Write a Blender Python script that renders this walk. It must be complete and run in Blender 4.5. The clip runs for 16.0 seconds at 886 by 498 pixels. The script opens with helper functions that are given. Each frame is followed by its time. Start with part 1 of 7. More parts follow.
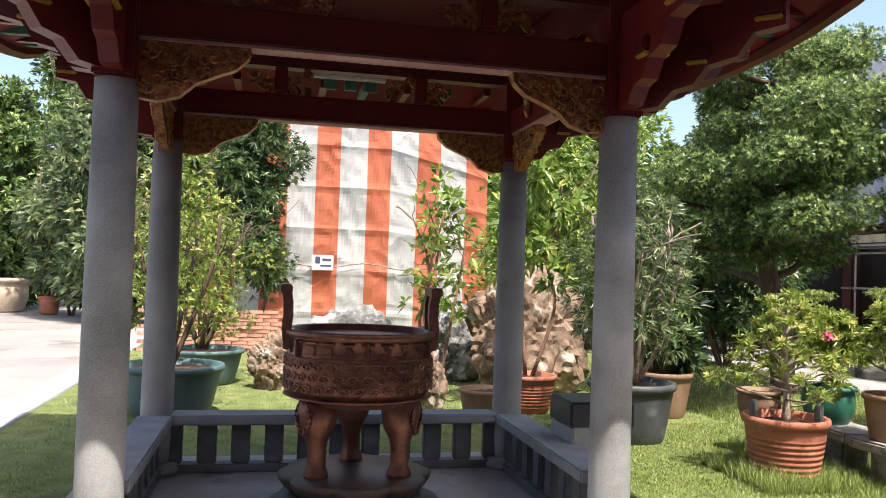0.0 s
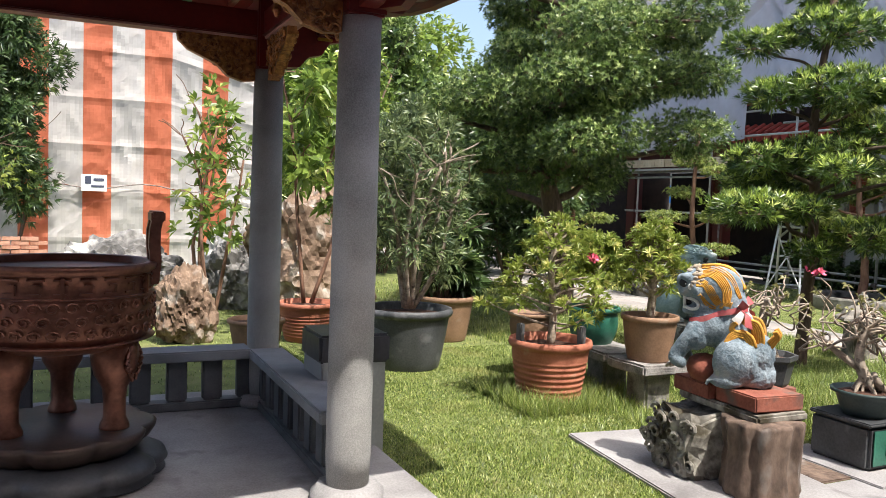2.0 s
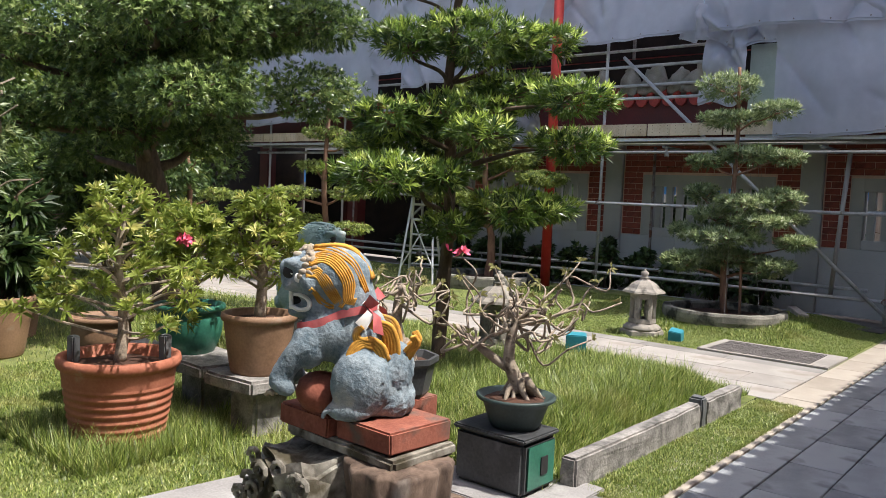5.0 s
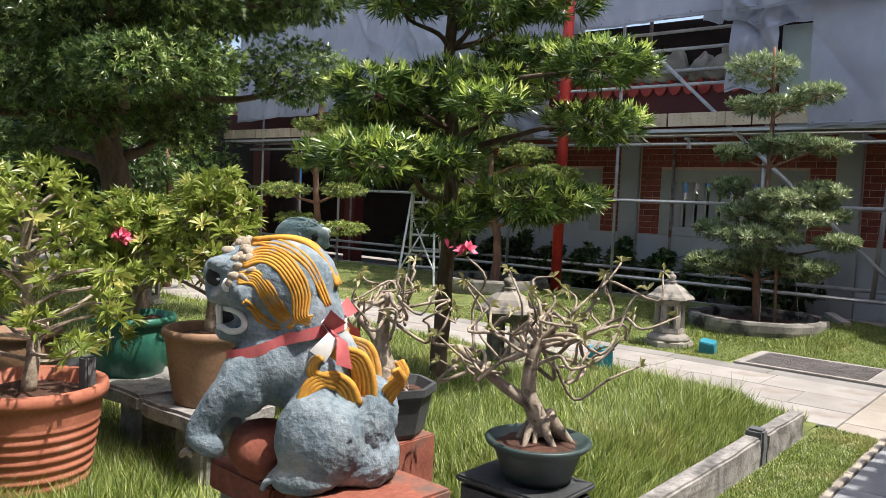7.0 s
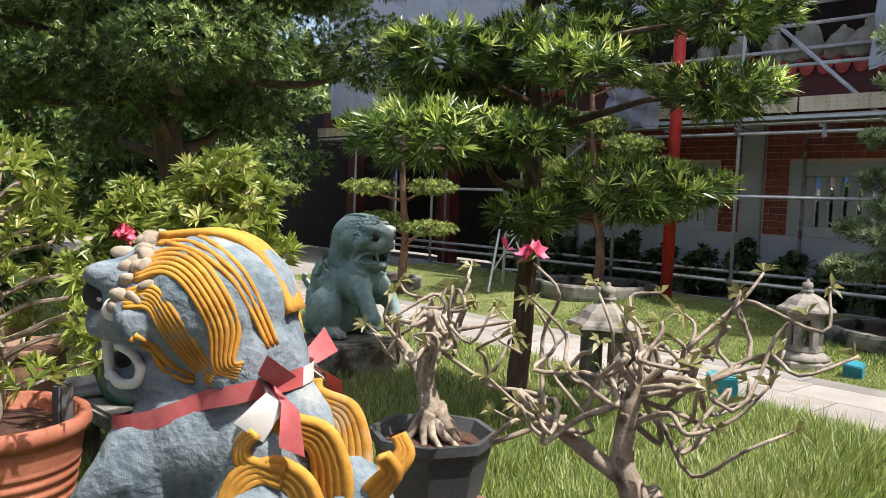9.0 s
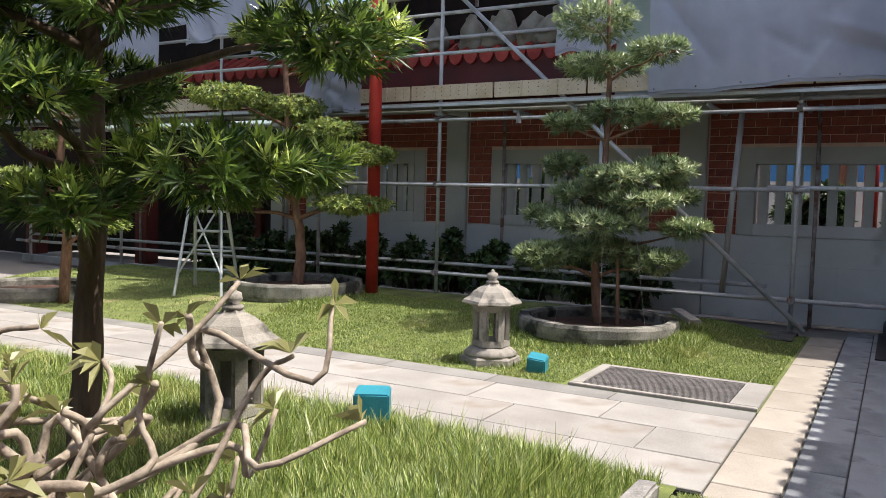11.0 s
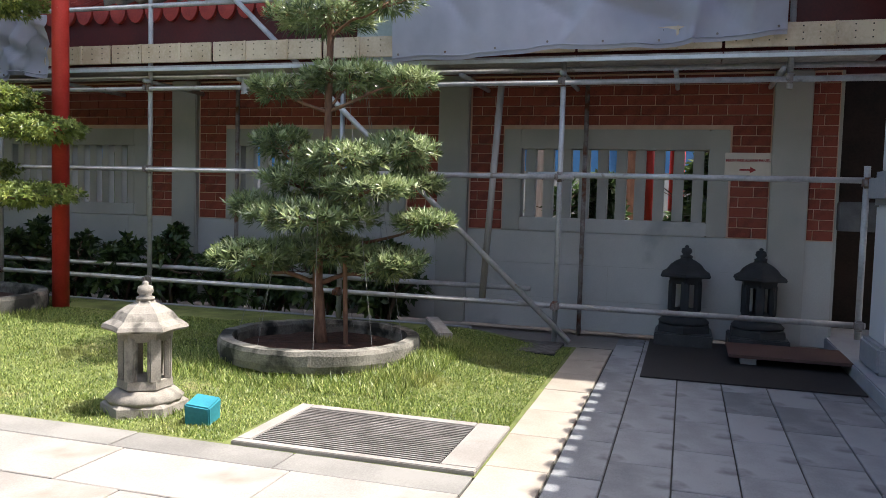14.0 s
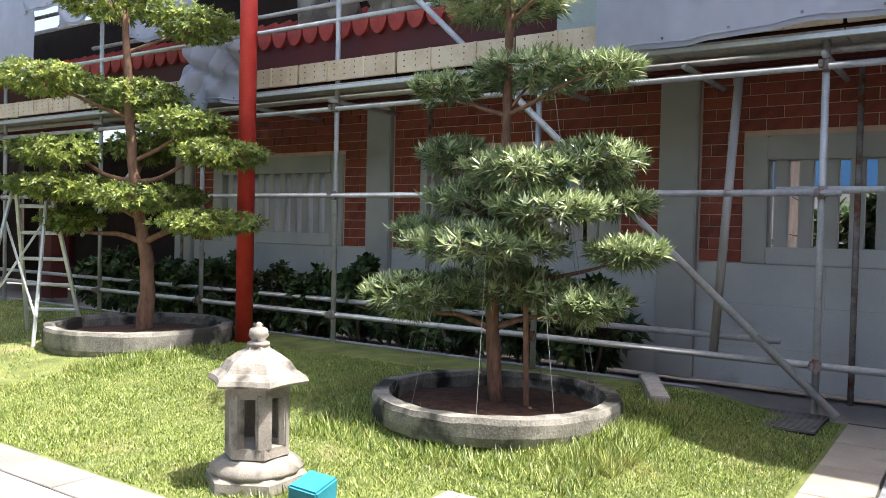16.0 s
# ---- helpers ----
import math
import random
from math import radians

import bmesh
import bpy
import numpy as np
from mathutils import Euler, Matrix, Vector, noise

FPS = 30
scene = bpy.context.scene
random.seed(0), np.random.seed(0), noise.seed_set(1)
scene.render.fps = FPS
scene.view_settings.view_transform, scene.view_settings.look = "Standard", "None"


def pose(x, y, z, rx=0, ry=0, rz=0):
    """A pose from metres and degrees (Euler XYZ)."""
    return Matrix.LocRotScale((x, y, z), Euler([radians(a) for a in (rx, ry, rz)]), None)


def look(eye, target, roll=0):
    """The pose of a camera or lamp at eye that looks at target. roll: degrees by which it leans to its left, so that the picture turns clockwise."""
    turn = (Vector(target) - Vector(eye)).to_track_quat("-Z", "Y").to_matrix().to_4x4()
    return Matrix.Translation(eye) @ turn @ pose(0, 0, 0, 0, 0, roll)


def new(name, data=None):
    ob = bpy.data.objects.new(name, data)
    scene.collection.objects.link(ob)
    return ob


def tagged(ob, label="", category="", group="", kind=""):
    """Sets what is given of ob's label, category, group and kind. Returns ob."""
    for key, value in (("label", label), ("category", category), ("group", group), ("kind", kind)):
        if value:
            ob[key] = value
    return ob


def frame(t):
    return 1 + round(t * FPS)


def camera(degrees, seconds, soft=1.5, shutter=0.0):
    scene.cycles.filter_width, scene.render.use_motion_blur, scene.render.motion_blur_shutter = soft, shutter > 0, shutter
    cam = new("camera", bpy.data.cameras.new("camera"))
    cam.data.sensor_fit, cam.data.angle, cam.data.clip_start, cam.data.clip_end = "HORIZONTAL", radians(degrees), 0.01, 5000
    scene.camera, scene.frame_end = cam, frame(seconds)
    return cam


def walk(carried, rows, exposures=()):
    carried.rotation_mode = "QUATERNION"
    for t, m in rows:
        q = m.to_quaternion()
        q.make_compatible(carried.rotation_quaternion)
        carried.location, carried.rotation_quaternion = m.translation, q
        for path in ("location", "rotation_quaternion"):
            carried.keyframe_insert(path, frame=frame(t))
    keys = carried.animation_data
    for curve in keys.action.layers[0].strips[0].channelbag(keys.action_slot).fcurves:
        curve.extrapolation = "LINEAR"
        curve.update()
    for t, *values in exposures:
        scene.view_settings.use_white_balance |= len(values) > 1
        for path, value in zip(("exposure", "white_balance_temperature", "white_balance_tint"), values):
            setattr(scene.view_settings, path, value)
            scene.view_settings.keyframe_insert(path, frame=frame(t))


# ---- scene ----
cam = camera(58.13, 16.0, soft=0.6)
PATH = [
    (0, (-0.893, 0.632, 1.553), (-0.476, 2.587, 1.608), 1.90),
    (0.5, (-0.855, 0.667, 1.548), (-0.427, 2.619, 1.472), 1.96),
    (1, (-0.744, 0.712, 1.559), (-0.314, 2.662, 1.447), 2.00),
    (1.5, (-0.566, 0.827, 1.537), (-0.030, 2.750, 1.426), 1.95),
    (2, (-0.341, 0.980, 1.561), (0.512, 2.785, 1.438), 2.07),
    (2.5, (-0.012, 1.134, 1.569), (1.195, 2.724, 1.435), 2.22),
    (3, (0.217, 1.346, 1.543), (1.637, 2.749, 1.414), 2.32),
    (3.5, (0.378, 1.557, 1.525), (1.890, 2.861, 1.400), 2.40),
    (4, (0.569, 1.767, 1.501), (2.108, 3.038, 1.377), 2.41),
    (6.3, (1.255, 2.395, 1.413), (2.795, 3.664, 1.276), 2.6),
    (6.5, (1.356, 2.461, 1.404), (2.891, 3.736, 1.270), 2.6),
    (7, (1.622, 2.680, 1.369), (3.157, 3.956, 1.245), 2.42),
    (7.5, (1.780, 2.832, 1.357), (3.294, 4.132, 1.231), 2.73),
    (8, (1.968, 2.972, 1.337), (3.432, 4.329, 1.212), 2.37),
    (8.2, (2.043, 3.028, 1.329), (3.481, 4.412, 1.2), 2.3),
    (9.3, (2.57, 3.2, 1.32), (3.914, 4.681, 1.19), 2.15),
    (10.3, (3.105, 3.335, 1.31), (4.548, 4.713, 1.177), 2.0),
    (10.5, (3.223, 3.337, 1.306), (4.761, 4.609, 1.176), 1.94),
    (11, (3.547, 3.243, 1.289), (5.283, 4.227, 1.164), 1.50),
    (11.5, (3.837, 3.224, 1.279), (5.694, 3.958, 1.156), 1.68),
    (12, (4.155, 3.191, 1.288), (6.069, 3.758, 1.160), 1.70),
    (12.5, (4.497, 3.150, 1.286), (6.419, 3.689, 1.158), 1.67),
    (13, (4.788, 3.123, 1.281), (6.712, 3.655, 1.153), 1.67),
    (13.5, (5.080, 3.092, 1.269), (7.002, 3.632, 1.145), 1.73),
    (14, (5.385, 3.069, 1.258), (7.295, 3.649, 1.132), 1.62),
    (14.5, (5.710, 3.057, 1.235), (7.604, 3.685, 1.111), 1.57),
    (15, (6.067, 3.062, 1.226), (7.926, 3.791, 1.110), 1.52),
    (15.5, (6.363, 3.132, 1.233), (8.167, 3.990, 1.127), 1.47),
    (16, (6.666, 3.247, 1.199), (8.319, 4.371, 1.144), 1.26),
]
walk(cam, [(t, look(eye, target, roll)) for t, eye, target, roll in PATH],
     exposures=[(0, 1.2), (1.5, 1.12), (2.0, 1.02), (3, 0.74), (8, 0.84), (10.5, 0.84), (11.5, 0.92), (12.5, 1.06), (13.5, 1.24), (14.5, 1.28), (15.2, 1.53), (16, 1.68)])

from mathutils.bvhtree import BVHTree

# ---- world, sun, exposure ----
world = bpy.data.worlds.new("world")
scene.world = world
world.use_nodes = True
wn = world.node_tree
sky = wn.nodes.new("ShaderNodeTexSky")
sky.sky_type = "NISHITA"
sky.sun_disc = False
SUN_DIR = Vector((0.12, -0.42, 0.9)).normalized()
sky.sun_elevation = math.asin(SUN_DIR.z)
sky.sun_rotation = math.atan2(SUN_DIR.x, SUN_DIR.y)
sky.air_density, sky.dust_density = 1.0, 4.0
wn.nodes["Background"].inputs["Strength"].default_value = 0.15
wn.links.new(sky.outputs["Color"], wn.nodes["Background"].inputs["Color"])
sun_data = bpy.data.lights.new("sun", "SUN")
sun_data.energy, sun_data.angle, sun_data.color = 3.9, radians(0.5), (1.0, 0.95, 0.88)
sun = new("sun", sun_data)
sun.matrix_world = look(SUN_DIR * 40, (0, 0, 0))


# ---- helpers for meshes ----
def link_mesh(name, bm, material, smooth=False):
    me = bpy.data.meshes.new(name)
    bm.to_mesh(me)
    bm.free()
    me.materials.append(material)
    if smooth:
        me.shade_smooth()
    return new(name, me)


def part(name, bm, material, parent, label="", smooth=False):
    """One mesh object under a thing or under a part, drawn in the parent's own axes."""
    ob = link_mesh(name, bm, material, smooth)
    ob.parent = parent
    if label:
        ob["label"] = label
    return ob


def array_part(name, verts, faces, material, parent=None, label="", kind=""):
    me = bpy.data.meshes.new(name)
    me.from_pydata(verts, [], faces)
    me.materials.append(material)
    ob = new(name, me)
    ob.parent = parent
    return tagged(ob, label, "", "", kind)


def thing(name, at, label, category, group="", rz=0.0, kind=""):
    ob = new(name)
    ob.matrix_world = pose(at[0], at[1], at[2], 0, 0, rz)
    ob.empty_display_size = 0.1
    return tagged(ob, label, category, group, kind)


def box(bm, c, s, bevel=0.0, rz=0.0, m=None):
    mat4 = Matrix.Translation(c) @ Matrix.Rotation(radians(rz), 4, "Z") @ Matrix.Diagonal((*s, 1))
    if m is not None:
        mat4 = m @ mat4
    made = bmesh.ops.create_cube(bm, size=1, matrix=mat4)
    if bevel:
        edges = {e for v in made["verts"] for e in v.link_edges}
        bmesh.ops.bevel(bm, geom=list(edges), offset=bevel, segments=2, affect="EDGES")
    return bm


def box_bm(c, s, bevel=0.0, rz=0.0):
    return box(bmesh.new(), c, s, bevel, rz)


def span(x0, x1, y0, y1, z0, z1, bevel=0.0):
    return box_bm(((x0 + x1) / 2, (y0 + y1) / 2, (z0 + z1) / 2), (x1 - x0, y1 - y0, z1 - z0), bevel)


def ring_surface(bm, rings, closed=True, caps=True):
    rows = [[bm.verts.new(p) for p in r] for r in rings]
    n = len(rows[0])
    for a, b in zip(rows, rows[1:]):
        for i in range(n if closed else n - 1):
            j = (i + 1) % n
            bm.faces.new((a[i], a[j], b[j], b[i]))
    if caps:
        bm.faces.new(rows[0][::-1])
        bm.faces.new(rows[-1])
    return bm


def lathe(profile, seg=32, c=(0, 0, 0), shape=None, bm=None):
    """profile: (radius, z) from the bottom up. shape(angle): a factor on the radius."""
    bm = bm or bmesh.new()
    rings = []
    for r, z in profile:
        rings.append([(c[0] + r * (shape(2 * math.pi * i / seg) if shape else 1) * math.cos(2 * math.pi * i / seg),
                       c[1] + r * (shape(2 * math.pi * i / seg) if shape else 1) * math.sin(2 * math.pi * i / seg), c[2] + z) for i in range(seg)])
    return ring_surface(bm, rings)


def tube(points, radii, seg=8, bm=None):
    bm = bm or bmesh.new()
    pts = [Vector(p) for p in points]
    rings = []
    side = None
    for i, p in enumerate(pts):
        d = (pts[min(i + 1, len(pts) - 1)] - pts[max(i - 1, 0)]).normalized()
        if side is None:
            side = d.orthogonal().normalized()
        side = (side - d * side.dot(d)).normalized()
        up = d.cross(side)
        r = radii[i] if isinstance(radii, (list, tuple)) else radii
        rings.append([p + (side * math.cos(2 * math.pi * k / seg) + up * math.sin(2 * math.pi * k / seg)) * r for k in range(seg)])
    return ring_surface(bm, rings)


def curve_points(points, n=6):
    """Catmull-Rom through the given points."""
    p = [Vector(q) for q in points]
    p = [p[0] * 2 - p[1], *p, p[-1] * 2 - p[-2]]
    out = []
    for i in range(1, len(p) - 2):
        for k in range(n):
            t = k / n
            out.append(0.5 * ((2 * p[i]) + (p[i + 1] - p[i - 1]) * t + (2 * p[i - 1] - 5 * p[i] + 4 * p[i + 1] - p[i + 2]) * t * t
                              + (3 * p[i] - p[i - 1] - 3 * p[i + 1] + p[i + 2]) * t ** 3))
    out.append(p[-2])
    return out


def roughen(bm, amount, scale, seed=0.0):
    for v in bm.verts:
        q = Vector(v.co) * scale + Vector((seed, seed * 1.7, -seed))
        v.co += noise.noise_vector(q) * amount
    return bm


# ---- materials ----
def surface(name, a, b, scale=6.0, rough=0.7, bump=0.15, fine=60.0, metal=0.0, random_part=0.0, spots=None, stretch=None, rough2=None):
    """Two tones mixed by a broad and a fine noise, fine relief; spots: (colour, scale, amount) for stains."""
    m = bpy.data.materials.new(name)
    m.use_nodes = True
    nt = m.node_tree
    n, l = nt.nodes, nt.links
    p = n["Principled BSDF"]
    p.inputs["Metallic"].default_value = metal
    tc = n.new("ShaderNodeTexCoord")
    src = tc.outputs["Object"]
    if stretch:
        mp = n.new("ShaderNodeMapping")
        mp.inputs["Scale"].default_value = stretch
        l.new(src, mp.inputs["Vector"])
        src = mp.outputs["Vector"]
    n1 = n.new("ShaderNodeTexNoise")
    n1.inputs["Scale"].default_value, n1.inputs["Detail"].default_value = scale, 6
    n2 = n.new("ShaderNodeTexNoise")
    n2.inputs["Scale"].default_value, n2.inputs["Detail"].default_value = fine, 4
    l.new(src, n1.inputs["Vector"])
    l.new(src, n2.inputs["Vector"])
    add = n.new("ShaderNodeMath")
    add.operation = "MULTIPLY_ADD"
    l.new(n2.outputs["Fac"], add.inputs[0])
    add.inputs[1].default_value = 0.5
    l.new(n1.outputs["Fac"], add.inputs[2])
    fac = add.outputs[0]
    if random_part:
        oi = n.new("ShaderNodeObjectInfo")
        ra = n.new("ShaderNodeMath")
        ra.operation = "MULTIPLY_ADD"
        l.new(oi.outputs["Random"], ra.inputs[0])
        ra.inputs[1].default_value = random_part
        l.new(fac, ra.inputs[2])
        fac = ra.outputs[0]
    ramp = n.new("ShaderNodeValToRGB")
    off = random_part / 2
    ramp.color_ramp.elements[0].position, ramp.color_ramp.elements[0].color = 0.5 + off, (*a, 1)
    ramp.color_ramp.elements[1].position, ramp.color_ramp.elements[1].color = 0.98 + off if 0.98 + off < 1 else 1, (*b, 1)
    l.new(fac, ramp.inputs["Fac"])
    col = ramp.outputs["Color"]
    if spots:
        n3 = n.new("ShaderNodeTexNoise")
        n3.inputs["Scale"].default_value, n3.inputs["Detail"].default_value = spots[1], 8
        l.new(src, n3.inputs["Vector"])
        r3 = n.new("ShaderNodeValToRGB")
        r3.color_ramp.elements[0].position, r3.color_ramp.elements[0].color = 1 - spots[2], (0, 0, 0, 1)
        r3.color_ramp.elements[1].position, r3.color_ramp.elements[1].color = min(1, 1.12 - spots[2]), (1, 1, 1, 1)
        l.new(n3.outputs["Fac"], r3.inputs["Fac"])
        mx = n.new("ShaderNodeMix")
        mx.data_type = "RGBA"
        l.new(r3.outputs["Color"], mx.inputs["Factor"])
        l.new(col, mx.inputs["A"])
        mx.inputs["B"].default_value = (*spots[0], 1)
        col = mx.outputs["Result"]
    l.new(col, p.inputs["Base Color"])
    mr = n.new("ShaderNodeMapRange")
    mr.inputs["To Min"].default_value, mr.inputs["To Max"].default_value = rough, rough2 if rough2 is not None else min(1, rough + 0.2)
    l.new(n1.outputs["Fac"], mr.inputs["Value"])
    l.new(mr.outputs["Result"], p.inputs["Roughness"])
    if bump:
        bp = n.new("ShaderNodeBump")
        bp.inputs["Strength"].default_value, bp.inputs["Distance"].default_value = bump, 0.01
        l.new(add.outputs[0], bp.inputs["Height"])
        l.new(bp.outputs["Normal"], p.inputs["Normal"])
    return m


def leafy(name, dark, light, bright=None, share=0.15, gloss=0.45, through_light=0.35):
    m = bpy.data.materials.new(name)
    m.use_nodes = True
    n, l = m.node_tree.nodes, m.node_tree.links
    p = n["Principled BSDF"]
    g = n.new("ShaderNodeNewGeometry")
    ramp = n.new("ShaderNodeValToRGB")
    e = ramp.color_ramp.elements
    e[0].position, e[0].color = 0.0, (*dark, 1)
    e[1].position, e[1].color = 1 - share, (*light, 1)
    if bright:
        k = e.new(1.0)
        k.color = (*bright, 1)
    l.new(g.outputs["Random Per Island"], ramp.inputs["Fac"])
    l.new(ramp.outputs["Color"], p.inputs["Base Color"])
    p.inputs["Roughness"].default_value = gloss
    tr = n.new("ShaderNodeBsdfTranslucent")
    l.new(ramp.outputs["Color"], tr.inputs["Color"])
    mx = n.new("ShaderNodeMixShader")
    mx.inputs["Fac"].default_value = through_light
    l.new(p.outputs["BSDF"], mx.inputs[1])
    l.new(tr.outputs["BSDF"], mx.inputs[2])
    l.new(mx.outputs["Shader"], n["Material Output"].inputs["Surface"])
    return m


M_GRANITE = surface("granite", (0.17, 0.168, 0.16), (0.46, 0.45, 0.43), 2.2, 0.85, 0.3, 150)
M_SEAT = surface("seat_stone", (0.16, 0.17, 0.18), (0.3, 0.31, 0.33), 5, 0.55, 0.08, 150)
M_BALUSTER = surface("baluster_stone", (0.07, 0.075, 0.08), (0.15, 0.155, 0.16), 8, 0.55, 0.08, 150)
M_FLOORSTONE = surface("pavilion_floor_stone", (0.17, 0.16, 0.16), (0.36, 0.35, 0.345), 2.5, 0.6, 0.08, 90, spots=((0.13, 0.12, 0.12), 3, 0.42))
M_RED = surface("red_lacquer", (0.11, 0.01, 0.009), (0.19, 0.017, 0.014), 3, 0.32, 0.03, 40, random_part=0.1)
M_REDDARK = surface("dark_red_lacquer", (0.07, 0.01, 0.009), (0.13, 0.015, 0.012), 3, 0.4, 0.03, 40)
M_GOLD = surface("carved_gilt", (0.09, 0.02, 0.011), (0.6, 0.27, 0.09), 26, 0.32, 0.5, 70, metal=0.4)
M_GOLDEDGE = surface("gilt_edge", (0.5, 0.3, 0.05), (0.75, 0.5, 0.1), 8, 0.35, 0.05, 60, metal=0.5)
# pink tone for sunlight caught along the lower lip of the beams
M_LIPGLINT = surface("beam_lip_sun", (0.36, 0.14, 0.12), (0.55, 0.32, 0.28), 5, 0.5, 0.05, 60)
M_GREENTRIM = surface("green_trim", (0.05, 0.14, 0.1), (0.09, 0.22, 0.16), 8, 0.5, 0.05, 60)
M_WHITE = surface("white_paint", (0.7, 0.7, 0.68), (0.82, 0.81, 0.78), 4, 0.55, 0.05, 80, spots=((0.5, 0.48, 0.44), 6, 0.36))
M_BRONZE = surface("bronze", (0.1, 0.038, 0.024), (0.27, 0.115, 0.075), 9, 0.3, 0.2, 45, metal=0.6, rough2=0.5)
M_BRONZE_DARK = surface("dark_bronze", (0.03, 0.02, 0.018), (0.08, 0.055, 0.045), 6, 0.35, 0.1, 45, metal=0.5)
M_BLACKSTONE = surface("black_stone", (0.02, 0.022, 0.026), (0.06, 0.063, 0.07), 6, 0.35, 0.1, 60)
M_SOIL = surface("soil", (0.03, 0.014, 0.009), (0.1, 0.045, 0.028), 18, 0.95, 0.6, 90)
M_LAWNSOIL = surface("lawn_soil", (0.06, 0.075, 0.018), (0.18, 0.21, 0.06), 5, 0.95, 0.5, 120, spots=((0.24, 0.21, 0.1), 1.5, 0.4))
M_GRASS = leafy("grass", (0.045, 0.085, 0.014), (0.31, 0.395, 0.09), (0.58, 0.56, 0.24), 0.18, 0.42, 0.3)
gn, gl = M_GRASS.node_tree.nodes, M_GRASS.node_tree.links
dry_tc, dry_n, dry_r, dry_m = gn.new("ShaderNodeTexCoord"), gn.new("ShaderNodeTexNoise"), gn.new("ShaderNodeValToRGB"), gn.new("ShaderNodeMix")
dry_n.inputs["Scale"].default_value, dry_n.inputs["Detail"].default_value = 1.7, 7
dry_r.color_ramp.elements[0].position, dry_r.color_ramp.elements[1].position = 0.54, 0.86
dry_m.data_type = "RGBA"
dry_m.inputs["B"].default_value = (0.36, 0.34, 0.12, 1)
gl.new(dry_tc.outputs["Object"], dry_n.inputs["Vector"])
gl.new(dry_n.outputs["Fac"], dry_r.inputs["Fac"])
gl.new(dry_r.outputs["Color"], dry_m.inputs["Factor"])
for gk in list(gl):
    if gk.from_node.type == "VALTORGB" and gk.from_node is not dry_r and gk.to_socket.type == "RGBA":
        gl.new(gk.from_socket, dry_m.inputs["A"])
        gl.new(dry_m.outputs["Result"], gk.to_socket)
M_TILE = surface("grey_paving", (0.135, 0.142, 0.155), (0.29, 0.3, 0.315), 2.6, 0.55, 0.2, 170, random_part=0.34, spots=((0.1, 0.1, 0.105), 3.5, 0.42))
M_PATH = surface("pale_paving", (0.23, 0.212, 0.195), (0.34, 0.318, 0.296), 2.0, 0.75, 0.08, 120, random_part=0.25, spots=((0.22, 0.185, 0.155), 1.6, 0.42))
M_PATHEDGE = surface("grey_edge_stone", (0.15, 0.142, 0.135), (0.25, 0.24, 0.225), 2.5, 0.8, 0.1, 120, random_part=0.15)
M_BORDER = surface("cream_paving", (0.26, 0.225, 0.185), (0.38, 0.335, 0.285), 2.0, 0.75, 0.08, 120, random_part=0.25, spots=((0.2, 0.17, 0.145), 2.2, 0.42))
M_KERB = surface("kerb_granite", (0.1, 0.095, 0.09), (0.36, 0.34, 0.32), 12, 0.9, 0.6, 80, spots=((0.05, 0.05, 0.045), 5, 0.42))
M_CONCRETE = surface("concrete", (0.2, 0.18, 0.165), (0.3, 0.275, 0.255), 0.6, 0.85, 0.1, 40, spots=((0.15, 0.13, 0.12), 0.8, 0.42))
M_JOINT = surface("joint", (0.03, 0.03, 0.028), (0.07, 0.068, 0.06), 12, 0.95, 0.2, 90)
M_STONEWALL = surface("grey_wall_stone", (0.44, 0.44, 0.42), (0.58, 0.57, 0.54), 1.6, 0.8, 0.12, 110, spots=((0.28, 0.28, 0.28), 1.3, 0.38))
M_PILASTER = surface("pilaster_stone", (0.36, 0.355, 0.32), (0.47, 0.455, 0.41), 2.4, 0.8, 0.12, 120)
M_BRICK = surface("red_brick", (0.17, 0.03, 0.016), (0.28, 0.06, 0.034), 9, 0.6, 0.12, 80, random_part=0.35)
M_MORTAR = surface("pink_mortar", (0.6, 0.4, 0.28), (0.72, 0.52, 0.4), 10, 0.9, 0.2, 90)
M_STEEL = surface("scaffold_steel", (0.36, 0.36, 0.36), (0.6, 0.6, 0.6), 7, 0.5, 0.08, 60, metal=0.3, spots=((0.2, 0.14, 0.1), 9, 0.36))
M_RUSTY = surface("rusty_steel", (0.14, 0.1, 0.08), (0.34, 0.31, 0.3), 12, 0.7, 0.15, 60, spots=((0.16, 0.06, 0.03), 8, 0.46))
M_TIMBER = surface("weathered_timber", (0.3, 0.27, 0.24), (0.5, 0.46, 0.42), 3, 0.8, 0.2, 60, stretch=(8, 8, 1))
M_PLANK = surface("deck_plank", (0.48, 0.37, 0.24), (0.66, 0.55, 0.4), 4, 0.75, 0.1, 50, random_part=0.2)
M_REDPOLE = surface("red_pole_paint", (0.5, 0.03, 0.02), (0.66, 0.06, 0.045), 5, 0.4, 0.05, 60, spots=((0.6, 0.3, 0.26), 14, 0.3))
M_TARP = surface("grey_sheeting", (0.38, 0.39, 0.455), (0.54, 0.55, 0.62), 1.4, 0.45, 0.35, 9, spots=((0.38, 0.39, 0.46), 1.3, 0.46))
nt = M_TARP.node_tree
tl = nt.nodes.new("ShaderNodeBsdfTranslucent")
tl.inputs["Color"].default_value = (0.7, 0.72, 0.8, 1)
tm = nt.nodes.new("ShaderNodeMixShader")
tm.inputs["Fac"].default_value = 0.35
nt.links.new(nt.nodes["Principled BSDF"].outputs["BSDF"], tm.inputs[1])
nt.links.new(tl.outputs["BSDF"], tm.inputs[2])
nt.links.new(tm.outputs["Shader"], nt.nodes["Material Output"].inputs["Surface"])
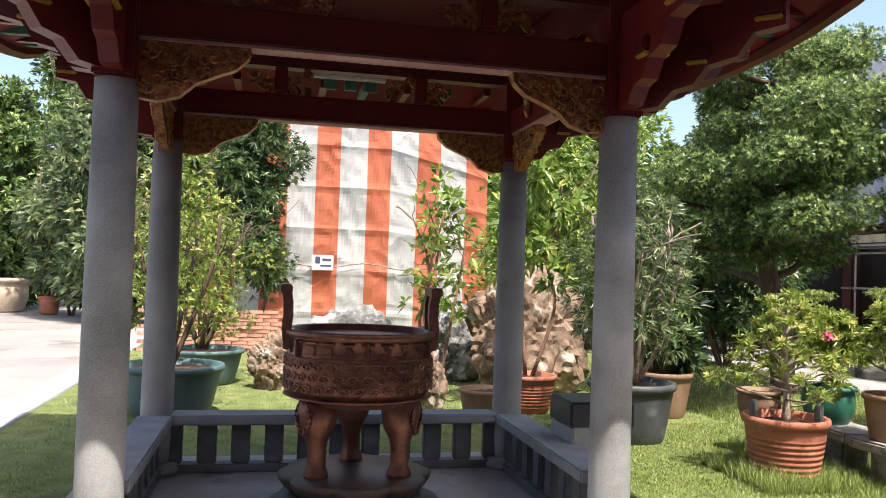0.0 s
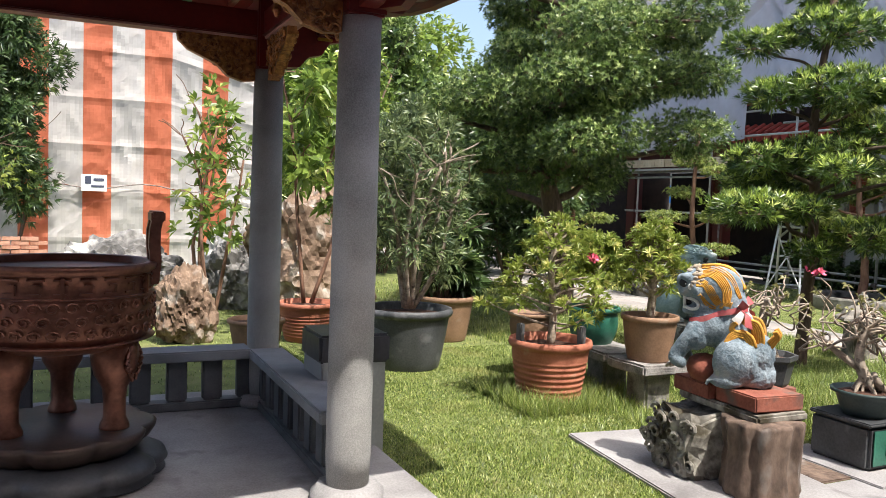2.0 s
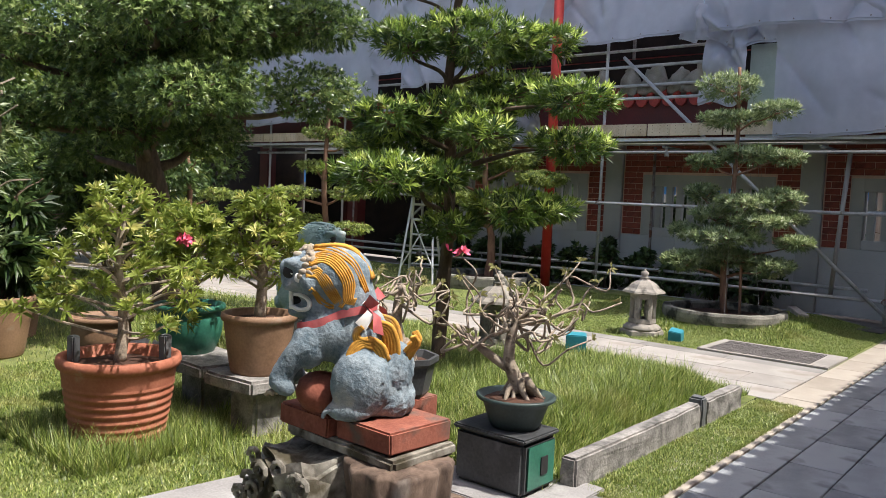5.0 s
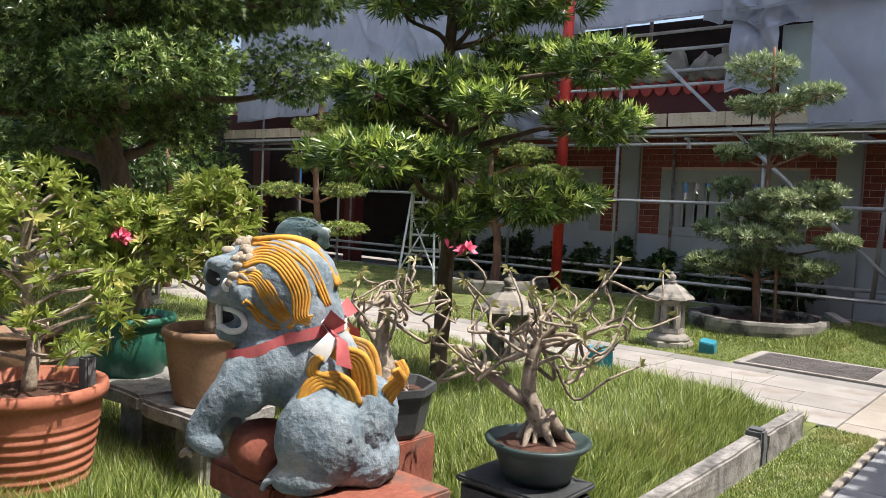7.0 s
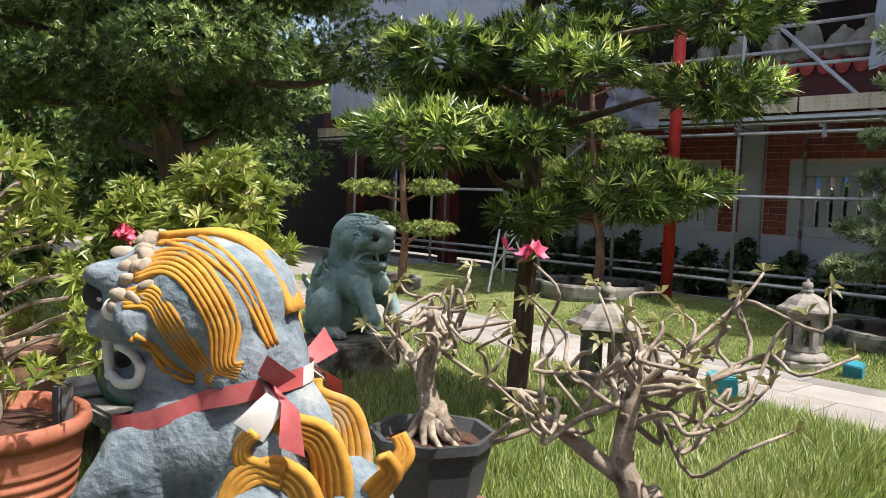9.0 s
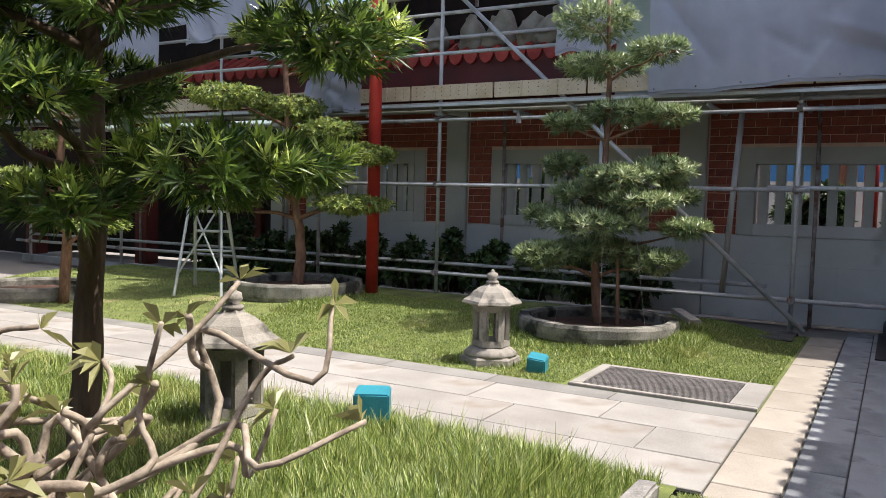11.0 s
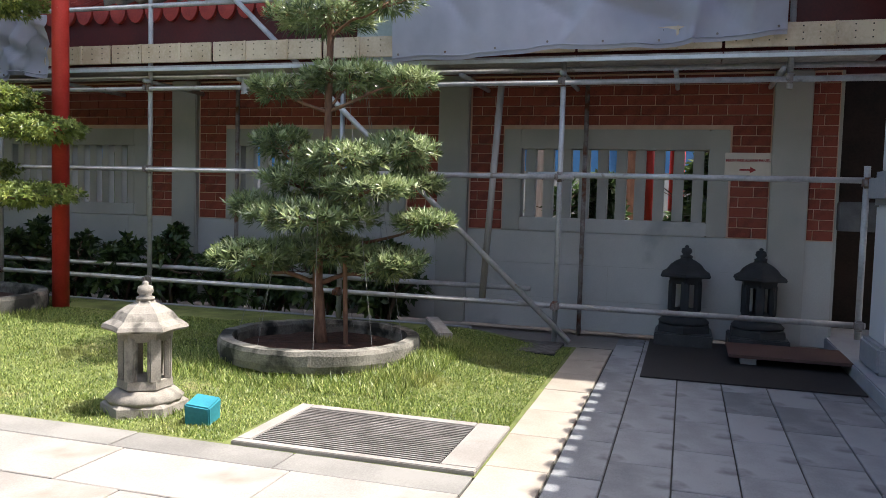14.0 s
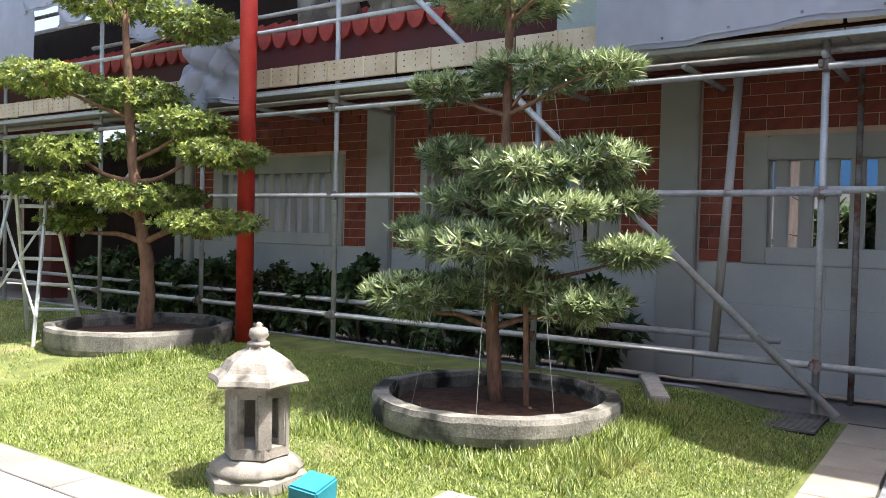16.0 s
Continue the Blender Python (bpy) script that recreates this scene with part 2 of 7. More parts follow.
M_ROOFTILE = surface("red_roof_tile", (0.3, 0.03, 0.022), (0.48, 0.07, 0.05), 8, 0.5, 0.1, 50, random_part=0.15)
M_SACK = surface("woven_sack", (0.2, 0.185, 0.15), (0.46, 0.43, 0.38), 5, 0.85, 0.3, 90, spots=((0.1, 0.09, 0.085), 3, 0.45))
M_STRIPEWHITE = surface("white_sheet", (0.6, 0.57, 0.55), (0.74, 0.71, 0.69), 1.2, 0.7, 0.1, 12, spots=((0.54, 0.51, 0.48), 1.3, 0.4))
M_STRIPEORANGE = surface("orange_sheet", (0.6, 0.17, 0.085), (0.74, 0.25, 0.14), 1.6, 0.7, 0.1, 14, spots=((0.6, 0.24, 0.14), 1.5, 0.4))
M_TERRACOTTA = surface("terracotta", (0.29, 0.085, 0.045), (0.44, 0.165, 0.1), 5, 0.65, 0.08, 70, spots=((0.4, 0.27, 0.2), 6, 0.36))
M_BROWNPOT = surface("brown_pot", (0.16, 0.09, 0.05), (0.3, 0.18, 0.11), 5, 0.6, 0.08, 70, spots=((0.3, 0.24, 0.18), 6, 0.36))
M_DARKPOT = surface("dark_pot", (0.028, 0.03, 0.032), (0.09, 0.095, 0.1), 4, 0.5, 0.08, 70, spots=((0.16, 0.16, 0.17), 5, 0.42))
M_GREENPOT = surface("green_glazed_pot", (0.02, 0.1, 0.07), (0.045, 0.19, 0.13), 6, 0.25, 0.08, 60)
M_TEALPOT = surface("dull_green_pot", (0.05, 0.09, 0.09), (0.1, 0.16, 0.155), 4, 0.45, 0.05, 60)
M_DARKGREENPOT = surface("dark_green_glaze", (0.02, 0.035, 0.033), (0.055, 0.085, 0.08), 5, 0.4, 0.05, 60)
M_TANPOT = surface("tan_pot", (0.4, 0.3, 0.22), (0.55, 0.44, 0.34), 6, 0.7, 0.1, 60)
M_BARK = surface("bark", (0.06, 0.04, 0.028), (0.17, 0.115, 0.08), 14, 0.9, 0.7, 60, stretch=(1, 1, 0.25))
M_BARKRED = surface("reddish_bark", (0.12, 0.06, 0.04), (0.3, 0.17, 0.11), 14, 0.9, 0.5, 60, stretch=(1, 1, 0.3))
M_PALEBARK = surface("pale_bark", (0.15, 0.115, 0.085), (0.46, 0.385, 0.3), 16, 0.75, 0.4, 90, spots=((0.1, 0.075, 0.055), 20, 0.42))
# near black: shade of recesses and covered places, put into the timber
M_SHADETIMBER = surface("shaded_timber", (0.012, 0.009, 0.008), (0.04, 0.026, 0.02), 4, 0.9, 0.2, 50)
M_PALEBOARD = surface("pale_green_board", (0.38, 0.44, 0.4), (0.5, 0.56, 0.52), 3, 0.7, 0.05, 50)
M_LIONBLUE = surface("faded_blue_stone_paint", (0.09, 0.135, 0.17), (0.29, 0.34, 0.37), 10, 0.92, 1.0, 70, spots=((0.4, 0.38, 0.34), 5, 0.4))
M_LIONGREEN = surface("green_stone_paint", (0.16, 0.26, 0.25), (0.34, 0.44, 0.42), 6, 0.85, 0.5, 60, spots=((0.45, 0.46, 0.43), 4, 0.42))
M_STUMP = surface("fossil_wood", (0.04, 0.025, 0.018), (0.2, 0.14, 0.105), 9, 0.9, 0.9, 30, stretch=(1, 1, 0.6), spots=((0.3, 0.27, 0.245), 3, 0.4))
M_CARVED = surface("carved_stone", (0.045, 0.035, 0.025), (0.38, 0.36, 0.31), 7, 0.9, 0.8, 30, spots=((0.06, 0.05, 0.03), 6, 0.5))
M_REDBRICKTILE = surface("terracotta_tile", (0.17, 0.045, 0.028), (0.33, 0.115, 0.075), 9, 0.9, 0.4, 60, spots=((0.12, 0.085, 0.07), 6, 0.46))
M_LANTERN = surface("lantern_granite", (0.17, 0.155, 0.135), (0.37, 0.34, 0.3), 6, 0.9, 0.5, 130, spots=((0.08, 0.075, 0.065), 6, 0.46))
# dark stone, with the shade of the wall corner added to its colour
M_SHADELANTERN = surface("shaded_lantern_stone", (0.016, 0.018, 0.02), (0.045, 0.048, 0.052), 5, 0.8, 0.25, 120)
M_PLANTER = surface("planter_concrete", (0.1, 0.095, 0.082), (0.33, 0.31, 0.27), 5, 0.9, 0.5, 80, spots=((0.035, 0.035, 0.03), 4, 0.52))
M_TURQUOISE = surface("turquoise_plastic", (0.012, 0.16, 0.22), (0.03, 0.25, 0.32), 6, 0.5, 0.05, 60)
M_IRON = surface("grate_iron", (0.1, 0.09, 0.085), (0.24, 0.22, 0.21), 9, 0.6, 0.1, 80, metal=0.3)
M_DARKVOID = surface("drain_dark", (0.01, 0.01, 0.01), (0.02, 0.02, 0.02), 5, 0.9, 0, 50)
M_MATBLACK = surface("black_sheet", (0.012, 0.011, 0.012), (0.03, 0.027, 0.028), 4, 0.6, 0.1, 40)
M_MATBROWN = surface("brown_board", (0.06, 0.03, 0.026), (0.11, 0.06, 0.05), 3, 0.6, 0.1, 60)
M_PLASTER = surface("white_plaster", (0.6, 0.63, 0.68), (0.7, 0.73, 0.78), 2, 0.8, 0.06, 80)
M_PLINTH = surface("plinth_stone", (0.26, 0.28, 0.31), (0.38, 0.4, 0.43), 4, 0.8, 0.1, 90)
M_ROCK = surface("weathered_rock", (0.08, 0.045, 0.026), (0.34, 0.24, 0.17), 3.5, 0.9, 0.9, 14, spots=((0.5, 0.45, 0.39), 4, 0.45))
M_GREYROCK = surface("grey_rock", (0.05, 0.05, 0.05), (0.24, 0.23, 0.22), 3.0, 0.9, 0.9, 16, spots=((0.46, 0.45, 0.43), 2.0, 0.5))
M_OLDBRICK = surface("old_brick", (0.3, 0.13, 0.08), (0.5, 0.27, 0.19), 9, 0.85, 0.3, 60, random_part=0.3)
M_SIGN = surface("sign_board", (0.66, 0.58, 0.48), (0.76, 0.68, 0.58), 4, 0.5, 0.02, 60)
M_SIGNRED = surface("sign_red", (0.3, 0.02, 0.02), (0.36, 0.03, 0.03), 5, 0.5, 0, 60)
M_PAPER = surface("paper_notice", (0.7, 0.72, 0.76), (0.8, 0.81, 0.84), 9, 0.6, 0, 60)
M_INK = surface("dark_ink", (0.04, 0.05, 0.09), (0.07, 0.08, 0.13), 9, 0.6, 0, 60)
M_YELLOW = surface("ochre_paint", (0.38, 0.16, 0.018), (0.62, 0.33, 0.05), 12, 0.75, 0.4, 60, spots=((0.42, 0.3, 0.18), 9, 0.38))
M_CURL = surface("worn_curl_paint", (0.24, 0.19, 0.13), (0.46, 0.4, 0.32), 14, 0.9, 0.5, 60)
M_RIBBON = surface("faded_red_ribbon", (0.45, 0.06, 0.07), (0.6, 0.16, 0.16), 8, 0.6, 0.05, 60)
M_PINK = surface("pink_petal", (0.75, 0.04, 0.14), (0.85, 0.2, 0.3), 10, 0.5, 0.02, 60)
M_BLUEPANEL = surface("blue_panel", (0.07, 0.28, 0.66), (0.1, 0.34, 0.74), 2, 0.5, 0.02, 30)
M_BIN = surface("bin_steel", (0.3, 0.31, 0.32), (0.42, 0.43, 0.44), 3, 0.4, 0.02, 60, metal=0.4)
M_BAG = surface("black_bag", (0.02, 0.02, 0.024), (0.05, 0.05, 0.06), 9, 0.3, 0.3, 30)
M_ALU = surface("ladder_aluminium", (0.5, 0.52, 0.52), (0.68, 0.7, 0.7), 6, 0.4, 0.02, 60, metal=0.5)
M_WIRE = surface("tie_wire", (0.2, 0.2, 0.19), (0.34, 0.34, 0.32), 9, 0.5, 0, 60)
L_PODO = leafy("podocarpus_leaf", (0.02, 0.055, 0.014), (0.13, 0.21, 0.035), (0.38, 0.47, 0.09), 0.15, 0.32, 0.25)
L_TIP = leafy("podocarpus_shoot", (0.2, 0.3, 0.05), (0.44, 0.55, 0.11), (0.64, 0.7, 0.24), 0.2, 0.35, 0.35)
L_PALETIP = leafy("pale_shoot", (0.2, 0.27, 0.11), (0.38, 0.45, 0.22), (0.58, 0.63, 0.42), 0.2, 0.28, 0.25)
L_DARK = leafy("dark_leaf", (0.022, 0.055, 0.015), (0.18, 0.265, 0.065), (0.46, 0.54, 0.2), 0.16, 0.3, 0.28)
# lighter copy of the dark leaf, for sunlight on the crown's upper side
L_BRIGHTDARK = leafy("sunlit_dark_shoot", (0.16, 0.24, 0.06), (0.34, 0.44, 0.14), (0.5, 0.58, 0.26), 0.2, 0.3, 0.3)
L_BLUEGREEN = leafy("grey_green_leaf", (0.06, 0.1, 0.045), (0.22, 0.28, 0.12), (0.42, 0.46, 0.22), 0.2, 0.32, 0.3)
L_LIGHT = leafy("light_leaf", (0.09, 0.16, 0.025), (0.28, 0.38, 0.07), (0.5, 0.55, 0.15), 0.2, 0.38, 0.4)
L_CLOUD = leafy("cloud_tree_leaf", (0.085, 0.13, 0.03), (0.3, 0.365, 0.09), (0.44, 0.48, 0.12), 0.2, 0.42, 0.3)
L_YELLOWGREEN = leafy("yellow_green_leaf", (0.1, 0.16, 0.025), (0.34, 0.4, 0.08), (0.6, 0.58, 0.2), 0.22, 0.38, 0.4)
L_ROSE = leafy("desert_rose_leaf", (0.14, 0.13, 0.05), (0.34, 0.33, 0.13), (0.5, 0.2, 0.07), 0.15, 0.4, 0.35)
L_SHRUB = leafy("shrub_leaf", (0.025, 0.055, 0.018), (0.1, 0.16, 0.05), (0.2, 0.27, 0.08), 0.15, 0.35, 0.25)


# ---- ground ----
def smooth(a, b, v):
    t = max(0.0, min(1.0, (v - a) / (b - a)))
    return t * t * (3 - 2 * t)


def height(x, y):
    """The lawn behind the kerb is a low mound."""
    return 0.2 * smooth(4.0, 4.9, x) * (1 - smooth(6.6, 7.25, x)) * smooth(4.1, 4.5, y) * (1 - 0.5 * smooth(8, 11, y)) + 0.1 * smooth(9.6, 10.9, x) * smooth(4.1, 5.0, y)


def sheet(name, x0, x1, y0, y1, z, material, label, category, step=0.25, mound=False):
    nx, ny = max(1, round((x1 - x0) / step)), max(1, round((y1 - y0) / step))
    verts = [(x0 + (x1 - x0) * i / nx, y0 + (y1 - y0) * j / ny, z + (height(x0 + (x1 - x0) * i / nx, y0 + (y1 - y0) * j / ny) if mound else 0)) for j in range(ny + 1) for i in range(nx + 1)]
    faces = [(j * (nx + 1) + i, j * (nx + 1) + i + 1, (j + 1) * (nx + 1) + i + 1, (j + 1) * (nx + 1) + i) for j in range(ny) for i in range(nx)]
    ob = array_part(name, verts, faces, material)
    return tagged(ob, label, category, "", "structure")


sheet("ground", -400, 400, -400, 400, -0.06, M_CONCRETE, "bare concrete and earth ground around the garden", "ground", 20)
sheet("lawn_garden", -3.2, 7.25, 4.05, 26, 0.0, M_LAWNSOIL, "green lawn with a low mound behind the kerb", "lawn", 0.15, True)
sheet("lawn_verge", 1.4, 7.1, 3.66, 4.05, -0.004, M_LAWNSOIL, "narrow strip of grass between paving and kerb", "lawn")
sheet("lawn_east", 8.82, 12.3, 3.93, 14, 0.0, M_LAWNSOIL, "sunlit lawn with two round planters beside the scaffold", "lawn", 0.15, True)
sheet("yard", -40, -3.6, 6, 60, -0.02, M_CONCRETE, "sunlit pale concrete yard", "yard", 4)
tagged(link_mesh("yard_edge", span(-3.6, -3.2, 5, 24, -0.05, 0.02, 0.01), M_PLINTH), "flat grey stone edging between lawn and yard", "edging", "", "structure")

# ---- pavilion ----
PX0, PX1, PY0, PY1 = -1.65, 0.92, 4.66, 6.58
PTOP = 2.41
pav = thing("pavilion", (0, 0, 0), "open temple pavilion with granite columns and red and gilt carved beams", "pavilion", kind="structure")
part("platform", span(-2.1, 1.36, 4.2, 7.05, -0.05, 0.07, 0.012), M_FLOORSTONE, pav, "grey stone platform")
for x in (PX0, PX1):
    for y in (PY0, PY1):
        part("column", lathe([(0.105, 0.15), (0.112, 0.3), (0.108, 1.4), (0.1, PTOP)], 32, (x, y, 0)), M_GRANITE, pav, "rough grey granite column", True)
        part("column_base", lathe([(0.17, 0.07), (0.185, 0.09), (0.185, 0.11), (0.165, 0.125), (0.15, 0.15)], 24, (x, y, 0), lambda a: 1 + 0.03 * math.cos(8 * a)), M_FLOORSTONE, pav, "carved lotus base", True)
        part("column_head", span(x - 0.1, x + 0.1, y - 0.1, y + 0.1, PTOP, PTOP + 0.95, 0.012), M_RED, pav)


def rail(x0, y0, x1, y1, n):
    """A stone bench rail on square balusters between two columns."""
    v = Vector((x1 - x0, y1 - y0, 0))
    ln, a = v.length, math.degrees(math.atan2(v.y, v.x))
    cx, cy = (x0 + x1) / 2, (y0 + y1) / 2
    part("bench_rail", box_bm((cx, cy, 0.45), (ln - 0.2, 0.24, 0.07), 0.01, a), M_SEAT, pav, "smooth dark stone bench")
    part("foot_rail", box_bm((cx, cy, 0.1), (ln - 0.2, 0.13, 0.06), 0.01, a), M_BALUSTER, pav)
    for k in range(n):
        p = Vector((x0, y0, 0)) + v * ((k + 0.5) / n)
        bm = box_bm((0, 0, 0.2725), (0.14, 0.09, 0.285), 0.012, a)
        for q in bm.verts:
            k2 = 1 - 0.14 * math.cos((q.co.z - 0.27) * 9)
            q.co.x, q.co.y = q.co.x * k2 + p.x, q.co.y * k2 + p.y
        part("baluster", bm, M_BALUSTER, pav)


rail(PX0, PY1, PX1, PY1, 11)
rail(PX0, PY0, PX0, PY1, 8)
rail(PX1, PY0, PX1, PY1, 8)


def beam(x0, y0, x1, y1, z0, z1, w, name="beam", material=None, over=0.0, label=""):
    v = Vector((x1 - x0, y1 - y0, 0))
    a = math.degrees(math.atan2(v.y, v.x))
    return part(name, box_bm(((x0 + x1) / 2, (y0 + y1) / 2, (z0 + z1) / 2), (v.length + over, w, z1 - z0), 0.012, a), material or M_RED, pav, label)


def carved_bracket(x, y, dx, dy):
    """A pierced, gilt spandrel of leaves and flowers under a beam end: an outline filled with rolled relief."""
    bm = bmesh.new()
    w, hgt = 0.52, 0.3
    prof = [(0, 0), (w, 0), (w * 0.98, -0.06), (w * 0.86, -0.12), (w * 0.72, -0.15), (w * 0.5, -0.2), (w * 0.36, -0.27), (w * 0.16, -hgt), (0, -hgt * 0.96)]
    side = Vector((-dy, dx, 0))
    front, back = [], []
    for u, z in prof:
        p = Vector((x + dx * (0.1 + u), y + dy * (0.1 + u), 2.62 + z))
        front.append(bm.verts.new(p + side * 0.03))
        back.append(bm.verts.new(p - side * 0.03))
    bm.faces.new(front)
    bm.faces.new(back[::-1])
    for i in range(len(prof)):
        j = (i + 1) % len(prof)
        bm.faces.new((front[j], front[i], back[i], back[j]))
    rng = random.Random(int(100 * (x * 3 + y * 7 + dx * 2 + dy)))
    for k in range(46):
        u = rng.uniform(0.02, w - 0.03)
        zmax = -0.03
        zmin = -hgt * (1 - (u / w) ** 1.3) * 0.95 - 0.02
        z = rng.uniform(min(zmin, zmax - 0.01), zmax)
        for s in (-1, 1):
            c = Vector((x + dx * (0.1 + u), y + dy * (0.1 + u), 2.62 + z)) + side * 0.03 * s
            r = rng.uniform(0.014, 0.032)
            t0 = rng.uniform(0, 6.28)
            pts = []
            for q in range(9):
                an, rr = t0 + q * 0.75, r * (1.2 - q * 0.11)
                pts.append(c + Vector((dx * math.cos(an) * rr, dy * math.cos(an) * rr, math.sin(an) * rr)) + side * s * 0.012)
            tube(pts, [0.008] * 8 + [0.004], 5, bm)
    part("carved_bracket", bm, M_GOLD, pav, "gilt pierced carving of scrolling leaves")


for (a, b) in (((PX0, PY0), (PX1, PY0)), ((PX0, PY1), (PX1, PY1)), ((PX0, PY0), (PX0, PY1)), ((PX1, PY0), (PX1, PY1))):
    beam(*a, *b, 2.62, 2.8, 0.13, label="red lacquered tie beam")
    beam(*a, *b, 2.622, 2.64, 0.15, "beam_moulding", M_REDDARK)
    beam(*a, *b, 3.0, 3.3, 0.14, "upper_beam", M_REDDARK)
    # pale strip stands for the sun's glint on the beam's lower lip
    beam(*a, *b, 2.609, 2.619, 0.118, "beam_edge", M_LIPGLINT, -0.2, "pale painted lower edge")
    d = Vector((b[0] - a[0], b[1] - a[1], 0)).normalized()
    carved_bracket(a[0], a[1], d.x, d.y)
    carved_bracket(b[0], b[1], -d.x, -d.y)
    ln = (Vector(b) - Vector(a)).length
    for k in (0.3, 0.7):
        c = Vector((*a, 0)) + d * ln * k
        part("bracket_block", box_bm((c.x, c.y, 2.9), (0.09, 0.22, 0.2), 0.015, math.degrees(math.atan2(d.y, d.x))), M_RED, pav)
        bm = bmesh.new()
        rng = random.Random(int(c.x * 50 + c.y * 91))
        for q in range(34):
            u, z = rng.uniform(-0.26, 0.26), rng.uniform(2.83, 2.97)
            if abs(u) / 0.28 > 1 - (z - 2.8) * 1.5:
                continue
            p = c + d * u
            pts = [p + d * math.cos(t * 0.8 + q) * 0.03 * (1 - t * 0.09) + Vector((0, 0, z + math.sin(t * 0.8 + q) * 0.03 * (1 - t * 0.09))) for t in range(8)]
            tube(pts, 0.012, 5, bm)
        part("carved_panel", bm, M_GOLD, pav)
        part("hanging_finial", lathe([(0.01, 2.66), (0.03, 2.7), (0.022, 2.74), (0.034, 2.78), (0.03, 2.84)], 8, (c.x - d.y * 0.09, c.y + d.x * 0.09 - 0.0, 0)), M_GOLD, pav)

# corner arms that step out from the columns to the eaves
for x in (PX0, PX1):
    for y in (PY0, PY1):
        sx, sy = (-1 if x == PX0 else 1), (-1 if y == PY0 else 1)
        for dx, dy in ((sx, 0), (0, sy), (sx * 0.8, sy * 0.8)):
            d = Vector((dx, dy, 0))
            a = math.degrees(math.atan2(dy, dx))
            bm = bmesh.new()
            side = Vector((-dy, dx, 0)).normalized()
            prof = [(0.08, 2.44), (0.2, 2.45), (0.27, 2.53), (0.36, 2.55), (0.42, 2.64), (0.55, 2.67), (0.62, 2.78), (0.75, 2.8), (0.75, 2.95), (0.08, 2.95)]
            f1 = [bm.verts.new(Vector((x, y, z)) + d * u + side * 0.045) for u, z in prof]
            f2 = [bm.verts.new(Vector((x, y, z)) + d * u - side * 0.045) for u, z in prof]
            bm.faces.new(f1)
            bm.faces.new(f2[::-1])
            for i in range(len(prof)):
                j = (i + 1) % len(prof)
                bm.faces.new((f1[j], f1[i], f2[i], f2[j]))
            part("corner_arm", bm, M_RED, pav, "stepped red bracket arm")
            for u, z, s in ((0.38, 2.68, 0.13), (0.68, 2.86, 0.15)):
                p = Vector((x, y, z)) + d * u
                part("bearing_block", box_bm(p + Vector((0, 0, 0.03)), (s, 0.16, 0.08), 0.015, a), M_REDDARK, pav)
                part("gilt_edge", box_bm(p + Vector((0, 0, -0.02)), (s - 0.02, 0.14, 0.02), 0.006, a), M_GOLDEDGE, pav)

# hipped roof with a ring of rafters under the eaves
EX0, EX1, EY0, EY1, EZ = PX0 - 1.12, PX1 + 1.12, PY0 - 1.12, PY1 + 1.12, 2.98
bm = bmesh.new()
mid = Vector(((EX0 + EX1) / 2, (EY0 + EY1) / 2, 4.3))
ring = []
for cx, cy, nx, ny in ((EX0, EY0, EX1, EY0), (EX1, EY0, EX1, EY1), (EX1, EY1, EX0, EY1), (EX0, EY1, EX0, EY0)):
    for k in range(8):
        t = k / 8
        lift = 0.34 * (abs(2 * t - 1) ** 3)
        ring.append((cx + (nx - cx) * t, cy + (ny - cy) * t, EZ + lift))
low = [bm.verts.new(p) for p in ring]
high = [bm.verts.new((p[0] + (mid.x - p[0]) * 0.55, p[1] + (mid.y - p[1]) * 0.55, EZ + 0.55)) for p in ring]
topv = bm.verts.new(mid)
for i in range(len(ring)):
    j = (i + 1) % len(ring)
    bm.faces.new((low[i], low[j], high[j], high[i]))
    bm.faces.new((high[i], high[j], topv))
bmesh.ops.solidify(bm, geom=bm.faces[:], thickness=-0.1)
part("roof", bm, M_REDDARK, pav, "hipped roof with upturned corners")
for side_k, (ax, ay, bx, by) in enumerate(((EX0, EY0, EX1, EY0), (EX1, EY0, EX1, EY1), (EX1, EY1, EX0, EY1), (EX0, EY1, EX0, EY0))):
    v = Vector((bx - ax, by - ay, 0))
    inward = Vector((-v.y, v.x, 0)).normalized()
    for k in range(14):
        t = (k + 0.5) / 14
        p = Vector((ax, ay, 0)) + v * t
        lift = 0.34 * (abs(2 * t - 1) ** 3)
        c = p + inward * 0.28
        part("rafter", box_bm((c.x, c.y, EZ + lift + 0.06), (0.06, 0.55, 0.06), 0.006, math.degrees(math.atan2(v.y, v.x))), M_RED if k % 2 else M_GREENTRIM, pav)
    edge = []
    for k in range(13):
        t = k / 12
        p = Vector((ax, ay, EZ + 0.34 * (abs(2 * t - 1) ** 3) - 0.02)) + v * t
        edge.append(p)
    part("eave_board", tube(edge, 0.05, 6), M_RED, pav)
part("inner_ceiling", span(PX0, PX1, PY0, PY1, 3.32, 3.36), M_REDDARK, pav)
for k in range(3):
    part("green_block", span(-0.57 + k * 0.147, -0.48 + k * 0.147, PY1 - 0.1, PY1 - 0.05, 2.858, 2.928, 0.004), M_GREENTRIM, pav)
part("lattice_rail", span(-0.65, -0.12, PY1 - 0.11, PY1 - 0.05, 2.938, 2.958, 0.003), M_WHITE, pav)

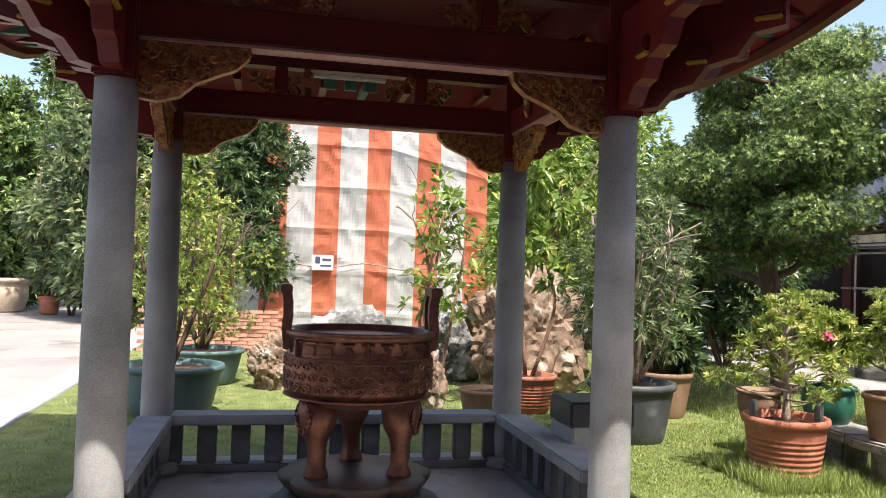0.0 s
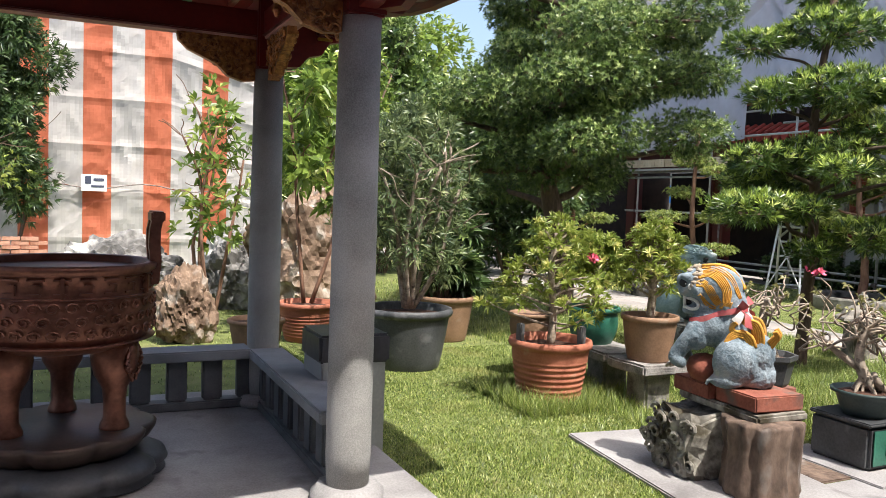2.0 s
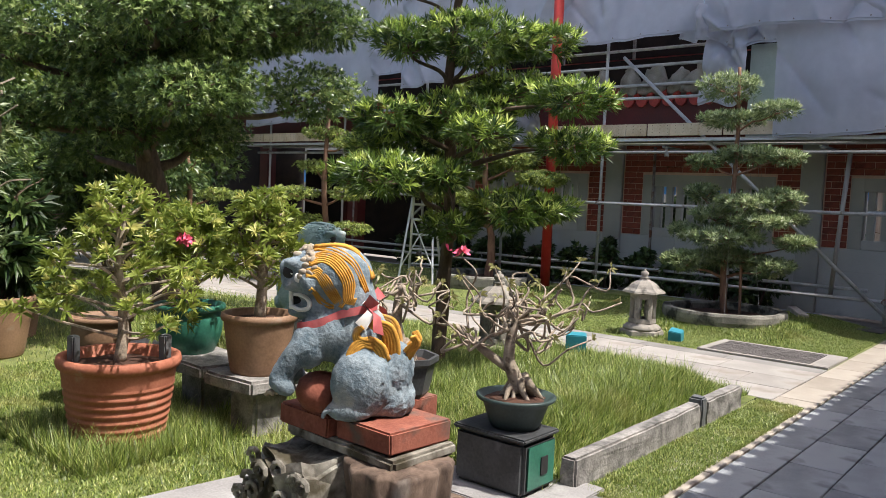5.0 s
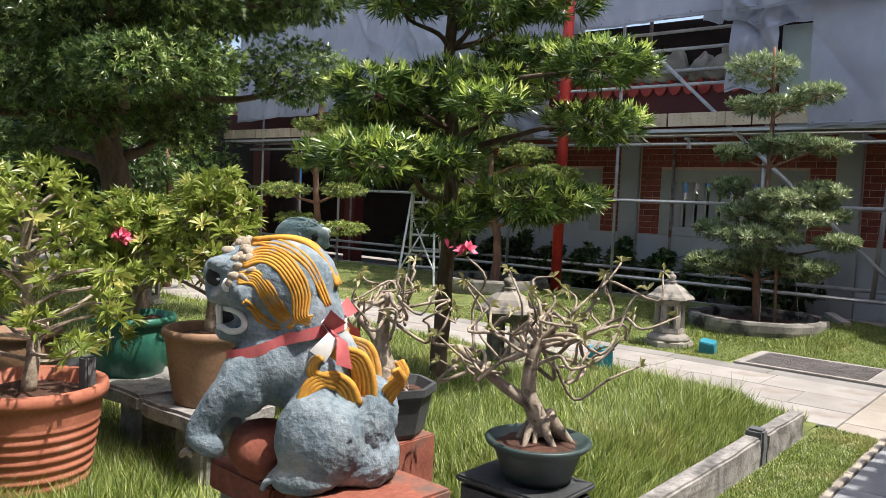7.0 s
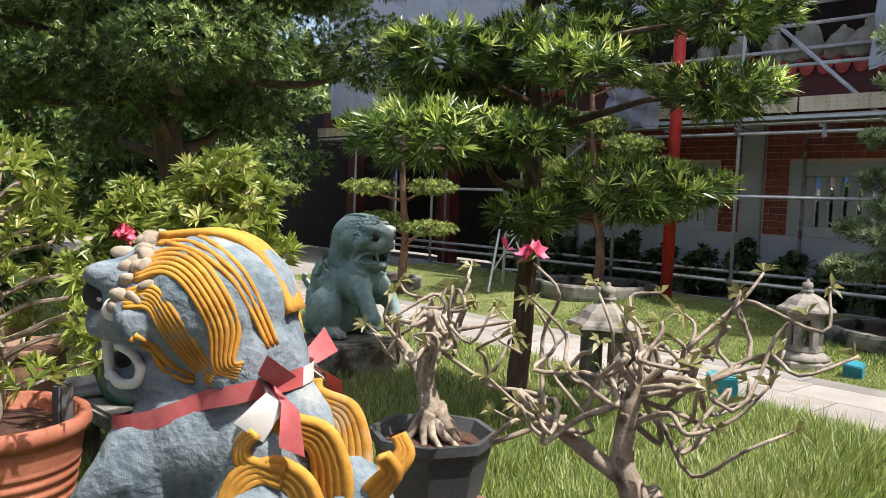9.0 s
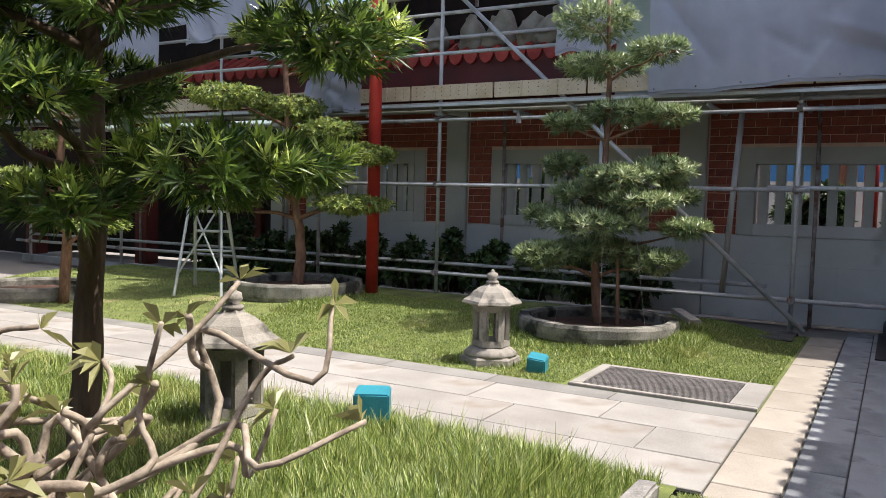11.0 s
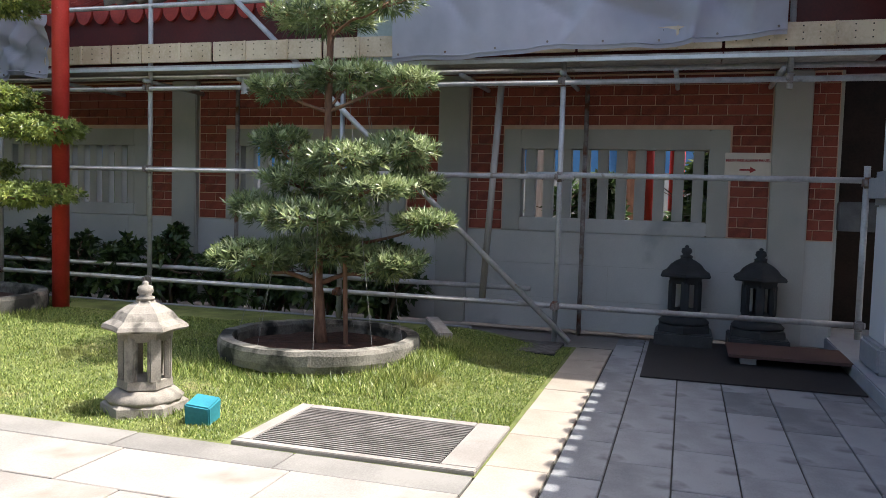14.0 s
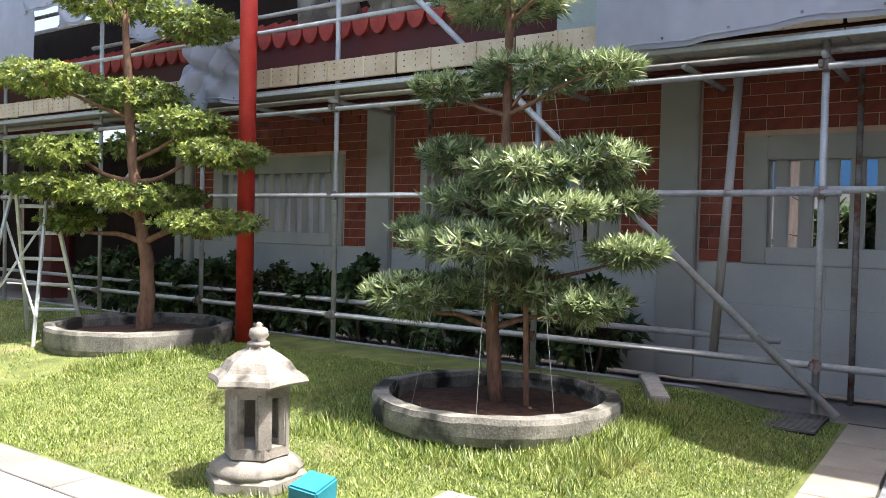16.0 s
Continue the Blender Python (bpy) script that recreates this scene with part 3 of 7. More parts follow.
# ---- east wall with brick panels and barred windows ----
WX = 13.27
PIL = [2.19 + 3.18 * k for k in range(-1, 6)]
wall = thing("wall_east", (0, 0, 0), "grey stone wall with red brick panels and barred windows", "wall", kind="structure")
bricks_near, bricks_far = [], []
for i, yc in enumerate(PIL):
    # the last columns are dark red in place of shade on grey stone
    part("pilaster" if i < 5 else "veranda_column", span(WX - 0.06, WX + 0.2, yc - 0.16, yc + 0.16, 0, 2.5, 0.01), M_PILASTER if i < 5 else M_REDDARK, wall, "flat grey pilaster" if i < 5 else "far veranda column, dark red for the shade on it")
    if i == len(PIL) - 1:
        break
    a, b = yc + 0.16, PIL[i + 1] - 0.16
    if i == 0:
        # the recess's shade is put into the colour of this wall
        part("recess_wall", span(WX + 0.7, WX + 0.8, a - 1.0, b - 0.26, 0, 2.5), M_SHADETIMBER, wall, "timber at the back of a recess, near black for its shade")
        part("recess_cheek", span(WX, WX + 0.7, b - 0.26, b - 0.235, 0, 2.5), M_PILASTER, wall)
        part("dado", span(WX, WX + 0.2, b - 0.235, b, 0, 0.965, 0.004), M_STONEWALL, wall)
        part("brick_backing", span(WX + 0.008, WX + 0.2, b - 0.235, b, 0.965, 2.5), M_MORTAR, wall)
        for row in range(16):
            cut = 0.12 if row % 2 else 0.17
            for y0, y1 in ((b - 0.225, b - 0.225 + cut - 0.008), (b - 0.225 + cut, b - 0.012)):
                bricks_far.append((y0, y1, 0.975 + row * 0.0945, 1.0615 + row * 0.0945))
        continue
    if i > 3:
        # back wall of a guessed veranda, coloured near black as its shade
        part("veranda_wall", span(WX + 1.3, WX + 1.4, a - 0.16, b + 0.16, 0, 2.5), M_SHADETIMBER, wall, "timber wall at the back of the veranda, near black for its shade")
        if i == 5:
            part("veranda_end", span(WX - 0.05, WX + 1.4, b + 0.34, b + 0.5, 0, 2.6), M_SHADETIMBER, wall)
        part("veranda_post", span(WX + 1.2, WX + 1.3, (a + b) / 2 - 0.08, (a + b) / 2 + 0.08, 0, 2.5, 0.008), M_REDDARK, wall)
        continue
    c = (a + b) / 2
    w0, w1 = c - 0.89, c + 0.89
    part("dado_core", span(WX + 0.006, WX + 0.2, a, b, 0, 0.96), M_PILASTER, wall)
    for z0, z1, cuts in ((0.0, 0.3, (0.3, 0.72)), (0.303, 0.64, (0.5,)), (0.643, 0.962, (0.22, 0.66))):
        ends = [a, *(a + (b - a) * q for q in cuts), b]
        for y0, y1 in zip(ends, ends[1:]):
            part("wall_block", span(WX - 0.001, WX + 0.1, y0 + 0.0015, y1 - 0.0015, z0, z1, 0.003), M_STONEWALL, wall)
    part("window_surround", span(WX - 0.012, WX + 0.2, w0 - 0.18, w0, 0.965, 1.97, 0.008), M_PILASTER, wall)
    part("window_surround", span(WX - 0.012, WX + 0.2, w1, w1 + 0.18, 0.965, 1.97, 0.008), M_PILASTER, wall)
    part("window_head", span(WX - 0.012, WX + 0.2, w0, w1, 1.78, 1.97, 0.008), M_PILASTER, wall)
    part("window_sill", span(WX - 0.012, WX + 0.2, w0, w1, 0.965, 1.1, 0.008), M_STONEWALL, wall)
    part("brick_backing", span(WX + 0.008, WX + 0.2, a, w0 - 0.18, 0.965, 2.5), M_MORTAR, wall)
    part("brick_backing", span(WX + 0.008, WX + 0.2, w1 + 0.18, b, 0.965, 2.5), M_MORTAR, wall)
    part("brick_backing", span(WX + 0.008, WX + 0.2, w0 - 0.18, w1 + 0.18, 1.97, 2.5), M_MORTAR, wall)
    for k in range(10):
        y = w0 + 1.78 * (k + 0.5) / 10
        part("window_bar", span(WX + 0.04, WX + 0.14, y - 0.05, y + 0.05, 1.1, 1.78, 0.006), M_PILASTER, wall, "upright stone window bar")
    ch = 0.0945
    for row in range(16):
        z0 = 0.975 + row * ch
        z1 = z0 + ch - 0.008
        zones = [(a, b)] if z0 > 1.965 else [(a, w0 - 0.18), (w1 + 0.18, b)]
        for y0, y1 in zones:
            y = y0 + 0.012
            full = 0.26
            first = full if row % 2 else full / 2
            while y < y1 - 0.03:
                e = min(y + first, y1 - 0.012)
                if e - y > 0.03:
                    (bricks_near if i in (1, 2) else bricks_far).append((y, e - 0.008, z0, z1))
                y, first = e, full
        if z1 > 2.42:
            break
# closes the view; the near-black colour stands for shade
tagged(link_mesh("wall_far", span(WX, WX + 0.2, 18.4, 32, 0, 3.2), M_SHADETIMBER), "wall added beyond the scaffold, near black for its shade", "wall", "", "structure")
tagged(link_mesh("wall_east_top", span(WX - 0.1, WX + 0.25, -1.5, 18.2, 2.5, 2.75, 0.01), M_REDDARK), "dark red timber eave beam above the wall", "beam", "", "structure")

# ---- east roof and scaffold ----
eroof = thing("roof_east", (0, 0, 0), "red tiled roof edge with half-round tile ends behind scaffold", "roof", kind="structure")
bm = bmesh.new()
vs = [bm.verts.new(p) for p in ((12.55, 0.5, 3.1), (12.55, 18.2, 3.1), (14.6, 18.2, 4.2), (14.6, 0.5, 4.2))]
bm.faces.new(vs)
bmesh.ops.solidify(bm, geom=bm.faces[:], thickness=0.12)
part("roof_slab", bm, M_ROOFTILE, eroof)
part("fascia", span(12.5, 12.56, 0.5, 18.2, 2.66, 3.08), M_REDDARK, eroof)
for k in range(62):
    y = 2.6 + k * 0.215
    bm = bmesh.new()
    pts = []
    for q in range(9):
        an = math.pi * q / 8
        pts.append((math.cos(an) * 0.099, -math.sin(an) * 0.155))
    f1 = [bm.verts.new((12.46, y + u, 3.14 + z)) for u, z in pts]
    f2 = [bm.verts.new((12.5, y + u, 3.14 + z)) for u, z in pts]
    bm.faces.new(f1)
    bm.faces.new(f2[::-1])
    for q in range(9):
        j = (q + 1) % 9
        bm.faces.new((f1[j], f1[q], f2[q], f2[j]))
    part("tile_end", bm, M_ROOFTILE, eroof)
    part("tile_roll", tube([(12.5, y + 0.107, 3.14), (12.94, y + 0.107, 3.375)], 0.05, 6), M_ROOFTILE, eroof)

scaf = thing("scaffold", (0, 0, 0), "grey steel tube scaffold standing along the temple wall", "scaffold")
SX, SI = 12.24, 12.95


def pole(p, q, r=0.024, material=None, name="scaffold_tube", label=""):
    return part(name, tube([p, q], r, 10), material or M_STEEL, scaf, label, True)


def coupler(x, y, z):
    part("coupler", box(box_bm((x, y, z), (0.075, 0.07, 0.085), 0.015), (x - 0.045, y + 0.02, z), (0.05, 0.03, 0.05), 0.006), M_RUSTY, scaf, "rusty clamp")


for y, z0, z1 in ((8.26, 0.0, 5.2), (4.12, 0.05, 2.48), (6.16, 0.0, 2.6), (2.34, 2.2, 4.4), (12.0, 0, 5.2), (14.2, 0, 5.6), (16.6, 0, 5.6), (10.15, 0.0, 2.7), (1.75, 0.25, 1.6)):
    pole((SX, y, z0), (SX, y, z1))
    for z in (0.36, 1.47, 2.28):
        if z0 <= z <= z1 + 0.1:
            coupler(SX - 0.02, y, z)
for y in (4.0, 7.7, 11.4, 14.6):
    pole((SI, y, 0), (SI, y, 2.4), 0.022, M_RUSTY)
for z, y0, y1, x in ((0.36, 1.7, 17, SX), (0.46, 4.4, 17, SX + 0.3), (1.47, 4.0, 17, SX - 0.04), (1.49, 1.7, 4.4, SX + 0.02), (2.27, 1.6, 17, SX - 0.03), (2.4, 1.6, 17, SX + 0.12), (3.09, 6.0, 17, SX), (3.32, 6.2, 12.5, SX + 0.2), (3.58, 6.3, 17, SX), (3.86, 6.3, 12, SX + 0.15)):
    pole((x, y0, z), (x, y1, z), 0.024)
for y in (2.4, 3.2, 4.12, 5.0, 6.16, 7.2, 8.26, 9.3, 10.15, 12.0):
    pole((SX - 0.1, y, 2.34), (SI + 0.2, y, 2.34), 0.022)
pole((SX - 0.06, 3.98, 0.06), (SX - 0.06, 7.95, 3.72), 0.026, label="long diagonal brace")
pole((SX - 0.05, 10.6, 2.3), (SX - 0.05, 12.3, 1.0), 0.022)
pole((12.5, 4.84, 0.35), (12.5, 4.72, 2.3), 0.032, M_TIMBER, "timber_prop", "leaning weathered timber prop")
part("foot_timber", box_bm((12.0, 5.1, 0.12), (0.9, 0.12, 0.08), 0.006, 25), M_TIMBER, scaf, "weathered timber sole board")
for k in range(14):
    y = 1.7 + k * 1.15
    part("deck_board", span(SX - 0.16, SX + 0.46, y + 0.004, y + 1.145, 2.44, 2.47), M_TIMBER, scaf)
    bm = span(SX - 0.17, SX - 0.14, y + 0.012, y + 1.138, 2.5, 2.68, 0.004)
    part("toe_board", bm, M_PLANK, scaf, "pale perforated toe board")
    part("board_rib", span(SX - 0.185, SX - 0.135, y + 0.34, y + 0.36, 2.5, 2.68), M_PLANK, scaf)
    part("board_rib", span(SX - 0.185, SX - 0.135, y + 0.78, y + 0.8, 2.5, 2.68), M_PLANK, scaf)
    holes = bmesh.new()
    for q in range(9):
        for z in (2.55, 2.6, 2.65):
            box(holes, (SX - 0.172, y + 0.1 + q * 0.12, z), (0.006, 0.009, 0.009))
    part("board_holes", holes, M_DARKVOID, scaf)["kind"] = "stuff"
part("toe_strip", span(SX - 0.18, SX - 0.15, 1.7, 17.5, 2.42, 2.45), M_ALU, scaf)


def tarp(name, y0, y1, zt, zb0, zb1, x, drape, label, seed, slack=0.012):
    """A taut hanging sheet from y0 to y1; its lower edge runs from zb0 to zb1. A few long creases and soft billows."""
    ob = thing(name, (0, 0, 0), label, "tarpaulin", "sheets on the scaffold")
    g = random.Random(int(seed * 7))
    creases = []
    for k in range(int(8 + 6 * (y1 - y0))):
        cy, cz = g.uniform(y0, y1), g.uniform(min(zb0, zb1), zt)
        an = g.choice((0.5, 0.9, 1.3, 1.9, 2.3)) + g.uniform(-0.25, 0.25)
        creases.append((cy, cz, math.cos(an), math.sin(an), g.uniform(0.3, 0.95), g.uniform(0.03, 0.085) * g.choice((-1, 1, 1)), g.uniform(0.03, 0.085)))
    bm = bmesh.new()
    rows = []
    ny, nz = max(20, int((y1 - y0) * 32)), max(20, int((zt - zb0) * 32))
    for j in range(nz + 1):
        row = []
        for i in range(ny + 1):
            u, v = i / ny, j / nz
            y = y0 + (y1 - y0) * u
            low = zb0 + (zb1 - zb0) * u + slack * math.sin(u * (y1 - y0) * 4.2 + seed) + slack * 0.6 * math.sin(u * (y1 - y0) * 11 + seed)
            z = zt + (low - zt) * v
            f = noise.noise(Vector((y * 0.7 + seed, z * 0.6, seed))) * drape * 0.5
            for cy, cz, ca, sa, ln, am, wd in creases:
                along, across = (y - cy) * ca + (z - cz) * sa, (z - cz) * ca - (y - cy) * sa
                if abs(across) < wd * 3 and abs(along) < ln:
                    f -= am * drape * 5 * math.exp(-abs(across) / wd) * (1 - (along / ln) ** 2)
            f += 0.16 * drape * noise.noise(Vector((y * 5, z * 1.2, seed))) * v
            row.append(bm.verts.new((x + f, y, z)))
        rows.append(row)
    for a, b in zip(rows, rows[1:]):
        for i in range(ny):
            bm.faces.new((a[i], a[i + 1], b[i + 1], b[i]))
    low_edge = [Vector(v.co) for v in rows[-2]]
    part("sheet", bm, M_TARP, ob, "", True)
    for p in low_edge[2::14]:
        part("eyelet", box_bm((p.x - 0.012, p.y, p.z + 0.03), (0.008, 0.018, 0.018), 0.003), M_RUSTY, ob)
    part("hem", tube([p + Vector((-0.01, 0, 0.005)) for p in low_edge], 0.007, 5), M_TARP, ob)
    return ob


tarp("sheeting", 2.4, 5.6, 4.75, 2.56, 2.43, SX - 0.27, 0.3, "large blue-grey plastic sheet hung over the scaffold", 1.0)
tarp("sheeting", 5.98, 6.6, 3.95, 3.0, 2.98, SX - 0.26, 0.4, "crumpled end of a blue-grey plastic sheet", 3.0, 0.1)
tarp("sheeting", 6.62, 10.1, 6.2, 3.94, 3.86, SX - 0.3, 0.32, "blue-grey plastic sheet hung high on the scaffold", 5.0)
tarp("sheeting", 5.3, 7.0, 4.3, 3.72, 3.8, SX - 0.22, 0.42, "bunched lower fold of blue-grey plastic sheet", 14.0, 0.06)
tarp("sheeting", 2.2, 6.6, 6.4, 3.8, 3.92, SX - 0.46, 0.32, "blue-grey plastic sheet lapped over another one", 6.0)
tarp("sheeting", 10.0, 11.2, 6.0, 3.1, 3.2, SX - 0.25, 0.3, "pale grey plastic sheet hung behind the trees", 8.0, 0.03)
tarp("sheeting", 10.9, 12.4, 6.0, 3.5, 3.45, SX - 0.3, 0.24, "patched grey plastic sheet hung behind the trees", 18.0, 0.03)
tarp("sheeting", 13.05, 17.2, 6.2, 3.0, 2.82, SX - 0.25, 0.22, "blue-grey plastic sheet at the far scaffold bay", 9.0)
tarp("sheeting", 12.2, 13.2, 6.2, 3.75, 3.7, SX - 0.32, 0.22, "short blue-grey plastic sheet above the far bay", 19.0)
tarp("sheeting", 9.35, 10.25, 3.0, 2.45, 2.25, SX - 0.2, 0.3, "torn rag of grey sheet hanging below the deck", 11.0, 0.05)
pb = thing("pale_board", (SX + 0.06, 5.75, 2.47), "pale green board standing on the scaffold deck", "board")
part("board", span(-0.012, 0.012, -0.3, 0.3, 0.0, 1.3, 0.003), M_PALEBOARD, pb)
rag = thing("white_rag", (SX - 0.07, 7.16, 2.2), "scrap of white cloth tied to the scaffold tube", "rag")
bm = bmesh.new()
grid = [[bm.verts.new((0.012 * math.sin(5 * i + j), (i - 2) * 0.02 * (1 - j / 6), 0.16 * j / 5)) for i in range(5)] for j in range(6)]
for a, b in zip(grid, grid[1:]):
    for i in range(4):
        bm.faces.new((a[i], a[i + 1], b[i + 1], b[i]))
bmesh.ops.solidify(bm, geom=bm.faces[:], thickness=0.004)
part("cloth", bm, M_STRIPEWHITE, rag)

# cover added out of view to keep sun off sheets, tiles and sacks
cover = thing("shade_cover", (0, 0, 0), "unseen sheet cover added over the roof under repair to shade it", "cover", kind="structure")
part("unseen_shade_roof", box_bm((13.56, 9, 6.5), (3.4, 21, 0.03)), M_TARP, cover)
# near-black back in place of the shade under the cover
part("shade_back", span(14.5, 14.53, -1.5, 18.2, 2.9, 4.52), M_SHADETIMBER, cover)
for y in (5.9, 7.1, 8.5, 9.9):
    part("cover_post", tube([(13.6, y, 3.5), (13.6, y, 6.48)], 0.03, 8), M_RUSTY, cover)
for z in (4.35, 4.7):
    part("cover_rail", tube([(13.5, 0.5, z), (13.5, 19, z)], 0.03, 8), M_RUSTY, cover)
# near-black backing behind the sacks, where there is only shade
part("shade_backing", span(13.1, 13.2, 0.5, 18.2, 3.1, 3.85), M_SHADETIMBER, cover, "backing added behind the sacks, near black for the shade there")
rng = random.Random(4)
for k, y in enumerate((6.55, 6.95, 7.25, 7.7, 8.05, 8.6, 9.0)):
    ob = thing("sandbag", (12.7, y, 3.17), "dusty pale woven sack slumped on the roof edge", "sack", "sacks on the roof", rng.uniform(-15, 15))
    sq, tall = rng.uniform(0.85, 1.25), rng.uniform(1.0, 1.35)
    bm = lathe([(0.04, 0.0), (0.15 * sq, 0.015), (0.185 * sq, 0.08), (0.175 * sq, 0.16), (0.14, 0.24 * tall), (0.09, 0.31 * tall), (0.07, 0.36 * tall), (0.03, 0.39 * tall)], 20, (0, 0, 0), lambda a: 1 + 0.2 * math.cos(2 * a + k) + 0.08 * math.cos(5 * a))
    lean_x, lean_y = rng.uniform(-0.2, 0.05), rng.uniform(-0.2, 0.2)
    for v in bm.verts:
        v.co.x += lean_x * v.co.z
        v.co.y += lean_y * v.co.z
    part("bag", roughen(bm, 0.07, 9, k * 3.1), M_SACK, ob, "", True)

rp = thing("red_pole", (11.7, 8.87, 0), "tall glossy red painted steel pole", "pole")
part("shaft", tube([(0, 0, 0), (0.03, 0.02, 7.5)], 0.078, 20), M_REDPOLE, rp, "", True)
part("base_plate", lathe([(0.14, 0), (0.14, 0.02), (0.09, 0.03)], 16), M_RUSTY, rp)

pan = thing("fire_sign", (WX - 0.02, 2.55, 1.65), "cream alarm sign with red lettering and an arrow", "sign")
part("board", box_bm((0, 0, 0), (0.02, 0.4, 0.215), 0.004), M_SIGN, pan)
txt = bpy.data.curves.new("sign_text", "FONT")
txt.body, txt.size, txt.align_x, txt.align_y, txt.extrude = "MAIN FIRE ALARM PANEL", 0.034, "CENTER", "CENTER", 0.001
txt.offset = 0.0016
tob = new("lettering", txt)
tob.parent = pan
tob.matrix_basis = Matrix.Translation((-0.012, 0, 0.035)) @ Euler((radians(90), 0, radians(-90))).to_matrix().to_4x4()
txt.materials.append(M_SIGNRED)
bm = box_bm((-0.012, 0.025, -0.05), (0.004, 0.09, 0.016))
tri = [[bm.verts.new((x, y, z)) for y, z in ((-0.02, -0.022), (-0.02, -0.078), (-0.075, -0.05))] for x in (-0.014, -0.01)]
bm.faces.new(tri[0])
bm.faces.new(tri[1][::-1])
part("arrow", bm, M_SIGNRED, pan)
al = thing("alarm_box", (WX - 0.06, 1.62, 1.2), "dark grey metal alarm box on the wall", "box")
part("casing", box_bm((0, 0, 0), (0.12, 0.32, 0.26), 0.01), M_BALUSTER, al)

# ---- beyond the barred windows ----
bushy_spot = []
tagged(link_mesh("blue_hoarding", span(17.5, 17.56, -2, 22, 1.72, 2.3), M_BLUEPANEL), "bright blue site hoarding beyond the windows", "hoarding", "", "structure")
tagged(link_mesh("court_wall", span(20, 20.3, -6, 30, 0, 3.2), M_PILASTER), "grey courtyard wall beyond the windows", "wall", "", "structure")
for y in (3.55, 3.2, 9.2):
    ob = thing("red_column", (15.4, y, 0), "bright red painted column beyond the windows", "column", "red columns")
    part("shaft", tube([(0, 0, 0), (0, 0, 3.2)], 0.09, 16), M_REDPOLE, ob, "", True)

for k in range(9):
    bushy_spot.append((14.9, 1.5 + k * 1.3))
for k in range(14):
    part("post", span(17.42, 17.5, 1.2 + k * 1.3, 1.45 + k * 1.3, 0, 2.6), M_TIMBER if k % 3 == 0 else M_BARKRED, thing("hoarding_post", (0, 0, 0), "upright post of the hoarding beyond the windows", "post", "hoarding posts"))
# ---- paving ----
pave = thing("pavement", (0, 0, 0), "shaded grey granite slab pavement", "pavement", kind="structure")
part("bed", span(-14, 13.0, -8, 3.62, -0.1, -0.012), M_JOINT, pave)
border = thing("pavement_border", (0, 0, 0), "sunlit cream stone border of the pavement", "pavement", kind="structure")
part("bed", span(1.3, 12.4, 3.62, 3.94, -0.1, -0.012), M_JOINT, border)
path = thing("garden_path", (0, 0, 0), "pale stone slab path across the lawn", "path", kind="structure")
part("bed", span(7.2, 8.84, 3.94, 17, -0.1, -0.012), M_JOINT, path)

part("worn_slab", roughen(span(2.62, 3.42, 3.66, 4.04, -0.05, 0.01, 0.008), 0.004, 6), M_FLOORSTONE, border, "worn grey slab beside the pedestal")
part("worn_slab", roughen(span(3.43, 4.36, 3.66, 4.1, -0.05, 0.008, 0.008), 0.004, 6), M_FLOORSTONE, border, "worn grey slab beside the pedestal")

# dark stump material carries the shade that lies on this floor
part("worn_slab", roughen(span(3.5, 4.2, 4.11, 5.25, -0.05, 0.012, 0.008), 0.004, 6), M_STUMP, border, "stone floor behind the pedestal, dark brown for the shade on it")

# kerb of rough granite blocks
kerb = thing("kerb", (0, 0, 0), "rough granite kerb stones holding the raised lawn", "kerb", kind="structure")
for a, b in ((4.34, 5.98), (5.985, 6.08), (6.085, 6.76)):
    bm = span(a + 0.004, b - 0.004, 4.02, 4.115, -0.05, 0.165 if b - a > 0.2 else 0.2, 0.012)
    bmesh.ops.subdivide_edges(bm, edges=bm.edges[:], cuts=7, use_grid_fill=True)
    part("kerb_stone", roughen(bm, 0.007, 14, a), M_KERB if b - a > 0.2 else M_BALUSTER, kerb, "")

# drain grate
gr = thing("drain_grate", (9.22, 4.62, 0), "rusty slotted drain grate in a pale stone frame", "grate")
for a, b, c, d in ((-0.33, 0.4, -0.68, -0.5), (-0.33, 0.4, 0.5, 0.58), (0.33, 0.4, -0.5, 0.5), (-0.383, -0.33, -0.68, 0.58)):
    part("frame_stone", span(a, b, c, d, -0.03, 0.022, 0.004), M_PATH, gr)
part("pit", span(-0.33, 0.33, -0.5, 0.5, -0.03, 0.004), M_DARKVOID, gr)
for k in range(22):
    x = -0.32 + 0.64 * (k + 0.5) / 22
    part("bar", span(x - 0.008, x + 0.008, -0.495, 0.495, 0.006, 0.02), M_IRON, gr)
gr2 = thing("drain_grate", (12.1, 4.55, 0.012), "dark slotted drain grate in the shade of the scaffold", "grate")
part("pit", span(-0.28, 0.28, -0.5, 0.5, -0.03, 0.0), M_DARKVOID, gr2)
for k in range(16):
    x = -0.27 + 0.54 * (k + 0.5) / 16
    part("bar", span(x - 0.009, x + 0.009, -0.495, 0.495, 0.001, 0.012), M_IRON, gr2)

# black sheet and board on the pavement
mat_t = thing("black_sheet", (12.15, 2.5, 0), "black plastic sheet laid on the pavement", "sheet")
bm = span(-0.85, 0.85, -0.66, 0.84, 0.001, 0.012)
part("sheet", bm, M_MATBLACK, mat_t)
brd = thing("brown_board", (12.3, 2.1, 0.02), "dark brown board propped on blocks", "board")
part("board", box_bm((0, 0, 0.066), (0.6, 1.2, 0.025), 0.004), M_MATBROWN, brd)
part("block", box_bm((-0.2, -0.45, 0.027), (0.12, 0.12, 0.052), 0.004), M_PLINTH, brd)
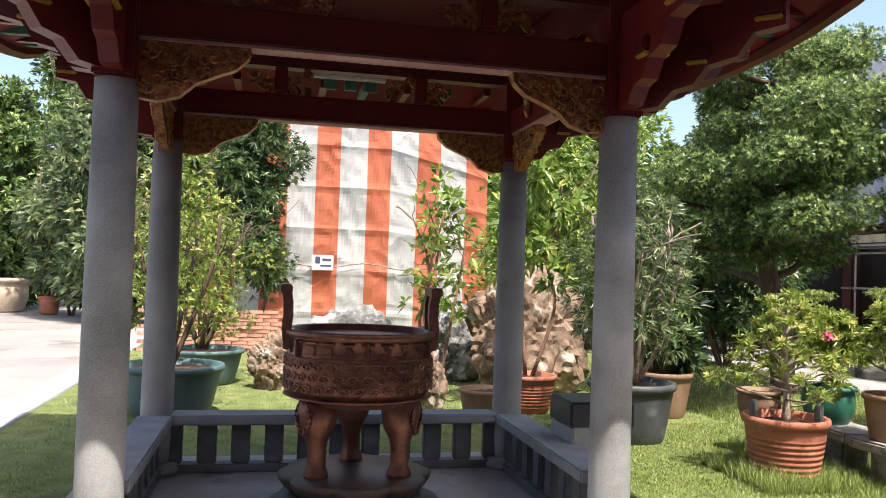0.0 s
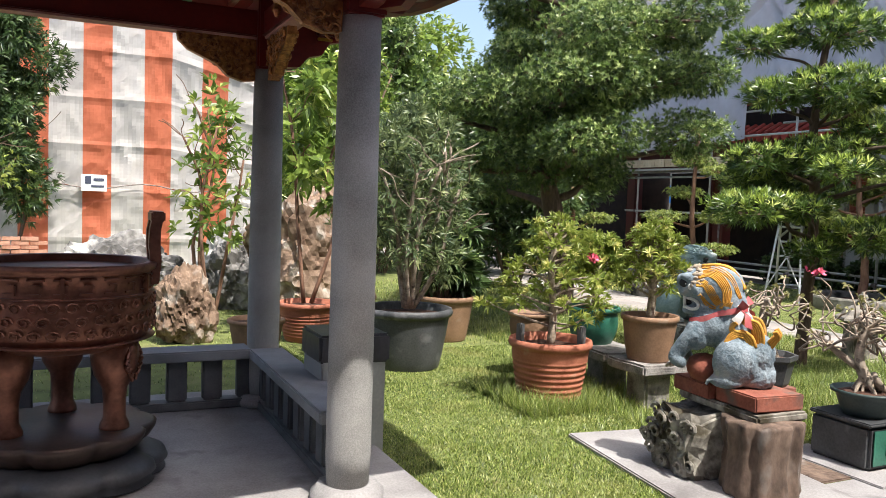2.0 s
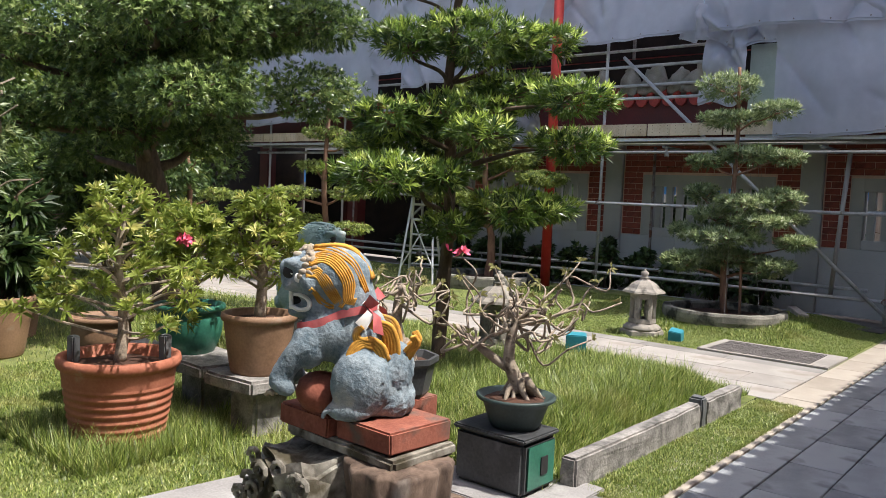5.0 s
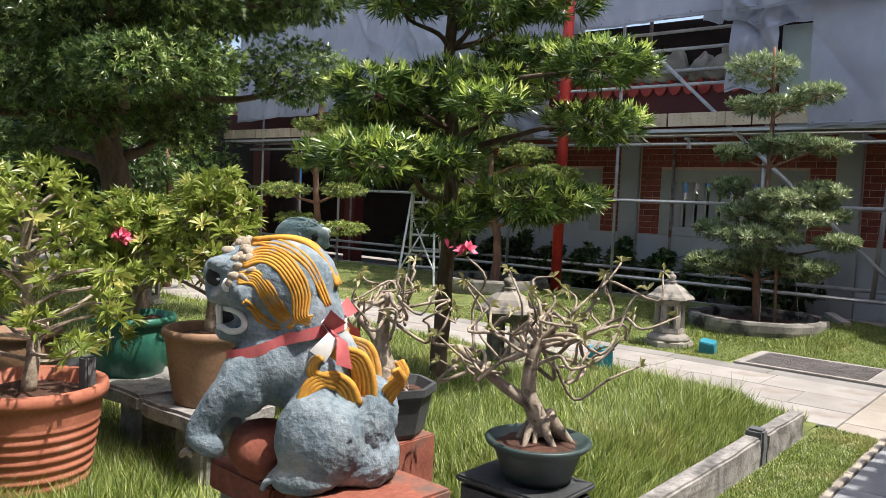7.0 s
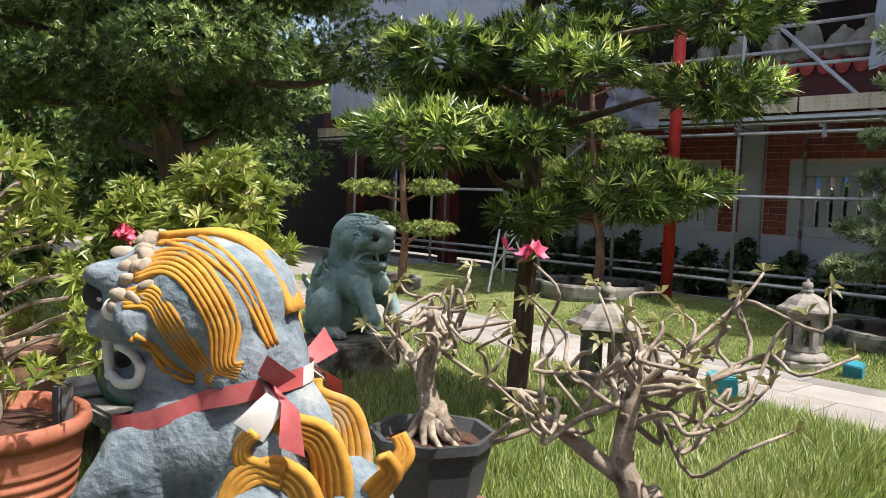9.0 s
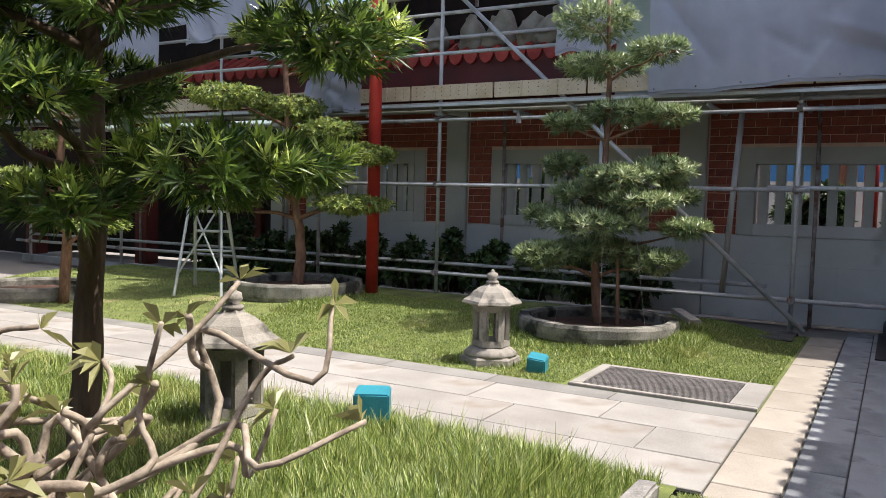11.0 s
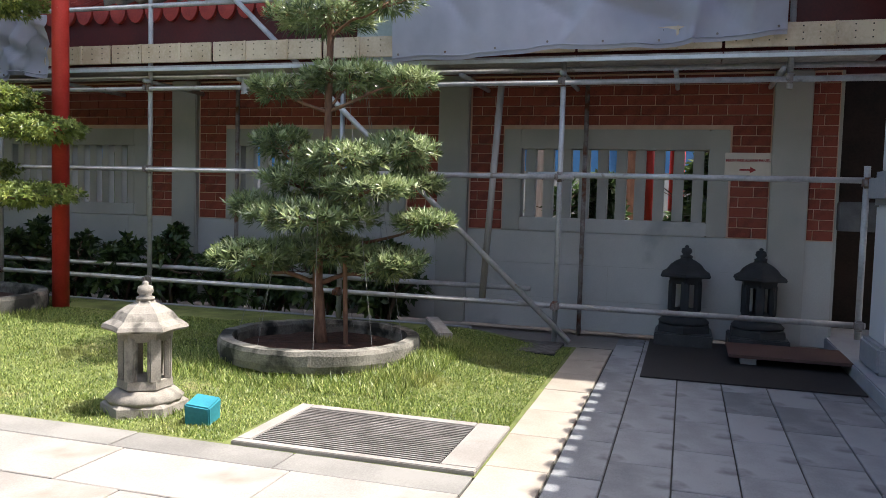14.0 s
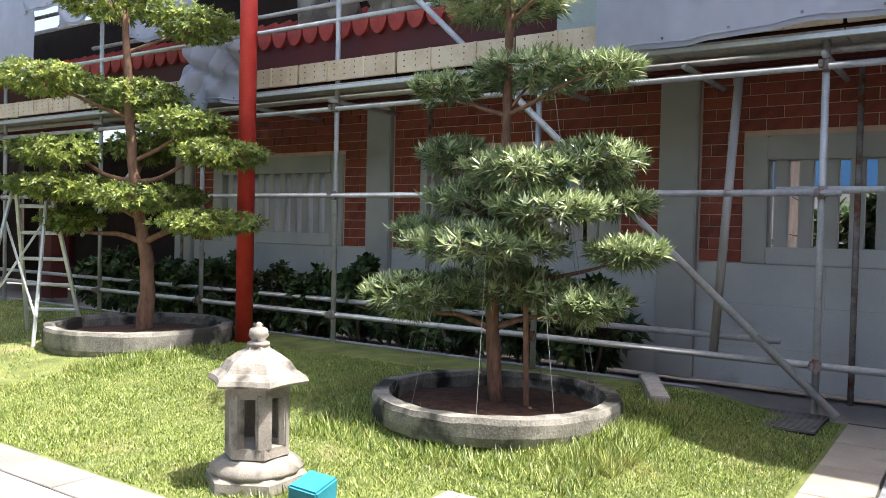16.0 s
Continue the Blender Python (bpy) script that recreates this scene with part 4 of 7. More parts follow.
part("block", box_bm((-0.2, 0.45, 0.027), (0.12, 0.12, 0.052), 0.004), M_PLINTH, brd)
part("block", box_bm((0.2, 0.0, 0.027), (0.12, 0.12, 0.052), 0.004), M_PLINTH, brd)

# ---- south building: plinth, pillar and the roof whose eave shades the paving ----
sb = thing("temple_south", (0, 0, 0), "white plastered temple front with a grey stone plinth", "building", kind="structure")
part("plinth", span(9.0, 14.5, -2.5, 1.82, -0.05, 0.1, 0.01), M_PLINTH, sb)
part("pillar_base", span(11.55, 12.15, 1.2, 1.75, 0.1, 0.3, 0.02), M_PLINTH, sb)
part("pillar_foot", span(11.6, 12.1, 1.25, 1.7, 0.3, 1.3, 0.012), M_PLASTER, sb)
part("pillar_collar", span(11.54, 12.16, 1.19, 1.76, 1.3, 1.55, 0.05), M_PLINTH, sb)
part("pillar", span(11.62, 12.08, 1.27, 1.68, 1.55, 3.45, 0.01), M_PLASTER, sb, "white plastered pillar")
part("back_wall", span(-14, 16, -3.2, -3.0, -0.05, 4.2), M_PLASTER, sb)
part("east_wall", span(14.0, 14.3, -3.0, 1.7, 0, 4.2), M_STONEWALL, sb)
part("roof", span(-14, 12.6, -3.6, 1.84, 3.45, 3.7, 0.02), M_ROOFTILE, sb)
part("porch_roof", span(11.6, 15, 1.86, 3.2, 3.45, 3.7, 0.02), M_ROOFTILE, sb)
for k in range(100):
    x = -8 + k * 0.2
    if x < 11.4:
        part("eave_tile", tube([(x, 1.7, 3.55), (x, 1.99, 3.52)], 0.06, 8), M_ROOFTILE, sb)


# ---- foliage ----
def leaf_arrays(pads, size, width, k, seed, up=0.5, droop=0.15, shell=0.45, top=False):
    """Rosettes of k narrow leaves scattered through ellipsoids: pads of (centre, radii, count)."""
    g = np.random.default_rng(seed)
    vs, fs, total = [], [], 0
    for c, r, n in pads:
        d = g.normal(size=(n, 3))
        d /= np.linalg.norm(d, axis=1)[:, None]
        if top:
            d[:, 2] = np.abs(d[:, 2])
        rr = g.uniform(shell, 1.0, n) ** 0.6 * g.uniform(0.85, 1.12, n)
        p = np.array(c) + d * np.array(r) * rr[:, None]
        ax = d + np.array((0, 0, up))
        ax /= np.linalg.norm(ax, axis=1)[:, None]
        n0 = p
        p = np.repeat(p, k, 0)
        ax = np.repeat(ax, k, 0)
        t = g.normal(size=p.shape)
        t -= ax * (t * ax).sum(1)[:, None]
        t /= np.linalg.norm(t, axis=1)[:, None]
        th = g.uniform(0.3, 1.4, len(p))[:, None]
        di = ax * np.cos(th) + t * np.sin(th)
        s = np.cross(di, ax)
        s /= np.linalg.norm(s, axis=1)[:, None] + 1e-9
        ln = size * g.uniform(0.65, 1.2, len(p))[:, None]
        dr = np.array((0, 0, -1.0)) * droop * ln
        leaf = np.stack([p + di * ln * 0.5 + s * width * 0.5 - dr * 0.15, p + di * ln + dr, p + di * ln * 0.5 - s * width * 0.5 - dr * 0.15], 1)
        block = np.concatenate([n0[:, None], leaf.reshape(n, k * 3, 3)], 1)
        vs.append(block.reshape(-1, 3))
        base = total + np.arange(n)[:, None] * (1 + 3 * k)
        first = base + 1 + 3 * np.arange(k)[None]
        fs.append(np.stack([np.broadcast_to(base, first.shape), first, first + 1, first + 2], 2).reshape(-1, 4))
        total += n * (1 + 3 * k)
    return np.concatenate(vs), np.concatenate(fs)


def leaves(name, pads, size, width, k, seed, material, parent, label="", **kw):
    v, f = leaf_arrays(pads, size, width, k, seed, **kw)
    return array_part(name, v, f, material, parent, label)


def limb_points(a, b, seed, sag=0.08):
    g = random.Random(seed)
    a, b = Vector(a), Vector(b)
    ln = (b - a).length
    mids = [a.lerp(b, t) + Vector((g.uniform(-1, 1), g.uniform(-1, 1), g.uniform(-0.6, 1))) * ln * sag for t in (0.35, 0.7)]
    return curve_points([a, *mids, b], 4)


def tree(name, at, trunk, radii, pads, leaf, bark, label, seed, size=0.09, width=0.014, k=9, group="", category="tree", limbs=True, density=1.0, base_z=0.0, tips=None, **kw):
    """trunk: points from the foot up; pads: (offset, radii, rosettes) each on a limb of its own."""
    ob = thing(name, (at[0], at[1], base_z), label, category, group)
    pts = curve_points(trunk, 5)
    rs = [radii[0] + (radii[1] - radii[0]) * i / (len(pts) - 1) for i in range(len(pts))]
    part("trunk", roughen(tube(pts, rs, 10), radii[0] * 0.25, 5, seed), bark, ob, "", True)
    for i, (c, r, n) in enumerate(pads):
        if limbs:
            j = min(range(len(pts)), key=lambda q: abs(pts[q].z - (c[2] - r[2] - 0.12)) + 0.2 * (Vector(c) - pts[q]).length)
            end = Vector(c) - Vector((0, 0, r[2] * 0.4))
            lp = limb_points(pts[j], end, seed * 31 + i)
            part("limb", tube(lp, [max(0.008, rs[j] * 0.55 * (1 - 0.75 * q / len(lp))) for q in range(len(lp))], 6), bark, ob, "", True)
            g = random.Random(seed * 77 + i)
            twigs = bmesh.new()
            for q in range(6):
                e = Vector(c) + Vector((g.uniform(-0.7, 0.7) * r[0], g.uniform(-0.7, 0.7) * r[1], g.uniform(-0.3, 0.5) * r[2]))
                tube(limb_points(lp[-3], e, seed * 13 + i * 9 + q), 0.006, 4, twigs)
            part("twigwork", twigs, bark, ob)
        leaves("foliage_pad" if limbs else "crown", [(c, r, int(n * density))], size, width, k, seed * 17 + i, leaf, ob, **kw)
        # lighter leaves on top: new growth, and painted sunlight on the large tree
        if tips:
            leaves("new_growth", [(c, (r[0] * 1.04, r[1] * 1.04, r[2] * 1.1), int(n * tips[1]))], size * 0.9, width * 1.15, max(7, k - 4), seed * 37 + i, tips[0], ob, "bright new shoots and sunlit leaf tops, done in lighter leaves", up=1.3, droop=0.0, shell=0.8, top=True)
    return ob


def view_pads(right, rows, px, centre_x, horizon, eye_z, depth_spread=1.0):
    """Pads from their sideways place and height: rows of (x, y, half width, half height, rosettes)."""
    out = []
    for i, (x, y, w, hgt, n) in enumerate(rows):
        u = (x - centre_x) * px
        away = (-right[1], right[0])
        s = math.sin(i * 2.4) * 0.25 * depth_spread
        out.append(((right[0] * u + away[0] * s, right[1] * u + away[1] * s, eye_z + (horizon - y) * px), (w * px, w * px, hgt * px), n))
    return out


# podocarpus with loose pads and bright new shoots, near the path
clusters = [((0.49, -0.77, 1.76), 0.3), ((0.12, -0.98, 2.05), 0.3), ((-0.69, -0.03, 1.48), 0.36), ((-0.4, -0.3, 1.5), 0.22), ((0.15, -0.51, 1.28), 0.34), ((0.38, -0.68, 1.3), 0.22), ((-0.24, -0.27, 1.15), 0.2),
            ((0.05, -0.2, 2.5), 0.46), ((-0.35, 0.1, 2.45), 0.3), ((0.42, -0.5, 2.52), 0.3), ((0.02, -0.1, 1.95), 0.4), ((-0.45, 0.15, 1.9), 0.32), ((0.38, -0.35, 2.15), 0.34), ((-0.1, 0.45, 1.72), 0.36),
            ((0.3, 0.2, 1.6), 0.28), ((0.05, -0.1, 3.0), 0.42), ((-0.4, 0.3, 2.9), 0.28), ((0.1, 0.0, 3.35), 0.36), ((-0.25, -0.5, 1.8), 0.24)]
tree("podocarpus_tree", (5.45, 5.87), [(0, 0, 0), (0.03, 0, 0.6), (0.05, -0.02, 1.4), (0.02, 0.02, 2.2), (0.08, -0.05, 3.3)], (0.06, 0.028),
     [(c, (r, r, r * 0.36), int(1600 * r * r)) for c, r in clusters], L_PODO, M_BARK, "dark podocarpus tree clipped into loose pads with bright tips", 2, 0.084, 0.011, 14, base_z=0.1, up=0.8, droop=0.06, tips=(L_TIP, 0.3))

# podocarpus in the near round planter
rows = [(640, 0, 80, 34, 200), (650, 80, 85, 18, 220), (760, 62, 52, 18, 130), (700, 172, 82, 20, 240), (590, 195, 42, 16, 100), (790, 180, 42, 14, 100), (585, 275, 42, 22, 120), (700, 300, 70, 20, 190), (780, 285, 58, 24, 180), (620, 335, 60, 22, 160), (730, 345, 70, 18, 180), (800, 335, 48, 16, 120), (650, 390, 100, 22, 260), (820, 395, 45, 16, 120), (540, 375, 35, 16, 80), (560, 455, 58, 22, 180), (660, 445, 90, 22, 260), (765, 460, 62, 20, 180)]
planter_tree = tree("planter_tree", (10.82, 5.66), [(0, 0, -0.08), (0.0, 0.04, 0.5), (0.03, 0.0, 1.3), (0.02, -0.02, 2.2), (0.03, 0.02, 3.0)], (0.045, 0.018),
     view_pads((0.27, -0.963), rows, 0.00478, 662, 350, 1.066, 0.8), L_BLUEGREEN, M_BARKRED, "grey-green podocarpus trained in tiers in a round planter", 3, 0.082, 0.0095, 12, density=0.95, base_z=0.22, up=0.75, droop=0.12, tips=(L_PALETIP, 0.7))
part("stake", tube([(0.05, -0.18, -0.08), (0.05, -0.16, 0.55)], 0.018, 7), M_BARKRED, planter_tree)
g5 = random.Random(9)
for k in range(9):
    an = k * 0.7
    part("tie_wire", tube([(math.cos(an) * 0.62, math.sin(an) * 0.62, -0.04), (math.cos(an) * 0.3, math.sin(an) * 0.3, 0.6 + 0.18 * k)], 0.0016, 4), M_WIRE, planter_tree)

# cloud-pruned tree in the far round planter
rows = [(190, 30, 95, 30, 330), (320, 62, 75, 26, 260), (100, 170, 85, 24, 280), (220, 185, 85, 30, 320), (320, 235, 70, 26, 240), (110, 285, 75, 24, 230), (230, 270, 60, 26, 180), (390, 285, 75, 22, 240), (110, 340, 100, 22, 320), (240, 355, 110, 24, 350), (370, 395, 85, 20, 270), (110, 395, 50, 22, 140)]
tree("cloud_tree", (11.15, 9.6), [(0, 0, -0.08), (0.02, -0.03, 0.5), (-0.02, 0.05, 1.0), (-0.1, 0.1, 1.9), (-0.1, 0.16, 2.9)], (0.075, 0.03),
     view_pads((0.562, -0.827), rows, 0.0055, 250, 390, 1.0, 1.0), L_CLOUD, M_BARKRED, "cloud-pruned tree with flat yellow-green pads in a round planter", 4, 0.055, 0.016, 10, base_z=0.22, density=2.2, up=0.8)

# smaller cloud trees further off
rows = [(620, 185, 34, 11, 90), (605, 245, 40, 11, 100), (655, 262, 34, 10, 90), (590, 300, 34, 10, 80), (560, 345, 40, 10, 100), (650, 342, 36, 10, 90), (575, 390, 34, 10, 80), (650, 400, 40, 11, 100)]
tree("cloud_tree", (9.24, 11.4), [(0, 0, 0), (0.05, 0, 0.8), (-0.03, 0, 1.6), (0.03, 0, 2.9)], (0.06, 0.03),
     view_pads((0.653, -0.757), rows, 0.0094, 610, 345, 1.42), L_CLOUD, M_BARKRED, "small cloud-pruned tree with discs of foliage", 5, 0.055, 0.016, 10, density=2.6, up=0.8)
rows = [(150, 305, 40, 10, 100), (110, 345, 40, 10, 90), (230, 345, 40, 10, 90), (175, 270, 26, 10, 60)]
tree("cloud_tree", (7.6, 12.6), [(0, 0, 0), (0.05, 0, 0.7), (0.0, 0, 1.9)], (0.06, 0.03),
     view_pads((0.64, -0.77), rows, 0.0075, 160, 352, 1.3), L_CLOUD, M_BARKRED, "small cloud-pruned tree beside the ladder", 6, 0.055, 0.016, 10, density=2.6, up=0.8)

# the big dark tree
big = []
gb = random.Random(12)
for k in range(56):
    an, rr = k * 2.4, 0.4 + 1.42 * ((k % 11) / 11)
    z = 2.0 + 2.9 * ((k * 0.37) % 1.0) - (0.25 if rr > 1.2 else 0)
    shrink = 1.0 if z < 3.7 else 1 - 0.6 * (z - 3.7) / 1.3
    wide = gb.uniform(0.34, 0.62)
    big.append(((math.cos(an) * rr * shrink, math.sin(an) * rr * shrink, z), (wide, wide, wide * 0.55), int(430 * wide)))
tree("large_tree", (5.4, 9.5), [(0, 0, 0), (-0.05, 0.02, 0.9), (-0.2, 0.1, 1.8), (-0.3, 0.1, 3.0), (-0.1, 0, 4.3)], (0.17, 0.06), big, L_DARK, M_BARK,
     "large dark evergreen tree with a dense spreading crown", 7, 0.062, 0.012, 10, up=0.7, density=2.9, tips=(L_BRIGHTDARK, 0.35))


def bushy(name, at, z0, z1, r, leaf, label, seed, n=260, size=0.1, width=0.03, k=6, pads=12, stems=4, bark=None, category="tree", base_z=0.0, group=""):
    """A free-grown tree or bush: several stems and an uneven crown."""
    ob = thing(name, (at[0], at[1], base_z), label, category, group)
    g = random.Random(seed)
    tops = []
    for s in range(stems):
        an = s * 6.28 / stems + g.uniform(-0.4, 0.4)
        e = Vector((math.cos(an) * r * 0.6, math.sin(an) * r * 0.6, z1 - base_z - (z1 - z0) * g.uniform(0.1, 0.5)))
        pts = limb_points((math.cos(an) * 0.04, math.sin(an) * 0.04, 0), e, seed * 5 + s, 0.07)
        part("stem", tube(pts, [0.012 + 0.022 * min(1.5, r) * (1 - i / len(pts)) for i in range(len(pts))], 7), bark or M_BARK, ob, "", True)
        tops.append(pts)
        tw = bmesh.new()
        for q in range(7):
            b = tops[-1][g.randrange(len(pts) // 2, len(pts))]
            tube(limb_points(b, b + Vector((g.uniform(-1, 1) * r * 0.6, g.uniform(-1, 1) * r * 0.6, g.uniform(0.0, 0.5) * (z1 - z0) * 0.5)), seed + q * 3 + s * 50), 0.006, 4, tw)
        part("twigwork", tw, bark or M_BARK, ob)
    for i in range(pads):
        f = (i + 0.5) / pads
        z = z0 + (z1 - z0) * f - base_z
        wide = r * (0.35 + 0.65 * math.sin(math.pi * min(1, 0.18 + f * 0.85)))
        an = i * 2.4 + g.uniform(-0.3, 0.3)
        off = wide * g.uniform(0.2, 0.65)
        pr = wide * g.uniform(0.42, 0.7)
        leaves("crown", [((math.cos(an) * off, math.sin(an) * off, z), (pr, pr, max(0.12, (z1 - z0) * 0.16)), n)], size, width, k, seed * 23 + i, leaf, ob, shell=0.2)
    return ob


# trees and bushes round the pavilion and at the back
bushy("light_tree", (-1.9, 9.3), 0.95, 2.7, 0.8, L_YELLOWGREEN, "light green bushy tree growing in a dull green tub", 21, 48, 0.075, 0.026, 6, 15, 6, base_z=0.5)
bushy("light_tree", (-1.75, 11.5), 0.75, 2.4, 1.0, L_YELLOWGREEN, "yellow-green bushy tree growing in a green tub", 22, 60, 0.08, 0.026, 6, 15, 7, base_z=0.45)
bushy("dark_conifer", (-1.4, 15.6), 1.4, 4.9, 1.15, L_SHRUB, "tall dark conifer beside the striped hoarding", 23, 300, 0.14, 0.03, 9, 14, 1)
bushy("young_tree", (1.25, 10.9), 0.95, 2.75, 0.62, L_LIGHT, "slender young tree with drooping reddish-green leaves", 24, 15, 0.15, 0.05, 5, 12, 4, M_BARKRED)
bushy("young_tree", (2.0, 9.3), 1.5, 3.1, 0.55, L_LIGHT, "slim tree with large light leaves in a tan pot", 25, 20, 0.17, 0.06, 5, 10, 2, M_BARKRED, base_z=0.4)
bushy("white_stem_bush", (2.54, 7.78), 0.95, 2.35, 0.72, L_BLUEGREEN, "pale-stemmed bush with narrow grey-green leaves in a dark tub", 26, 95, 0.1, 0.017, 6, 16, 11, M_PALEBARK, "bush", 0.55)
bushy("dark_bush", (3.5, 9.0), 0.6, 1.5, 0.5, L_SHRUB, "dark broad-leaved shrub in a brown pot", 27, 90, 0.17, 0.05, 5, 8, 5, None, "bush", 0.45)
bushy("dark_bush", (4.0, 9.7), 0.6, 1.2, 0.35, L_SHRUB, "small dark shrub in a brown pot", 28, 60, 0.15, 0.04, 5, 5, 4, None, "bush", 0.4)
bushy("back_tree", (3.4, 12.6), 1.0, 4.2, 1.3, L_LIGHT, "leafy green tree behind the rocks", 29, 200, 0.11, 0.036, 6, 16, 3)
bushy("back_tree", (5.2, 15.5), 1.2, 5.0, 1.6, L_DARK, "tall green tree at the back of the garden", 30, 260, 0.15, 0.045, 6, 18, 3)
bushy("back_tree", (8.4, 15.8), 0.8, 5.0, 1.7, L_DARK, "tall dense tree at the back of the garden", 31, 260, 0.15, 0.05, 6, 18, 3)
bushy("back_tree", (10.6, 18.5), 0.8, 4.3, 1.7, L_DARK, "tall dense tree near the far scaffold", 32, 340, 0.16, 0.05, 6, 16, 3)
bushy("back_tree", (6.6, 12.8), 0.6, 3.4, 1.3, L_SHRUB, "dark bushy tree in the shade", 33, 300, 0.13, 0.035, 6, 14, 4)
bushy("back_tree", (6.5, 20), 1.5, 6.6, 2.6, L_LIGHT, "tall pale-leaved tree against the sky", 34, 420, 0.22, 0.07, 6, 18, 2)
for k, (x, y, r, z) in enumerate(((-9, 27, 2.6, 6.2), (-6.2, 24, 1.8, 4.2), (-12.5, 30, 3, 8), (-5.0, 22, 1.6, 7.5), (-16, 33, 3, 8), (-3.4, 21.5, 1.3, 6.0), (-7.6, 30, 2.6, 9.5))):
    bushy("yard_tree", (x, y), 0.8, z, r, L_BLUEGREEN if k % 2 else L_DARK, "leafy tree at the far side of the concrete yard", 40 + k, 300, 0.26, 0.08, 6, 14, 3)
for k in range(9):
    bushy("far_tree", (2 + k * 2.6, 27 + (k % 3) * 2), 0.5, 4.8 + 0.6 * (k * 7 % 4), 2.6, L_DARK, "dense dark tree closing the far end of the garden", 60 + k, 330, 0.32, 0.11, 5, 12, 2)


for k, (x, y) in enumerate(bushy_spot):
    bushy("court_shrub", (x, y), 0.2, 1.62 + 0.25 * math.sin(k * 1.9), 0.7, L_SHRUB, "leafy shrub in the court beyond the windows", 150 + k, 95, 0.16, 0.06, 6, 8, 3, None, "shrub", 0.0, "shrubs beyond the windows")
# ---- pots ----
def pot(name, at, r, h, z, material, label, shape="ribbed", group="garden pots", soil=True):
    """A thrown pot with a thick rolled rim and, where it has them, turned ribs."""
    ob = thing(name, (at[0], at[1], z), label, "pot", group)
    prof = [(r * 0.7, 0.0), (r * 0.73, 0.015)]
    n = 56
    for i in range(n + 1):
        f = i / n
        rad = r * (0.73 + 0.2 * f ** 0.8)
        if shape == "ribbed" and 0.1 < f < 0.78:
            rad += r * 0.013 * math.sin(f * n * 1.05)
        if shape == "belly":
            rad = r * (0.66 + 0.27 * math.sin(math.pi * (0.1 + 0.62 * f)))
        prof.append((rad, 0.02 + f * (h * 0.86 - 0.02)))
    prof += [(r * 0.99, h * 0.88), (r * 1.01, h * 0.93), (r * 0.99, h * 0.99), (r * 0.95, h), (r * 0.88, h * 0.985), (r * 0.86, h * 0.86)]
    part("body", lathe(prof, 36), material, ob, "", True)
    if soil:
        bm = lathe([(r * 0.3, h * 0.8), (r * 0.87, h * 0.87), (r * 0.5, h * 0.9), (0.01, h * 0.93)], 24)
        part("soil", roughen(bm, 0.02, 14, at[0]), M_SOIL, ob, "dry red-brown soil")
    return ob


p1 = pot("ribbed_pot", (3.13, 6.27), 0.33, 0.5, 0.0, M_TERRACOTTA, "large ribbed terracotta pot standing on the lawn")
for s in (-1, 1):
    part("brick_wedge", roughen(box_bm((s * 0.2, -0.22 * s * 0.6, 0.53), (0.06, 0.05, 0.15), 0.008, 20), 0.004, 20), M_BALUSTER, p1, "dark upright stone wedge")
pot("tub", (2.53, 7.78), 0.42, 0.56, 0.0, M_DARKPOT, "wide dark grey tub with worn pale patches", "plain")
pot("brown_pot", (3.5, 9.0), 0.33, 0.5, 0.0, M_BROWNPOT, "brown clay pot in the shade", "plain")
pot("brown_pot", (4.0, 9.7), 0.2, 0.42, 0.0, M_BROWNPOT, "small brown clay pot", "plain")
pot("clay_jar", (3.45, 7.1), 0.2, 0.28, 0.3, M_BROWNPOT, "squat brown jar on the stone ledge", "belly")
pot("green_pot", (3.85, 6.7), 0.23, 0.32, 0.36, M_GREENPOT, "glazed green pot with a dragon in relief", "belly")
pot("terracotta_pot", (3.82, 5.92), 0.225, 0.36, 0.36, M_BROWNPOT, "tapered terracotta pot on the stone ledge", "plain")
pot("tub", (-1.85, 9.2), 0.52, 0.52, 0.0, M_TEALPOT, "large dull green tub beside the pavilion", "plain")
pot("tub", (-1.7, 11.45), 0.5, 0.45, 0.0, M_TEALPOT, "large green tub behind the pavilion", "plain")
pot("brown_pot", (1.35, 8.8), 0.28, 0.33, 0.0, M_BROWNPOT, "low dark brown pot behind the pavilion", "plain")
pot("ribbed_pot", (2.0, 9.3), 0.32, 0.42, 0.0, M_TERRACOTTA, "pale ribbed terracotta pot behind the pavilion")
pot("yard_pot", (-8.4, 25.5), 0.75, 0.95, 0.0, M_TANPOT, "big tan pot with a raised lattice in the yard", "belly")
pot("yard_pot", (-6.9, 24.6), 0.3, 0.5, 0.0, M_TERRACOTTA, "small terracotta pot in the yard", "plain")

ledge = thing("stone_ledge", (3.72, 6.4, 0), "low rough stone slabs carrying the pots", "ledge")
for k, (x, y, sx, sy) in enumerate(((0.1, -0.48, 0.46, 0.46), (0.12, 0.1, 0.46, 0.6), (-0.1, 0.65, 0.5, 0.44))):
    bm = box_bm((x, y, 0.32), (sx, sy, 0.08), 0.015)
    bmesh.ops.subdivide_edges(bm, edges=bm.edges[:], cuts=2, use_grid_fill=True)
    part("slab", roughen(bm, 0.015, 6, k), M_KERB, ledge)
for k, (x, y) in enumerate(((0.1, -0.5), (0.15, 0.1), (-0.1, 0.65))):
    part("block", roughen(box_bm((x, y, 0.135), (0.25, 0.25, 0.29), 0.02), 0.01, 9), M_KERB, ledge)


